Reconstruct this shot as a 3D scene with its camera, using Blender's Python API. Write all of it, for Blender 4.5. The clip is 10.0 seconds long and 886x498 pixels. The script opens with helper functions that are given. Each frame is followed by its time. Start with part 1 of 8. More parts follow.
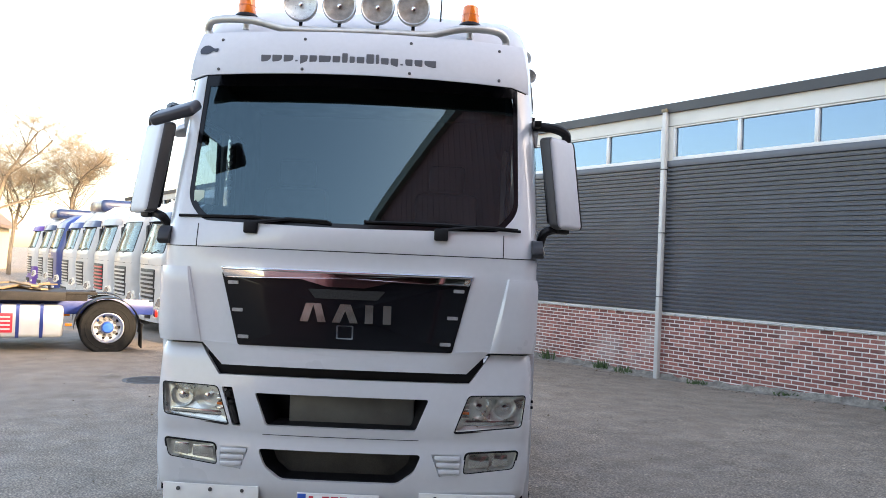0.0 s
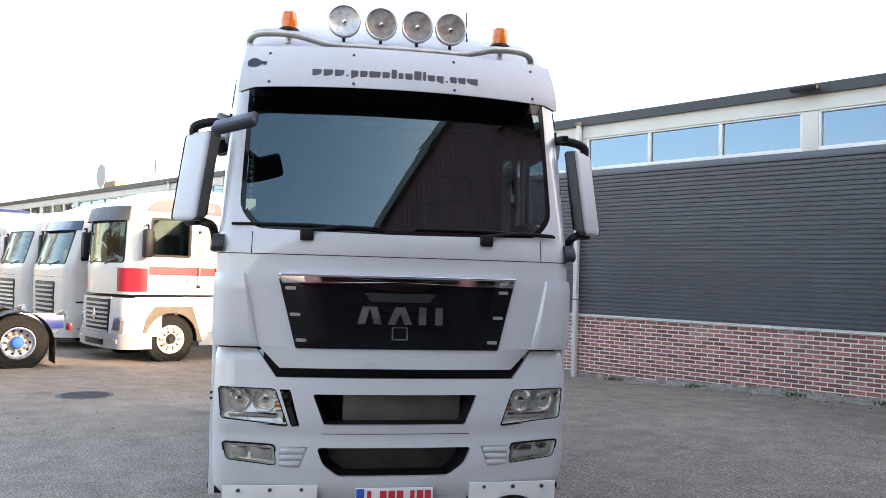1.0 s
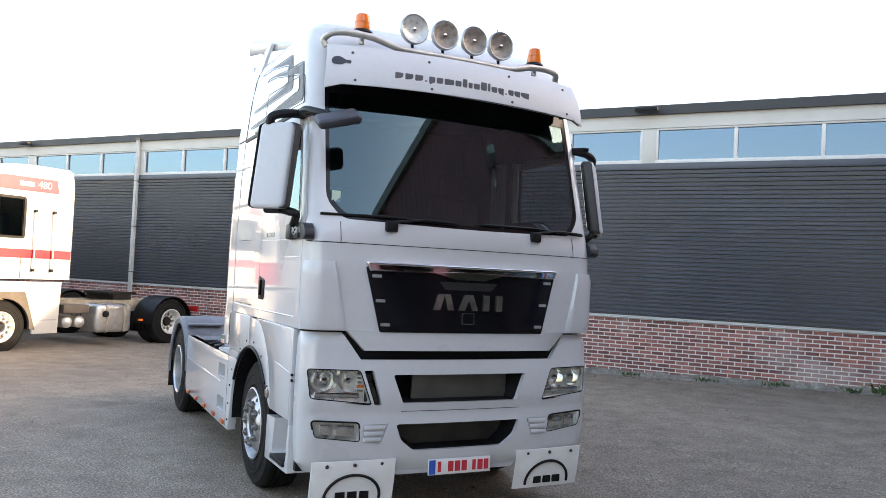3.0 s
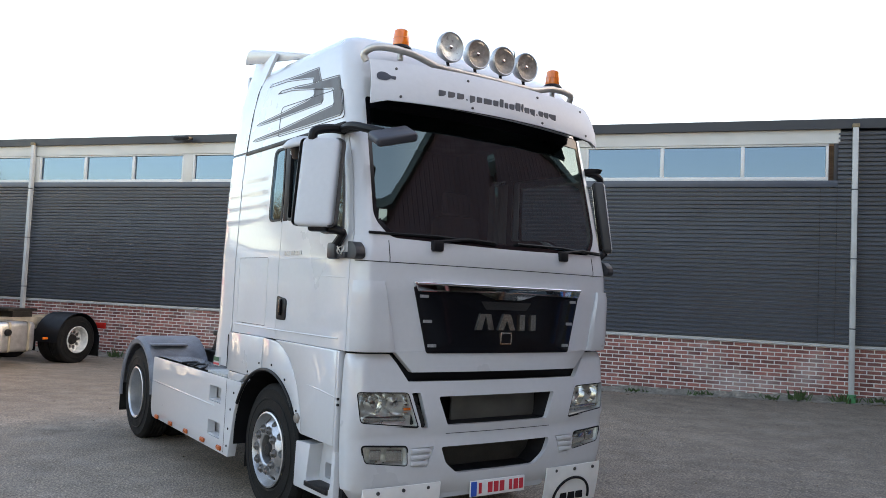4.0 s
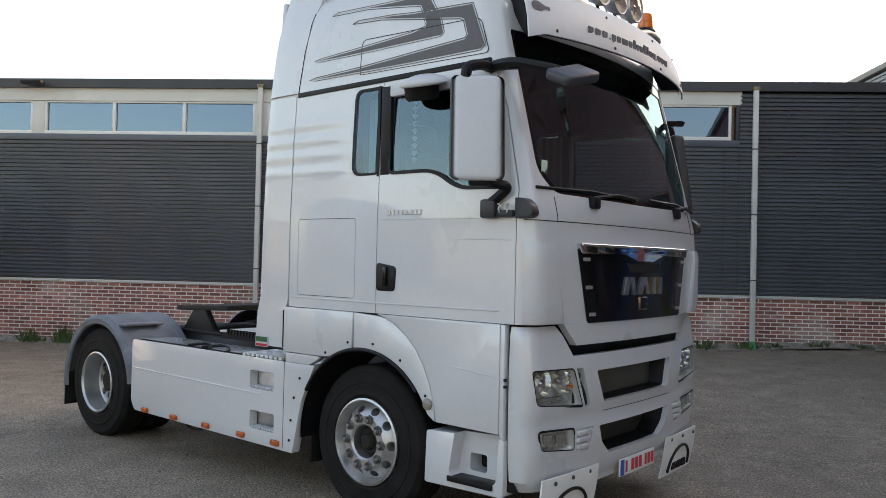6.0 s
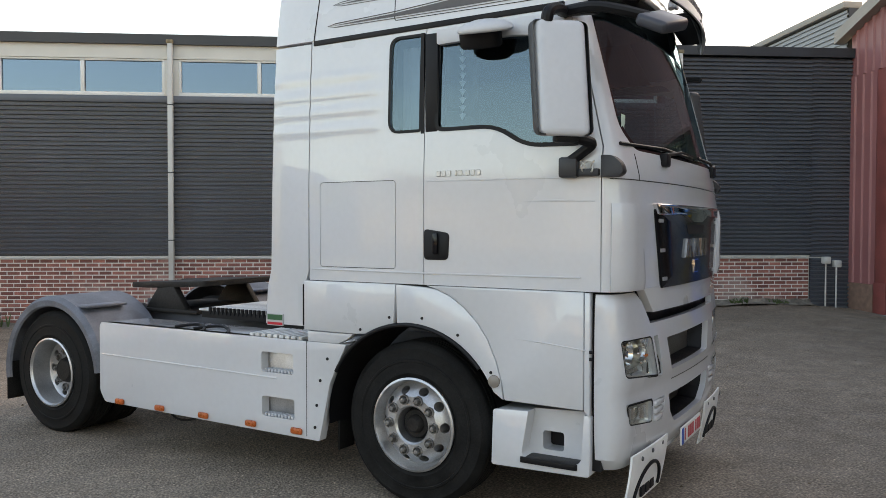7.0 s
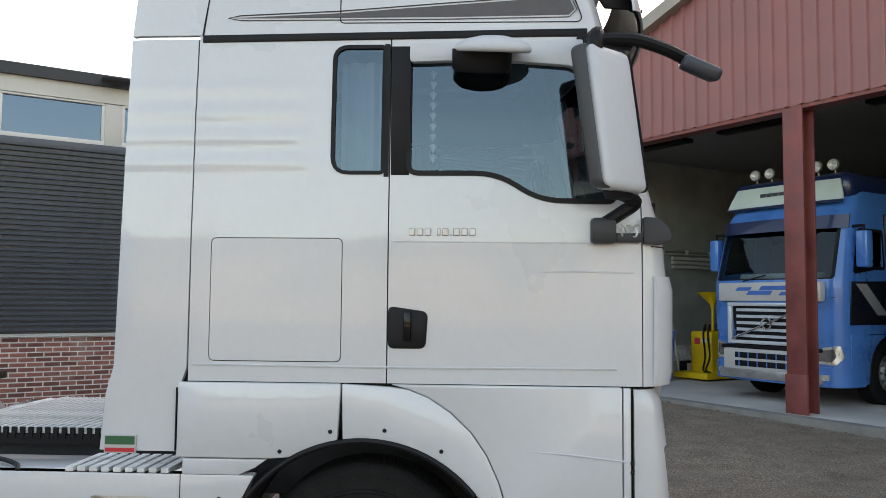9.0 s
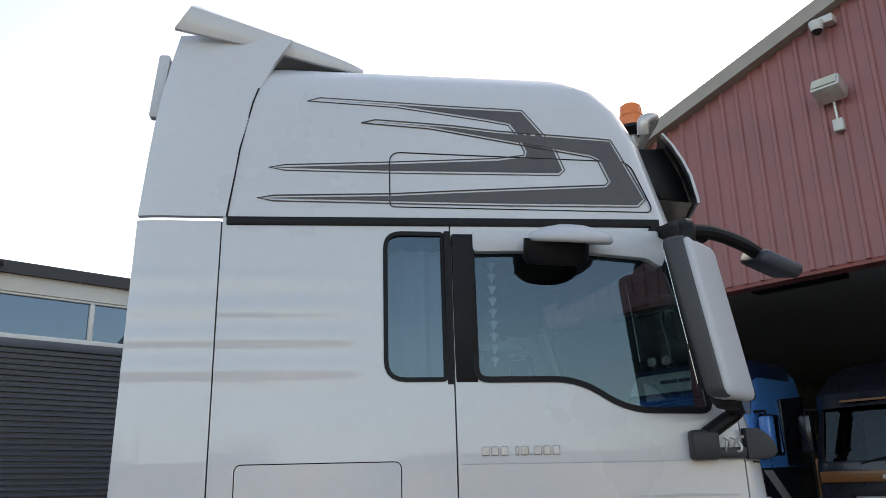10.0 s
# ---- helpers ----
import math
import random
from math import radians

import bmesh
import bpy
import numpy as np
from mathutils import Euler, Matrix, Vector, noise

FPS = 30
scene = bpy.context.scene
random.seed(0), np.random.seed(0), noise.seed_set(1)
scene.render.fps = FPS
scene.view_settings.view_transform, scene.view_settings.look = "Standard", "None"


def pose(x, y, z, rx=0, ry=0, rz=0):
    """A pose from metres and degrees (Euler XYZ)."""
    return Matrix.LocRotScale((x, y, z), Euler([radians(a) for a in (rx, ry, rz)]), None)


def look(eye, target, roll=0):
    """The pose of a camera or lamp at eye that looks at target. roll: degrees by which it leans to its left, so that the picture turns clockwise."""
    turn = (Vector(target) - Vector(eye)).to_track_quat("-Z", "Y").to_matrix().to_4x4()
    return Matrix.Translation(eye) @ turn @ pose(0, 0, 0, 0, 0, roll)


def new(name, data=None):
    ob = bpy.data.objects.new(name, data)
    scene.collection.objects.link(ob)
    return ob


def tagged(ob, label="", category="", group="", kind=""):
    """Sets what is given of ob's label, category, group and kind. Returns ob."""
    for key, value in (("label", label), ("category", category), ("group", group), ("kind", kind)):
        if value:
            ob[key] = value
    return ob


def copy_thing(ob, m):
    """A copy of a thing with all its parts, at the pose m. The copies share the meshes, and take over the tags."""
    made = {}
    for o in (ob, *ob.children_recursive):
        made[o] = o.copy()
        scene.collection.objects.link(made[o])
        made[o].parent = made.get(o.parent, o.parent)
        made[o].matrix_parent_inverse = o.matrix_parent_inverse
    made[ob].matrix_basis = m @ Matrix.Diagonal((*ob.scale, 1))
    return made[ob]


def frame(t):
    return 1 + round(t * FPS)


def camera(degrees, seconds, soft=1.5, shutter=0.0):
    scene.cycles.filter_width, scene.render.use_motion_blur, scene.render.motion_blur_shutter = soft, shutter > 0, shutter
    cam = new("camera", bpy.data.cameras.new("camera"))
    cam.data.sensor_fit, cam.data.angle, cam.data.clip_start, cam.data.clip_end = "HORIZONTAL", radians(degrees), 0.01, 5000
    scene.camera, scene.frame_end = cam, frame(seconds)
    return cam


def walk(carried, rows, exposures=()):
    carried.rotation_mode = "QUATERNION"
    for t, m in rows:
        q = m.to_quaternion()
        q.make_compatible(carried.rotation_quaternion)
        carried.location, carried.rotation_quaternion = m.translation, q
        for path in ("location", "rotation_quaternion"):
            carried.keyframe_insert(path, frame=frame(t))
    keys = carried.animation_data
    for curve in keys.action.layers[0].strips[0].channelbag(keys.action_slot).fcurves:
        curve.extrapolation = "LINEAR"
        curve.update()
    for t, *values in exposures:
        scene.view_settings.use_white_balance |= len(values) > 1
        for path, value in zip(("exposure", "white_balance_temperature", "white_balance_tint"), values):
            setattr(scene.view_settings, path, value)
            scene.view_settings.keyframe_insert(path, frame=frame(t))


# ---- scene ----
cam = camera(57.6, 10.0, soft=0.8)
PATH = [
    (0, (0.595, -5.201, 1.966), (0.599, -3.201, 2.004), 2.4),
    (0.5, (0.0, -5.336, 1.926), (0.176, -3.345, 1.992), 2.1),
    (1, (-0.637, -5.466, 1.897), (-0.304, -3.495, 1.966), 1.6),
    (1.5, (-1.214, -5.572, 1.885), (-0.719, -3.636, 1.958), 1.6),
    (2, (-1.803, -5.571, 1.875), (-1.154, -3.68, 1.947), 1.8),
    (2.5, (-2.39, -5.508, 1.835), (-1.601, -3.671, 1.894), 2.2),
    (2.7, (-2.606, -5.448, 1.829), (-1.767, -3.633, 1.887), 2.4),
    (3.8, (-3.778, -4.815, 1.816), (-2.666, -3.156, 1.918), 2.9),
    (4, (-3.962, -4.647, 1.826), (-2.789, -3.031, 1.934), 2.6),
    (4.5, (-4.359, -4.184, 1.822), (-3.076, -2.654, 1.926), 2.1),
    (5, (-4.705, -3.616, 1.816), (-3.315, -2.18, 1.871), 1.8),
    (5.5, (-4.942, -3.086, 1.751), (-3.47, -1.733, 1.794), 1.7),
    (5.7, (-5.04, -2.852, 1.779), (-3.538, -1.532, 1.814), 1.6),
    (6.8, (-5.429, -1.537, 1.749), (-3.748, -0.454, 1.728), 0.2),
    (7, (-5.462, -1.288, 1.752), (-3.736, -0.279, 1.699), 0.1),
    (7.5, (-5.419, -0.69, 1.714), (-3.588, 0.098, 1.55), -0.3),
    (8, (-5.279, -0.13, 1.642), (-3.371, 0.422, 1.408), -0.3),
    (8.5, (-5.097, 0.429, 1.638), (-3.126, 0.734, 1.493), 0.1),
    (9, (-4.85, 0.895, 1.772), (-2.857, 0.992, 1.899), 0.5),
    (9.5, (-4.547, 1.336, 1.91), (-2.59, 1.239, 2.312), -0.2),
    (10, (-4.3, 1.779, 1.952), (-2.401, 1.514, 2.52), -1.5),
]
walk(cam, [(t, look(eye, target, roll)) for t, eye, target, roll in PATH],
     [(0, 2.78, 8100, 16), (2.5, 2.74, 8200, 16), (4.0, 2.34, 8350, 16), (5.0, 2.15, 8500, 16), (5.5, 1.97, 8800, 16), (7, 2.16, 9700, 16), (7.5, 2.6, 9900, 16), (8, 2.86, 9800, 16), (8.5, 2.97, 9700, 16), (9, 2.18, 9800, 16), (9.5, 1.98, 9700, 16), (10, 1.74, 8700, 16)])

# the long hall's frame: s along its wall, v out of it into the yard, z up
HALL = pose(10.735, 2.818, 0, 0, 0, 124.94)

# ---- light ----
world = bpy.data.worlds.new("sky")
scene.world = world
world.use_nodes = True
wn = world.node_tree.nodes
sky = wn.new("ShaderNodeTexSky")
sky.sky_type = "NISHITA"
sky.sun_disc = False
sky.sun_elevation = radians(17.0)
sky.sun_rotation = radians(125.8)
sky.air_density, sky.dust_density, sky.ozone_density = 1.0, 2.2, 1.6
wn["Background"].inputs[1].default_value = 0.15
world.node_tree.links.new(sky.outputs[0], wn["Background"].inputs[0])
sun_data = bpy.data.lights.new("sun", "SUN")
sun_data.energy, sun_data.angle, sun_data.color = 1.5, radians(0.6), (1.0, 0.84, 0.62)
sun_lamp = new("sun", sun_data)
sun_lamp.matrix_world = look((0, 0, 40), (-0.811 * 0.9563, 0.584 * 0.9563, 40 - 0.2924))


# ---- materials ----
def mat(name, base, rough=0.5, metal=0.0, var=0.12, scale=3.0, bump=0.0, bscale=80.0, coat=0.0, fine=0.0, spec=0.5):
    """A procedural surface: two scales of colour variation, uneven gloss and fine relief."""
    m = bpy.data.materials.new(name)
    m.use_nodes = True
    nt = m.node_tree
    nd, ln = nt.nodes, nt.links
    b = nd["Principled BSDF"]
    b.inputs["Metallic"].default_value = metal
    b.inputs["Coat Weight"].default_value = coat
    b.inputs["Specular IOR Level"].default_value = spec
    b.inputs["Coat Roughness"].default_value = 0.03
    tc = nd.new("ShaderNodeTexCoord")
    n1 = nd.new("ShaderNodeTexNoise")
    n1.inputs["Scale"].default_value = scale
    n1.inputs["Detail"].default_value = 6
    ln.new(tc.outputs["Object"], n1.inputs["Vector"])
    n2 = nd.new("ShaderNodeTexNoise")
    n2.inputs["Scale"].default_value = bscale
    n2.inputs["Detail"].default_value = 4
    ln.new(tc.outputs["Object"], n2.inputs["Vector"])
    r1 = nd.new("ShaderNodeMapRange")
    r1.inputs[1].default_value, r1.inputs[2].default_value = 0.3, 0.7
    r1.inputs[3].default_value, r1.inputs[4].default_value = 1 - var, 1 + var
    ln.new(n1.outputs["Fac"], r1.inputs[0])
    r2 = nd.new("ShaderNodeMapRange")
    r2.inputs[1].default_value, r2.inputs[2].default_value = 0.3, 0.7
    r2.inputs[3].default_value, r2.inputs[4].default_value = 1 - fine, 1 + fine
    ln.new(n2.outputs["Fac"], r2.inputs[0])
    mul = nd.new("ShaderNodeMath")
    mul.operation = "MULTIPLY"
    ln.new(r1.outputs[0], mul.inputs[0])
    ln.new(r2.outputs[0], mul.inputs[1])
    sc = nd.new("ShaderNodeVectorMath")
    sc.operation = "SCALE"
    sc.inputs[0].default_value = base
    ln.new(mul.outputs[0], sc.inputs["Scale"])
    ln.new(sc.outputs[0], b.inputs["Base Color"])
    r3 = nd.new("ShaderNodeMapRange")
    r3.inputs[1].default_value, r3.inputs[2].default_value = 0.3, 0.7
    r3.inputs[3].default_value, r3.inputs[4].default_value = max(0.02, rough * 0.8), min(1, rough * 1.2)
    ln.new(n1.outputs["Fac"], r3.inputs[0])
    ln.new(r3.outputs[0], b.inputs["Roughness"])
    if bump:
        bp = nd.new("ShaderNodeBump")
        bp.inputs["Strength"].default_value = 1.0
        bp.inputs["Distance"].default_value = bump
        ln.new(n2.outputs["Fac"], bp.inputs["Height"])
        ln.new(bp.outputs[0], b.inputs["Normal"])
    return m


def glass(name, tint, f0=0.06, coat=(0.9, 0.9, 0.9)):
    """A thin pane: see-through with a tint, mirroring more at a slant."""
    m = bpy.data.materials.new(name)
    m.use_nodes = True
    nd, ln = m.node_tree.nodes, m.node_tree.links
    nd.remove(nd["Principled BSDF"])
    tr = nd.new("ShaderNodeBsdfTransparent")
    tr.inputs[0].default_value = (*tint, 1)
    gl = nd.new("ShaderNodeBsdfGlossy")
    gl.inputs["Roughness"].default_value = 0.01
    gl.inputs["Color"].default_value = (*coat, 1)
    lw = nd.new("ShaderNodeLayerWeight")
    lw.inputs["Blend"].default_value = 0.5
    p5 = nd.new("ShaderNodeMath")
    p5.operation = "POWER"
    p5.inputs[1].default_value = 5.0
    ln.new(lw.outputs["Facing"], p5.inputs[0])
    ma = nd.new("ShaderNodeMath")
    ma.operation = "MULTIPLY_ADD"
    ma.inputs[1].default_value, ma.inputs[2].default_value = 1 - f0, f0
    ln.new(p5.outputs[0], ma.inputs[0])
    mx = nd.new("ShaderNodeMixShader")
    ln.new(ma.outputs[0], mx.inputs[0])
    ln.new(tr.outputs[0], mx.inputs[1])
    ln.new(gl.outputs[0], mx.inputs[2])
    ln.new(mx.outputs[0], nd["Material Output"].inputs[0])
    return m


WHITE = mat("white_paint", (0.595, 0.606, 0.625), 0.32, var=0.04, scale=1.1, coat=1.0, bscale=25, fine=0.015)
WHITE2 = mat("white_plastic", (0.55, 0.565, 0.59), 0.42, var=0.04, scale=2, bscale=30, fine=0.02)
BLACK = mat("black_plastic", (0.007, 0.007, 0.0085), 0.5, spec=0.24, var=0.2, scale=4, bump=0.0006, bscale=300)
GLOSSBLACK = mat("gloss_black", (0.006, 0.006, 0.008), 0.14, var=0.1, spec=0.28)
RUBBER = mat("rubber", (0.012, 0.0118, 0.0115), 0.7, var=0.5, scale=7, bump=0.0012, bscale=90, fine=0.25, spec=0.15)
CHROME = mat("chrome", (0.78, 0.78, 0.80), 0.06, 1.0, var=0.03)
ALLOY = mat("alloy", (0.52, 0.52, 0.525), 0.40, 0.85, var=0.16, scale=9, bscale=120, fine=0.12)
STEEL = mat("steel_tube", (0.62, 0.61, 0.58), 0.45, 0.6, var=0.12, scale=10)
DARKSTEEL = mat("greasy_steel", (0.02, 0.0175, 0.016), 0.6, 0.0, var=0.5, scale=6, bump=0.002, bscale=60, fine=0.3, spec=0.25)
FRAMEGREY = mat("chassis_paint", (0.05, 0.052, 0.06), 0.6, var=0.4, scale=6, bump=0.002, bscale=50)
MUDGREY = mat("mudguard_plastic", (0.125, 0.135, 0.158), 0.5, var=0.4, scale=5, bump=0.0015, bscale=80, fine=0.1)
CHEQUER = mat("tread_plate", (0.74, 0.74, 0.73), 0.5, 0.1, var=0.25, scale=7, bump=0.003, bscale=30, fine=0.1)
AMBER = mat("amber_plastic", (0.75, 0.16, 0.02), 0.25, var=0.1)
ORANGE = mat("orange_lens", (0.85, 0.18, 0.015), 0.18, var=0.08, coat=0.5)
REDLENS = mat("red_lens", (0.5, 0.02, 0.015), 0.2, var=0.1)
REDPAINT = mat("red_paint", (0.62, 0.03, 0.05), 0.35, var=0.06, coat=0.5)
DARKINK = mat("dark_lettering", (0.03, 0.035, 0.05), 0.5, var=0.1)
GREYDECAL = mat("charcoal_decal", (0.085, 0.078, 0.08), 0.5, var=0.12, scale=20)
REFLECTOR = mat("lamp_reflector", (0.85, 0.85, 0.83), 0.13, 1.0, var=0.15, scale=14)
INTERIOR = mat("cab_trim", (0.03, 0.03, 0.032), 0.7, var=0.2, scale=5)
SEATCLOTH = mat("seat_cloth", (0.045, 0.045, 0.05), 0.9, var=0.3, scale=12, bump=0.002, bscale=200)
CURTAIN = mat("curtain", (0.3, 0.3, 0.31), 0.9, var=0.15)
MESHGREY = mat("radiator", (0.06, 0.055, 0.048), 0.55, 0.5, var=0.3, scale=5, bump=0.003, bscale=160, fine=0.15)
BLUEPAINT = mat("blue_paint", (0.014, 0.035, 0.18), 0.35, var=0.1, coat=0.5)
SCREEN = glass("windscreen_glass", (0.34, 0.38, 0.38), 0.108, (0.54, 0.80, 0.88))
SIDEGLASS = glass("side_glass", (0.50, 0.62, 0.68), 0.11, (0.6, 0.85, 1.0))
TRUCKGLASS = glass("truck_glass", (0.42, 0.50, 0.50), 0.04, (0.75, 0.88, 0.92))
CLEAR = glass("lamp_lens", (0.93, 0.94, 0.93), 0.045)
PANE = glass("window_pane", (0.25, 0.32, 0.44), 0.19, (0.55, 0.78, 1.0))
MIRRORGLASS = mat("mirror_glass", (0.8, 0.8, 0.8), 0.02, 1.0, var=0.0)


# ---- builders ----
def mesh_of(bm, name, smooth=35):
    me = bpy.data.meshes.new(name)
    bmesh.ops.recalc_face_normals(bm, faces=bm.faces[:])
    bm.to_mesh(me)
    bm.free()
    if smooth:
        me.shade_smooth()
        me.set_sharp_from_angle(angle=radians(smooth))
    return me


def part(name, bm, material, parent=None, label="", smooth=35):
    """Links a bmesh as one mesh object, under a thing or a part."""
    me = mesh_of(bm, name, smooth) if isinstance(bm, bmesh.types.BMesh) else bm
    if not me.materials:
        me.materials.append(material)
    ob = new(name, me)
    if parent is not None:
        ob.parent = parent
    if label:
        ob["label"] = label
    return ob


def thing(name, label, category, m=None, group="", kind=""):
    ob = new(name)
    ob.empty_display_size = 0.2
    if m is not None:
        ob.matrix_world = m
    return tagged(ob, label, category, group, kind)


def box(x0, x1, y0, y1, z0, z1, bevel=0.0, seg=2, bm=None, m=None):
    """A box, with rounded edges where bevel is given; adds to bm when one is given."""
    tmp = bmesh.new()
    bmesh.ops.create_cube(tmp, size=1.0)
    bmesh.ops.transform(tmp, verts=tmp.verts[:], matrix=Matrix.Translation(((x0 + x1) / 2, (y0 + y1) / 2, (z0 + z1) / 2)) @ Matrix.Diagonal((abs(x1 - x0), abs(y1 - y0), abs(z1 - z0), 1)))
    if bevel:
        bmesh.ops.bevel(tmp, geom=tmp.edges[:], offset=bevel, segments=seg, profile=0.5, affect="EDGES")
    if m is not None:
        bmesh.ops.transform(tmp, verts=tmp.verts[:], matrix=m)
    return tmp if bm is None else join(bm, tmp)


def join(bm, other):
    me = bpy.data.meshes.new("tmp")
    other.to_mesh(me)
    other.free()
    bm.from_mesh(me)
    bpy.data.meshes.remove(me)
    return bm


def prism(pts, axis, a, b, bevel=0.0, seg=2, bm=None):
    """A flat outline drawn out from a to b. axis x: pts are (y, z); y: (x, z); z: (x, y)."""
    tmp = bmesh.new()
    def at(p, d):
        return {"x": (d, p[0], p[1]), "y": (p[0], d, p[1]), "z": (p[0], p[1], d)}[axis]
    lo = [tmp.verts.new(at(p, a)) for p in pts]
    hi = [tmp.verts.new(at(p, b)) for p in pts]
    tmp.faces.new(lo)
    tmp.faces.new(hi[::-1])
    for i in range(len(pts)):
        j = (i + 1) % len(pts)
        tmp.faces.new((lo[i], hi[i], hi[j], lo[j]))
    bmesh.ops.recalc_face_normals(tmp, faces=tmp.faces[:])
    if bevel:
        bmesh.ops.bevel(tmp, geom=tmp.edges[:], offset=bevel, segments=seg, profile=0.5, affect="EDGES", clamp_overlap=True)
    return tmp if bm is None else join(bm, tmp)


def rounded(pts, r, n=5):
    """The outline with its corners rounded by r (or one radius a corner)."""
    out = []
    k = len(pts)
    rs = r if isinstance(r, (list, tuple)) else [r] * k
    for i in range(k):
        p, a, b = Vector(pts[i]), Vector(pts[i - 1]), Vector(pts[(i + 1) % k])
        rr = min(rs[i], (a - p).length * 0.45, (b - p).length * 0.45)
        if rr < 1e-4:
            out.append(tuple(p))
            continue
        s, e = p + (a - p).normalized() * rr, p + (b - p).normalized() * rr
        for j in range(n + 1):
            t = j / n
            out.append(tuple(s * (1 - t) ** 2 + p * 2 * t * (1 - t) + e * t * t))
    return out


def rect(x0, x1, z0, z1, r=0.0):
    return rounded([(x0, z0), (x1, z0), (x1, z1), (x0, z1)], r) if r else [(x0, z0), (x1, z0), (x1, z1), (x0, z1)]


def lathe(profile, axis="x", seg=48, bm=None, m=None, close=False, caps=True):
    """Turns a profile of (along, radius) about an axis."""
    tmp = bmesh.new()
    rings = []
    for d, r in profile:
        ring = []
        for i in range(seg):
            c, s = math.cos(2 * math.pi * i / seg) * r, math.sin(2 * math.pi * i / seg) * r
            ring.append(tmp.verts.new({"x": (d, c, s), "y": (c, d, s), "z": (c, s, d)}[axis]))
        rings.append(ring)
    pairs = list(zip(rings, rings[1:]))
    if close:
        pairs.append((rings[-1], rings[0]))
    for p, q in pairs:
        for i in range(seg):
            j = (i + 1) % seg
            tmp.faces.new((p[i], p[j], q[j], q[i]))
    if not close and caps:
        for ring in (rings[0], rings[-1]):
            tmp.faces.new(ring)
    bmesh.ops.remove_doubles(tmp, verts=tmp.verts[:], dist=1e-5)
    bmesh.ops.recalc_face_normals(tmp, faces=tmp.faces[:])
    if m is not None:
        bmesh.ops.transform(tmp, verts=tmp.verts[:], matrix=m)
    return tmp if bm is None else join(bm, tmp)


def tube(path, r, seg=10, bm=None):
    """A round bar along a path; r may be one radius or one a point."""
    tmp = bmesh.new()
    pts = [Vector(p) for p in path]
    rs = r if isinstance(r, (list, tuple)) else [r] * len(pts)
    rings, side = [], None
    for i, p in enumerate(pts):
        d = (pts[min(i + 1, len(pts) - 1)] - pts[max(i - 1, 0)]).normalized()
        if side is None:
            side = d.orthogonal().normalized()
        side = (side - d * side.dot(d)).normalized()
        up = d.cross(side)
        rings.append([tmp.verts.new(p + (side * math.cos(2 * math.pi * k / seg) + up * math.sin(2 * math.pi * k / seg)) * rs[i]) for k in range(seg)])
    for a, b in zip(rings, rings[1:]):
        for k in range(seg):
            j = (k + 1) % seg
            tmp.faces.new((a[k], a[j], b[j], b[k]))
    tmp.faces.new(rings[0])
    tmp.faces.new(rings[-1])
    bmesh.ops.recalc_face_normals(tmp, faces=tmp.faces[:])
    return tmp if bm is None else join(bm, tmp)


def smooth_path(pts, n=6):
    """Catmull-Rom through the points."""
    P = [Vector(p) for p in pts]
    out = []
    for i in range(len(P) - 1):
        a, b, c, d = P[max(i - 1, 0)], P[i], P[i + 1], P[min(i + 2, len(P) - 1)]
        for j in range(n):
            t = j / n
            out.append(0.5 * ((2 * b) + (c - a) * t + (2 * a - 5 * b + 4 * c - d) * t * t + (3 * b - a - 3 * c + d) * t ** 3))
    out.append(P[-1])
    return out


def sheet(rows, thick=0.0, closed=False):
    """A surface through rows of points, with thickness along -normal when given."""
    bm = bmesh.new()
    vs = [[bm.verts.new(p) for p in row] for row in rows]
    for a, b in zip(vs, vs[1:]):
        n = len(a)
        for i in range(n if closed else n - 1):
            j = (i + 1) % n
            bm.faces.new((a[i], a[j], b[j], b[i]))
    if thick:
        bmesh.ops.recalc_face_normals(bm, faces=bm.faces[:])
        bmesh.ops.solidify(bm, geom=bm.faces[:], thickness=thick)
    return bm


def carved(bm, cutters, mode="DIFFERENCE"):
    """The solid bm less (or within) the solid cutters."""
    a = new("solid", mesh_of(bm, "solid", 0))
    b = new("cutter", mesh_of(cutters, "cutter", 0))
    md = a.modifiers.new("cut", "BOOLEAN")
    md.operation, md.object, md.solver = mode, b, "EXACT"
    bpy.context.view_layer.update()
    me = bpy.data.meshes.new_from_object(a.evaluated_get(bpy.context.evaluated_depsgraph_get()))
    out = bmesh.new()
    out.from_mesh(me)
    for o in (a, b):
        d = o.data
        bpy.data.objects.remove(o)
        bpy.data.meshes.remove(d)
    bpy.data.meshes.remove(me)
    return out


def lerp_table(table, t):
    """Linear reading of a table of (t, values...)."""
    if t <= table[0][0]:
        return table[0][1:]
    for a, b in zip(table, table[1:]):
        if t <= b[0]:
            f = (t - a[0]) / (b[0] - a[0])
            return tuple(p + (q - p) * f for p, q in zip(a[1:], b[1:]))
    return table[-1][1:]


# ---- ground ----
def rise(s, v):
    """The yard climbs a little towards the shed and falls away along the hall."""
    at_wall = [(-3.6, 0.13), (-2.7, 0.24), (-1.4, 0.29), (0.0, 0.20), (3.0, 0.10), (6.0, 0.03), (9.0, -0.10), (20.0, -0.10)]
    s = min(max(s, at_wall[0][0]), at_wall[-1][0])
    for (a, za), (b, zb) in zip(at_wall, at_wall[1:]):
        if s <= b:
            break
    return (za + (zb - za) * (s - a) / (b - a)) * min(1, max(0, 1 - v / 9))


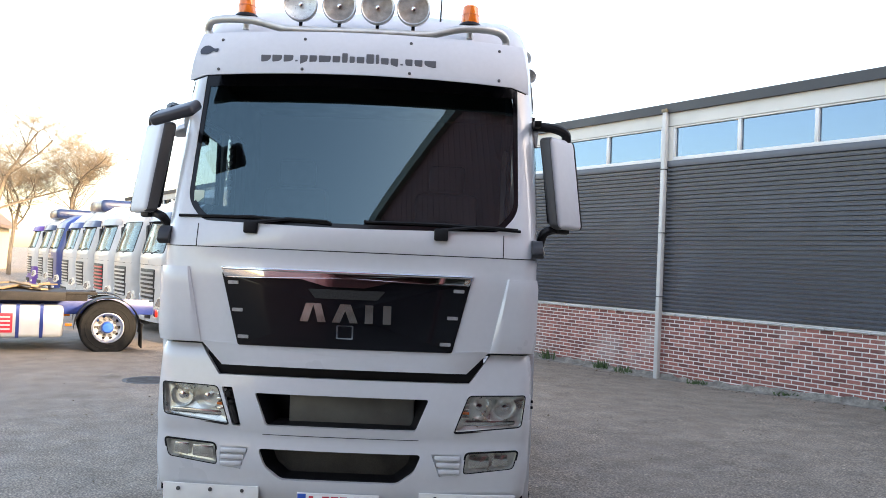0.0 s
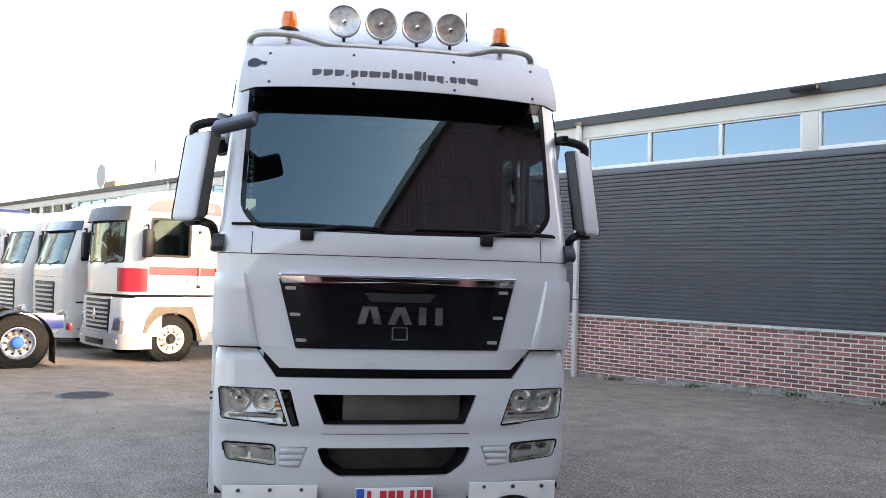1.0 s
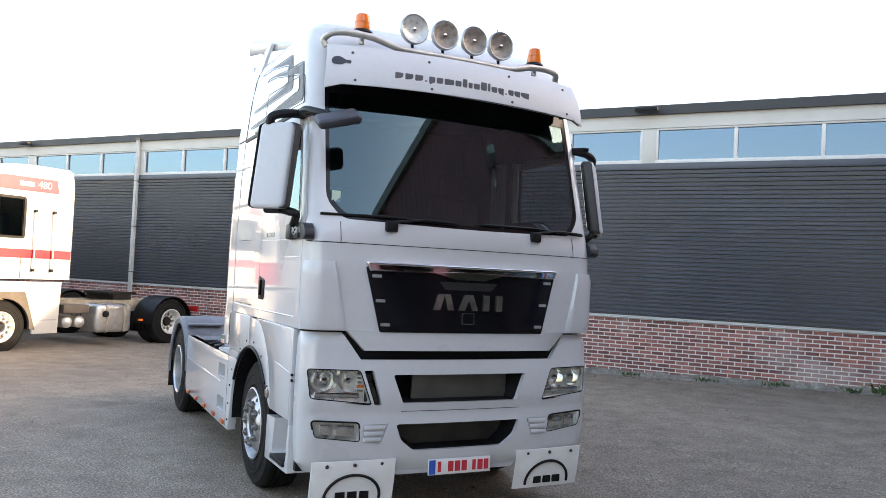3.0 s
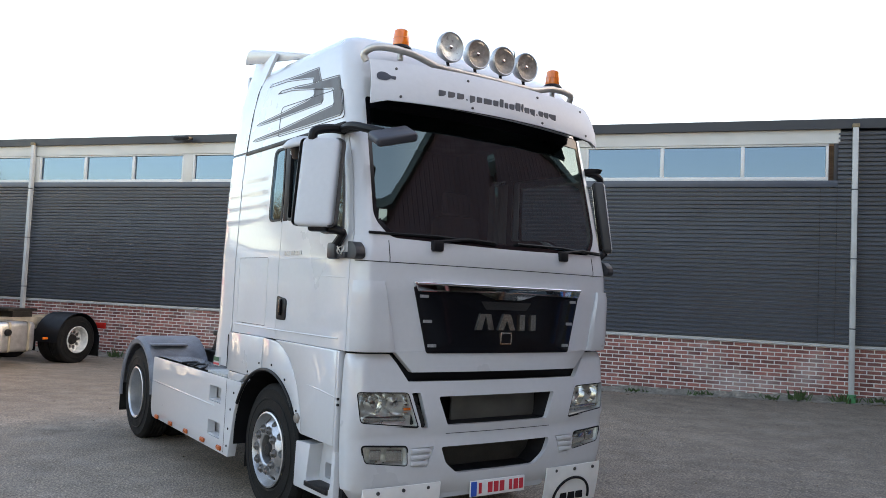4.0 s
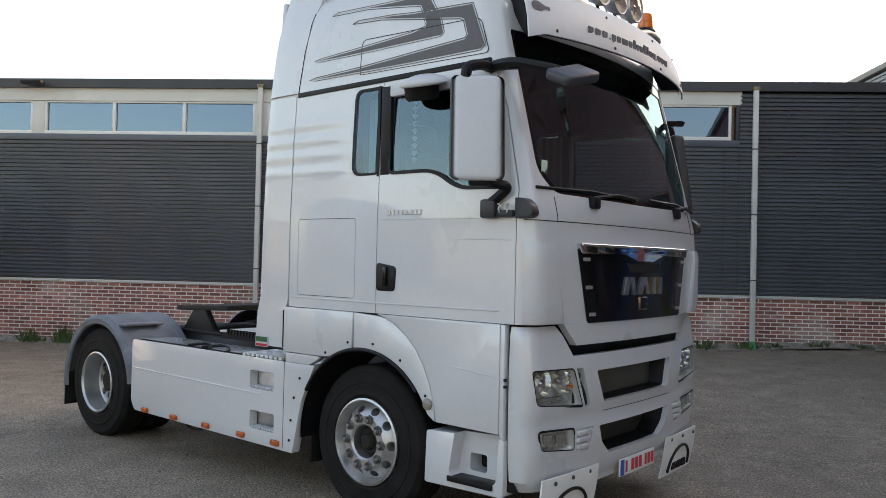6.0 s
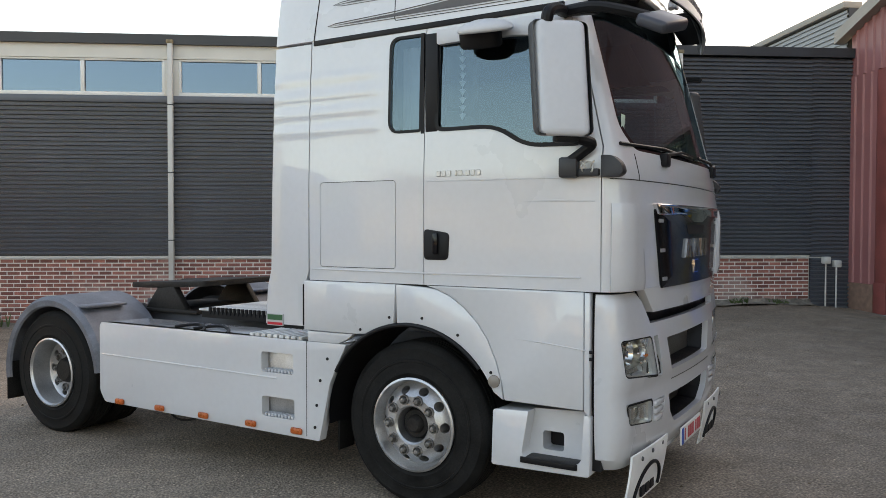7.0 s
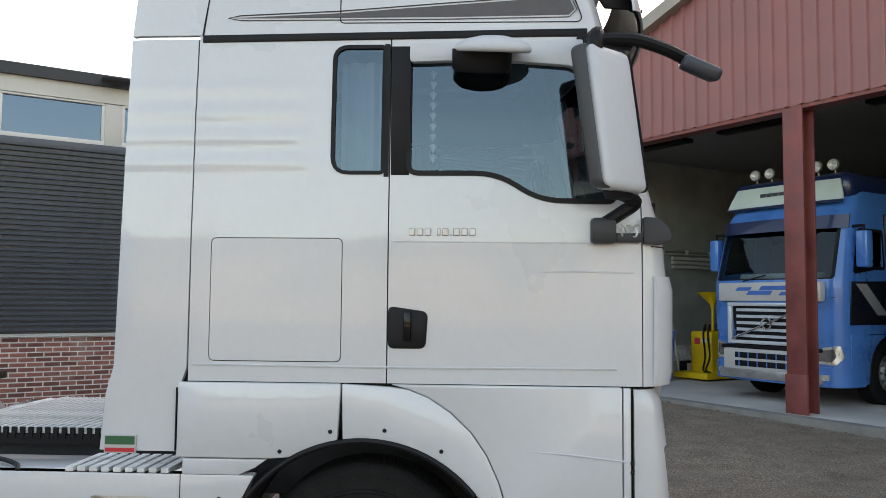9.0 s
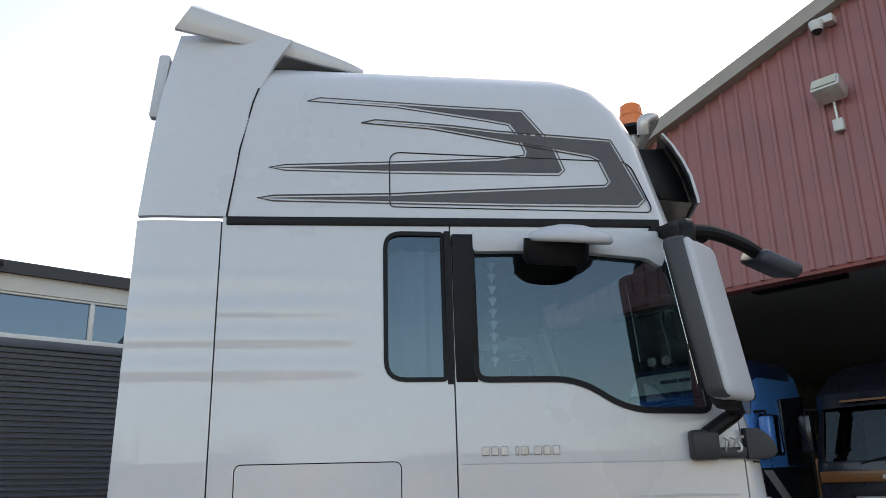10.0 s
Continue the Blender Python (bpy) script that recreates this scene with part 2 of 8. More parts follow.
def ground_material():
    m = mat("asphalt", (0.121, 0.113, 0.108), 0.72, var=0.0)
    nd, ln = m.node_tree.nodes, m.node_tree.links
    b = nd["Principled BSDF"]
    tc = nd.new("ShaderNodeTexCoord")
    def noise_tex(scale, detail, lo, hi, a, c):
        t = nd.new("ShaderNodeTexNoise")
        t.inputs["Scale"].default_value, t.inputs["Detail"].default_value = scale, detail
        ln.new(tc.outputs["Object"], t.inputs["Vector"])
        r = nd.new("ShaderNodeMapRange")
        for i, q in zip((1, 2, 3, 4), (lo, hi, a, c)):
            r.inputs[i].default_value = q
        ln.new(t.outputs["Fac"], r.inputs[0])
        return t, r.outputs[0]
    _, big = noise_tex(0.22, 5, 0.35, 0.65, 0.86, 1.13)
    _, mid = noise_tex(2.6, 10, 0.35, 0.68, 0.84, 1.14)
    grit, small = noise_tex(55, 6, 0.35, 0.65, 0.5, 1.5)
    vor = nd.new("ShaderNodeTexVoronoi")
    vor.inputs["Scale"].default_value = 62
    ln.new(tc.outputs["Object"], vor.inputs["Vector"])
    vr = nd.new("ShaderNodeMapRange")
    for i, q in zip((1, 2, 3, 4), (0.05, 0.7, 1.25, 0.7)):
        vr.inputs[i].default_value = q
    ln.new(vor.outputs["Distance"], vr.inputs[0])
    sep = nd.new("ShaderNodeSeparateColor")
    ln.new(vor.outputs["Color"], sep.inputs[0])
    cell = nd.new("ShaderNodeMapRange")
    cell.inputs[3].default_value, cell.inputs[4].default_value = 0.8, 1.2
    ln.new(sep.outputs[0], cell.inputs[0])
    chips = nd.new("ShaderNodeTexVoronoi")
    chips.inputs["Scale"].default_value = 16
    ln.new(tc.outputs["Object"], chips.inputs["Vector"])
    chr_ = nd.new("ShaderNodeMapRange")
    for i, q in zip((1, 2, 3, 4), (0.10, 0.17, 1.85, 1.0)):
        chr_.inputs[i].default_value = q
    ln.new(chips.outputs["Distance"], chr_.inputs[0])
    _, oil = noise_tex(0.75, 5, 0.64, 0.72, 1.0, 0.72)
    val = None
    for o in (big, mid, small, vr.outputs[0], cell.outputs[0], chr_.outputs[0], oil):
        if val is None:
            val = o
            continue
        k = nd.new("ShaderNodeMath")
        k.operation = "MULTIPLY"
        ln.new(val, k.inputs[0])
        ln.new(o, k.inputs[1])
        val = k.outputs[0]
    sc = nd.new("ShaderNodeVectorMath")
    sc.operation = "SCALE"
    sc.inputs[0].default_value = (0.270, 0.214, 0.162)
    ln.new(val, sc.inputs["Scale"])
    ln.new(sc.outputs[0], b.inputs["Base Color"])
    bp = nd.new("ShaderNodeBump")
    bp.inputs["Distance"].default_value = 0.005
    ln.new(vor.outputs["Distance"], bp.inputs["Height"])
    ln.new(bp.outputs[0], b.inputs["Normal"])
    return m


def axis_steps(lo, hi, step):
    n = int((hi - lo) / step)
    return [-3000, -800, -250, -90] + [lo + i * step for i in range(n + 1)] + [90, 250, 800, 3000]


ASPHALT = ground_material()
gs, gv = axis_steps(-40, 40, 2.0), axis_steps(-40, 40, 1.0)
gbm = sheet([[(s, v, rise(s, v)) for s in gs] for v in gv])
ground = part("ground", gbm, ASPHALT, smooth=60)
ground.matrix_world = HALL
tagged(ground, "worn grey asphalt yard with oil stains and tyre marks", "ground", kind="structure")

# ---- the long hall ----
CLAD = mat("dark_cladding", (0.088, 0.102, 0.126), 0.36, var=0.14, scale=0.8, bscale=14, fine=0.06)
COPING = mat("coping", (0.035, 0.038, 0.044), 0.5, var=0.15)
FASCIA = mat("white_fascia", (0.62, 0.61, 0.57), 0.55, var=0.08, scale=1.5, fine=0.04)
FRAMEW = mat("window_frame_white", (0.72, 0.72, 0.70), 0.45, var=0.05)
MORTAR = mat("mortar", (0.74, 0.71, 0.67), 0.9, var=0.15, scale=5, bump=0.003, bscale=120, fine=0.15)
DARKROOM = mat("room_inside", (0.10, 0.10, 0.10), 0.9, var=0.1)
PIPEW = mat("pipe_white", (0.52, 0.52, 0.50), 0.5, var=0.12, scale=3)
HOPPERB = mat("hopper_brown", (0.22, 0.17, 0.10), 0.6, var=0.3, scale=12)
GREENP = mat("pipe_green", (0.05, 0.25, 0.10), 0.6, var=0.3, scale=8)
FRONT, S0, S1 = 0.2, -3.5, 52.0
BRICKTOP, SILL, HEAD, TOP = 1.185, 4.186, 4.80, 5.285


def struct(name, bm, material, label, category="wall", smooth=35):
    ob = part(name, bm, material, smooth=smooth)
    ob.matrix_world = HALL
    return tagged(ob, label, category, kind="structure")


wall_plinth = struct("wall_plinth", box(-2.67, S1, -0.1, FRONT - 0.010, -0.3, BRICKTOP), MORTAR, "low red brick plinth with pale weathered joints", "wall")
FOOTING = mat("rough_footing", (0.20, 0.18, 0.15), 0.95, var=0.45, scale=6, bump=0.02, bscale=25, fine=0.25)
foot_rows = []
fr_rng = random.Random(21)
for j in range(4):
    foot_rows.append([(-2.7 + 0.15 * i, FRONT + (0.004, 0.018, 0.05, 0.22)[j] * fr_rng.uniform(0.8, 1.3), (rise(-2.7 + 0.15 * i, 0.3) + (0.10, 0.085, 0.03, 0.002)[j] * fr_rng.uniform(0.7, 1.25))) for i in range(250)])
struct("trim_footing", sheet(foot_rows), FOOTING, "crumbling dirt-covered footing along the brick wall", "trim", 60)
ledge = struct("trim_ledge", box(-2.67, S1, 0.0, FRONT + 0.012, BRICKTOP, BRICKTOP + 0.03, 0.004), FASCIA, "thin pale ledge on top of the brick plinth", "trim")
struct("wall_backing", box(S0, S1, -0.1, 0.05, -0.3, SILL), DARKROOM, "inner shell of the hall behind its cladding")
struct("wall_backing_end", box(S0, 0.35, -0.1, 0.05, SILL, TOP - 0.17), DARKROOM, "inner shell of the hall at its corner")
struct("wall_end", box(S1, S1 + 0.2, -14, 0.2, -0.3, TOP), CLAD, "dark clad end wall of the hall")
struct("wall_rear", box(S0, S1, -14.2, -14, -0.3, TOP), CLAD, "rear wall of the hall")
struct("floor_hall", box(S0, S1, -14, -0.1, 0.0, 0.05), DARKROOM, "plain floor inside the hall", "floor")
struct("roof_hall", box(S0, S1 + 0.2, -14.2, FRONT + 0.12, TOP - 0.16, TOP + 0.02), COPING, "flat dark roof of the hall with its coping", "roof")
fascia = struct("trim_fascia", box(0.3, S1, 0.0, FRONT + 0.05, HEAD + 0.068, TOP - 0.16), FASCIA, "cream white fascia band under the dark roof edge", "trim")

RIB = 0.08


def ribbed(z0, z1, width):
    """Cladding with level ribs, one sheet wide."""
    prof, z = [], z0
    while z < z1 - 0.001:
        for dz, dv in ((0.0, 0.0), (0.030, 0.0), (0.034, 0.052), (0.070, 0.058), (RIB - 0.0005, 0.002)):
            if z + dz <= z1:
                prof.append((dv, z + dz))
        z += RIB
    return sheet([[(0, FRONT + dv, zz), (width, FRONT + dv, zz)] for dv, zz in prof])


sheet_low = mesh_of(ribbed(BRICKTOP + 0.04, SILL - 0.12, 4.362), "cladding_sheet", 0)
sheet_low.materials.append(CLAD)
cladding = thing("wall_cladding", "dark blue-grey ribbed metal cladding over the brick plinth", "wall", HALL, kind="structure")
for k in range(12):
    o = part("cladding_sheet", sheet_low, CLAD, cladding)
    o.location = (0.62 + 4.36 * k, 0.0008 * (k % 2), 0)
for s, w, z0, z1 in ((S0 - 0.3, 1.13, -0.2, TOP - 0.17), (-2.67, 2.67, BRICKTOP + 0.04, TOP - 0.17), (0.0, 0.33, BRICKTOP + 0.04, TOP - 0.17)):
    part("cladding_sheet", ribbed(z0, z1, w), CLAD, cladding, smooth=0).location = (s, 0, 0)
part("cladding_sheet", ribbed(BRICKTOP + 0.04, SILL - 0.12, 0.27), CLAD, cladding, smooth=0).location = (0.34, 0, 0)
part("trim_flashing", box(0.33, S1, FRONT, FRONT + 0.05, SILL - 0.125, SILL, 0.004), CLAD, cladding)
part("trim_flashing", box(0.33, 0.40, FRONT, FRONT + 0.045, SILL, TOP - 0.17, 0.004), COPING, cladding)

BAY, PIER = 4.686, 0.26
BAYS = [tuple(0.355 + BAY * k + PIER / 2 + (BAY - PIER) * i / 3 for i in range(4)) for k in range(11)]
for k, bay in enumerate(BAYS):
    win = thing("window_%d" % (k + 1), "white framed clerestory window band of three panes", "window", HALL, kind="structure")
    fr = bmesh.new()
    a, b = bay[0], bay[-1]
    box(a, b, FRONT - 0.06, FRONT + 0.03, SILL, SILL + 0.07, 0.006, bm=fr)
    box(a, b, FRONT - 0.06, FRONT + 0.03, HEAD + 0.03, HEAD + 0.065, 0.006, bm=fr)
    for i, s in enumerate(bay):
        w = 0.034 if 0 < i < 3 else 0.045
        lo, hi = max(a, s - w), min(b, s + w)
        box(lo, hi, FRONT - 0.06, FRONT + 0.028, SILL + 0.07, HEAD + 0.03, 0.006, bm=fr)
    part("window_frame", fr, FRAMEW, win)
    for p, q in zip(bay, bay[1:]):
        o = part("pane", box(p + 0.03, q - 0.03, FRONT - 0.03, FRONT - 0.022, SILL + 0.06, HEAD + 0.04), PANE, win, smooth=0)
        o.visible_shadow = False
    if k + 1 < len(BAYS):
        struct("trim_pier", box(b, BAYS[k + 1][0], -0.05, FRONT + 0.034, SILL, HEAD + 0.06, 0.004), FASCIA, "cream pier between two window bands", "trim")


def downpipe(s, foot):
    t = thing("drainpipe", "white square drainpipe fixed to the hall wall", "pipe", HALL, group="drainpipes on the hall")
    v0, v1 = FRONT + 0.07, FRONT + 0.17
    zb = rise(s, 0.3)
    part("pipe", box(s - 0.046, s + 0.046, v0, v1, zb, TOP - 0.12, 0.012), PIPEW, t)
    for z in (1.5, 2.75, 4.0):
        part("clip", box(s - 0.053, s + 0.053, FRONT + 0.02, v1 + 0.006, z, z + 0.02, 0.004), COPING, t)
    part("hopper", box(s - 0.06, s + 0.06, FRONT + 0.03, v1 + 0.015, TOP - 0.15, TOP - 0.085, 0.008), HOPPERB, t)
    if foot:
        part("shoe", box(s - 0.065, s + 0.065, v0 - 0.01, v1 + 0.012, zb, zb + 0.16, 0.008), GREENP, t, "green painted foot")


for s, foot in ((0.06, True), (9.727, False), (19.10, False), (28.47, False)):
    downpipe(s, foot)
for s in (5.05, 14.41, 23.78):
    o = thing("roof_fixture", "small dark flood lamp bracket at the roof edge", "lamp", HALL, group="flood lamps on the roof edge")
    part("arm", box(s - 0.02, s + 0.02, FRONT, FRONT + 0.3, TOP - 0.12, TOP - 0.09), COPING, o)
    part("housing", box(s - 0.22, s + 0.22, FRONT + 0.2, FRONT + 0.36, TOP - 0.13, TOP - 0.06, 0.012), BLACK, o)

# ---- the red shed ----
SHEDRED = mat("red_cladding", (0.30, 0.115, 0.115), 0.5, var=0.12, scale=1.2, fine=0.05)
SHEDPOST = mat("red_post", (0.23, 0.058, 0.052), 0.55, var=0.25, scale=3, bump=0.001, bscale=40, fine=0.08)
SHEDWALL = mat("shed_block_wall", (0.31, 0.34, 0.32), 0.85, var=0.15, scale=2, bump=0.004, bscale=18)
SHEDFLOOR = mat("shed_concrete", (0.45, 0.44, 0.42), 0.7, var=0.2, scale=1.2, fine=0.1, bscale=60)
LIGHTCEIL = mat("shed_ceiling", (0.26, 0.255, 0.24), 0.8, var=0.1)
VERGE = mat("verge_trim", (0.33, 0.30, 0.27), 0.6, var=0.1)
FS = -3.5
EAVE, SLOPE, APEX, LINTEL = 5.58, 0.32, 11.0, 4.75
DEEP = -26.0


def gable(v):
    return EAVE + SLOPE * (v if v <= APEX else 2 * APEX - v)


def ribbed_gable(z_low):
    """Upright ribs on the gable, from the lintel to the slope."""
    cols, v, k = [], 0.2, 0
    while v < 2 * APEX:
        for dv, ds in ((0.0, 0.0), (0.16, 0.0), (0.18, 0.035), (0.23, 0.035), (0.25, 0.0)):
            cols.append((v + dv, ds))
        v += 0.2505
    cols = [c for c in cols if c[0] <= 2 * APEX]
    return sheet([[(FS + ds, v, z_low(v)) for v, ds in cols], [(FS + ds, v, gable(v)) for v, ds in cols]])


struct("wall_shed_gable", ribbed_gable(lambda v: LINTEL), SHEDRED, "dark red ribbed metal gable of the open shed", smooth=0)
corner = bmesh.new()
join(corner, sheet([[(FS + ds, v, z) for v, ds in ((0.2, 0.0), (0.24, 0.0), (0.24, 0.035), (0.36, 0.035), (0.38, 0.0), (0.56, 0.0), (0.58, 0.035), (0.63, 0.035), (0.65, 0.0), (0.82, 0.0), (0.84, 0.035), (0.89, 0.035), (0.91, 0.0), (1.04, 0.0))] for z in (0.68, LINTEL)]))
struct("wall_shed_corner", corner, SHEDRED, "red ribbed corner panel of the shed", smooth=0)
upper = []
z = 5.0
while z < 6.15:
    upper += [(0.0, z), (0.03, z), (0.03, z + 0.05), (0.0, z + 0.06)]
    z += 0.1
struct("wall_shed_upper", sheet([[(FS - 0.05 + ds, v, zz) for v in (-14.0, -0.02)] for ds, zz in upper]), mat("pale_grey_cladding", (0.26, 0.28, 0.31), 0.45, var=0.12, scale=1.0), "grey ribbed wall rising above the hall roof", smooth=0)
struct("wall_shed_inner", box(FS - 0.3, FS - 0.06, -14.0, -0.02, TOP, 6.2), COPING, "back of the grey wall above the hall roof")
struct("trim_upper_coping", box(FS - 0.34, FS + 0.06, -14.0, -0.02, 6.2, 6.33, 0.01), VERGE, "pale metal coping on the grey wall", "trim")
struct("wall_shed_lintel", box(FS - 0.3, FS - 0.01, 0.2, 2 * APEX, LINTEL - 0.06, LINTEL + 0.25), SHEDPOST, "red steel lintel beam over the shed opening", "beam")
struct("wall_shed_side", box(DEEP, FS - 0.02, 0.0, 0.7, -0.2, 5.3), SHEDWALL, "grey painted block side wall inside the shed")
struct("wall_shed_jamb", box(FS - 0.2, FS - 0.003, 0.9, 1.03, 0.68, LINTEL - 0.07), SHEDRED, "red jamb between the corner panel and the post")
struct("wall_shed_dado", box(DEEP, FS - 0.35, 0.7, 0.72, 0.14, 0.76, 0.004), mat("stained_pale_block", (0.50, 0.49, 0.45), 0.85, var=0.55, scale=2.2, bump=0.004, bscale=14, fine=0.2), "stained pale block course at the foot of the shed wall")
struct("wall_shed_far", box(DEEP, FS - 0.02, 2 * APEX - 0.3, 2 * APEX, -0.2, 5.6), SHEDRED, "far side wall of the shed")
struct("wall_shed_back", box(DEEP - 0.2, DEEP, 0, 2 * APEX, -0.2, 5.6), SHEDWALL, "back wall of the shed")
struct("wall_shed_right", box(FS - 0.25, FS, 18.4, 2 * APEX, -0.2, LINTEL), SHEDRED, "closed red front of the shed beside the doors")
struct("wall_shed_foot", box(FS - 0.35, FS + 0.03, 0.2, 1.02, -0.1, 0.68, 0.01), mat("shed_brick_foot", (0.2, 0.12, 0.09), 0.9, var=0.3, scale=9, bump=0.006, bscale=25), "short brick foot below the shed corner")
roofb = bmesh.new()
for a, b in ((0.0, APEX), (APEX, 2 * APEX)):
    vs = [roofb.verts.new((s, v, gable(v) + dz)) for s in (DEEP - 0.2, FS + 0.15) for v, dz in ((a, 0), (b, 0), (b, 0.12), (a, 0.12))]
    for q in ((0, 1, 2, 3), (7, 6, 5, 4), (0, 4, 5, 1), (1, 5, 6, 2), (2, 6, 7, 3), (3, 7, 4, 0)):
        roofb.faces.new([vs[i] for i in q])
struct("roof_shed", roofb, mat("shed_roof", (0.16, 0.15, 0.14), 0.8, var=0.2), "grey pitched roof of the shed", "roof")
verge = bmesh.new()
for a, b in ((-0.1, APEX), (APEX, 2 * APEX + 0.1)):
    vs = [verge.verts.new((s, v, gable(v) + dz)) for s in (FS - 0.02, FS + 0.2) for v, dz in ((a, -0.08), (b, -0.08), (b, 0.16), (a, 0.16))]
    for q in ((0, 1, 2, 3), (7, 6, 5, 4), (0, 4, 5, 1), (1, 5, 6, 2), (2, 6, 7, 3), (3, 7, 4, 0)):
        verge.faces.new([vs[i] for i in q])
struct("trim_verge", verge, VERGE, "weathered beige verge board along the gable", "trim")
struct("ceiling_shed", box(DEEP, FS - 0.3, 0.4, 2 * APEX - 0.3, LINTEL + 0.3, LINTEL + 0.38), LIGHTCEIL, "dim ceiling lining of the shed", "ceiling")
struct("floor_shed", box(DEEP, FS + 0.1, -0.05, 2 * APEX, -0.1, 0.14, 0.01), SHEDFLOOR, "grey concrete floor of the shed", "floor")
struct("kerb_shed", box(FS + 0.1, FS + 0.36, 1.1, 2 * APEX, -0.1, 0.145, 0.02), mat("kerb", (0.25, 0.24, 0.22), 0.9, var=0.2, scale=4, bump=0.003, bscale=50), "worn concrete threshold before the shed", "kerb")


def shed_post(v, w):
    t = thing("steel_post", "rust red steel column of the shed opening", "post", HALL, group="posts of the shed opening")
    bm = bmesh.new()
    box(FS - 0.30, FS - 0.27, v, v + w, 0.1, LINTEL, 0.004, bm=bm)
    box(FS - 0.03, FS, v, v + w, 0.1, LINTEL, 0.004, bm=bm)
    box(FS - 0.28, FS - 0.02, v + w * 0.42, v + w * 0.55, 0.1, LINTEL, bm=bm)
    part("column", bm, SHEDPOST, t)
    part("foot_cover", box(FS - 0.02, FS + 0.03, v - 0.015, v + w + 0.015, 0.1, 0.72, 0.01), SHEDPOST, t)
    return t


shed_post(1.05, 0.33)
shed_post(6.33, 0.33)
shed_post(12.0, 0.42)
shed_post(17.9, 0.42)


# ---- the white tractor unit: nose at y = 0, wheels on z = 0 ----
CAB = [(1.40, 1.238, -0.02), (1.85, 1.240, -0.025), (2.05, 1.240, -0.01), (2.2, 1.235, 0.03), (2.6, 1.222, 0.1335), (3.05, 1.200, 0.25), (3.22, 1.188, 0.294), (3.4, 1.172, 0.338), (3.55, 1.15, 0.40), (3.66, 1.115, 0.47),
       (3.74, 1.05, 0.57), (3.795, 0.94, 0.74), (3.825, 0.75, 1.0), (3.838, 0.38, 1.35), (3.839, 0.0, 1.7)]
BOW, CORNER_R = 0.075, 0.15


def cab_hw(z):
    return lerp_table([(c[0], c[1]) for c in CAB], z)[0]


def bulge(z):
    """How much further the middle of the nose stands out at the windscreen."""
    return lerp_table([(1.95, 0.0), (2.14, 0.055), (3.3, 0.06), (3.6, 0.0)], z)[0]


def cab_y(x, z):
    """The nose's surface over the middle of the front."""
    hw, yf = lerp_table(CAB, z)
    xe = hw - CORNER_R
    if abs(x) <= xe:
        return yf - bulge(z) + (BOW + bulge(z)) * (x / xe) ** 2
    t = min(1.0, (abs(x) - xe) / CORNER_R)
    return yf + BOW + 0.16 * (1 - math.sqrt(max(0, 1 - t * t)))


def plan(hw, yf, yb, z, off=0.0, bow=None, rc=CORNER_R, ry=0.16, nside=30, ncor=7, nfront=30):
    """A U-shaped outline, from one rear corner round the nose to the other."""
    hw, yf = max(0.0, hw - off), yf + off
    if bow is None:
        bow, yf = BOW + bulge(z), yf - bulge(z)
    rc = min(rc, hw * 0.5)
    xe = hw - rc
    k = min(1.0, hw / 0.9)
    half = []
    y0 = yf + bow * k + ry * k
    for i in range(nside):
        half.append((-hw, yb + (y0 - yb) * i / nside))
    for i in range(ncor):
        a = math.pi / 2 * i / ncor
        half.append((-xe - rc * math.cos(a), yf + bow * k + ry * k * (1 - math.sin(a))))
    for i in range(nfront // 2):
        x = -xe + xe * i / (nfront // 2)
        half.append((x, yf + bow * k * (x / xe) ** 2 if xe > 0 else yf))
    pts = half + [(0.0, yf)] + [(-x, y) for x, y in half[::-1]]
    return [(x, y, z) for x, y in pts]


def hollow(rows_out, rows_in):
    """A thin-walled solid between two lofts of the same grid."""
    bm = bmesh.new()
    A = [[bm.verts.new(p) for p in r] for r in rows_out]
    B = [[bm.verts.new(p) for p in r] for r in rows_in]
    for G in (A, B):
        for a, b in zip(G, G[1:]):
            for i in range(len(a) - 1):
                bm.faces.new((a[i], a[i + 1], b[i + 1], b[i]))
    n, m = len(A), len(A[0])
    for i in range(m - 1):
        bm.faces.new((A[0][i], A[0][i + 1], B[0][i + 1], B[0][i]))
        bm.faces.new((A[-1][i], A[-1][i + 1], B[-1][i + 1], B[-1][i]))
    for k in (0, m - 1):
        for i in range(n - 1):
            bm.faces.new((A[i][k], A[i + 1][k], B[i + 1][k], B[i][k]))
    bmesh.ops.remove_doubles(bm, verts=bm.verts[:], dist=1e-5)
    bmesh.ops.dissolve_degenerate(bm, edges=bm.edges[:], dist=1e-6)
    bmesh.ops.recalc_face_normals(bm, faces=bm.faces[:])
    return bm


truck = thing("truck_tractor", "white two-axle tractor unit with roof lamps parked on the yard", "truck")

# cab shell, with its openings
PRESS = [2.395, 2.515, 2.63, 2.745]


def press(y, z):
    """How far the cab's side stands out over its four broad level ribs."""
    end = min(1.0, max(0.0, (y - 1.60) / 0.16))
    return sum(0.0042 * (0.5 + 0.5 * math.cos(math.pi * (z - c) / 0.055)) for c in PRESS if abs(z - c) < 0.055) * end * end * (3 - 2 * end)


zs = sorted(set([round(1.40 + 0.05 * i, 4) for i in range(40)] + [round(2.35 + 0.011 * i, 4) for i in range(41)])) + [c[0] for c in CAB if c[0] >= 3.4]
cab_rows = [(z, *lerp_table(CAB, z)) for z in zs]
def pressed(row):
    return [(x + (press(y, z) if x > 1 else -press(y, z) if x < -1 else 0.0), y, z) for x, y, z in row]


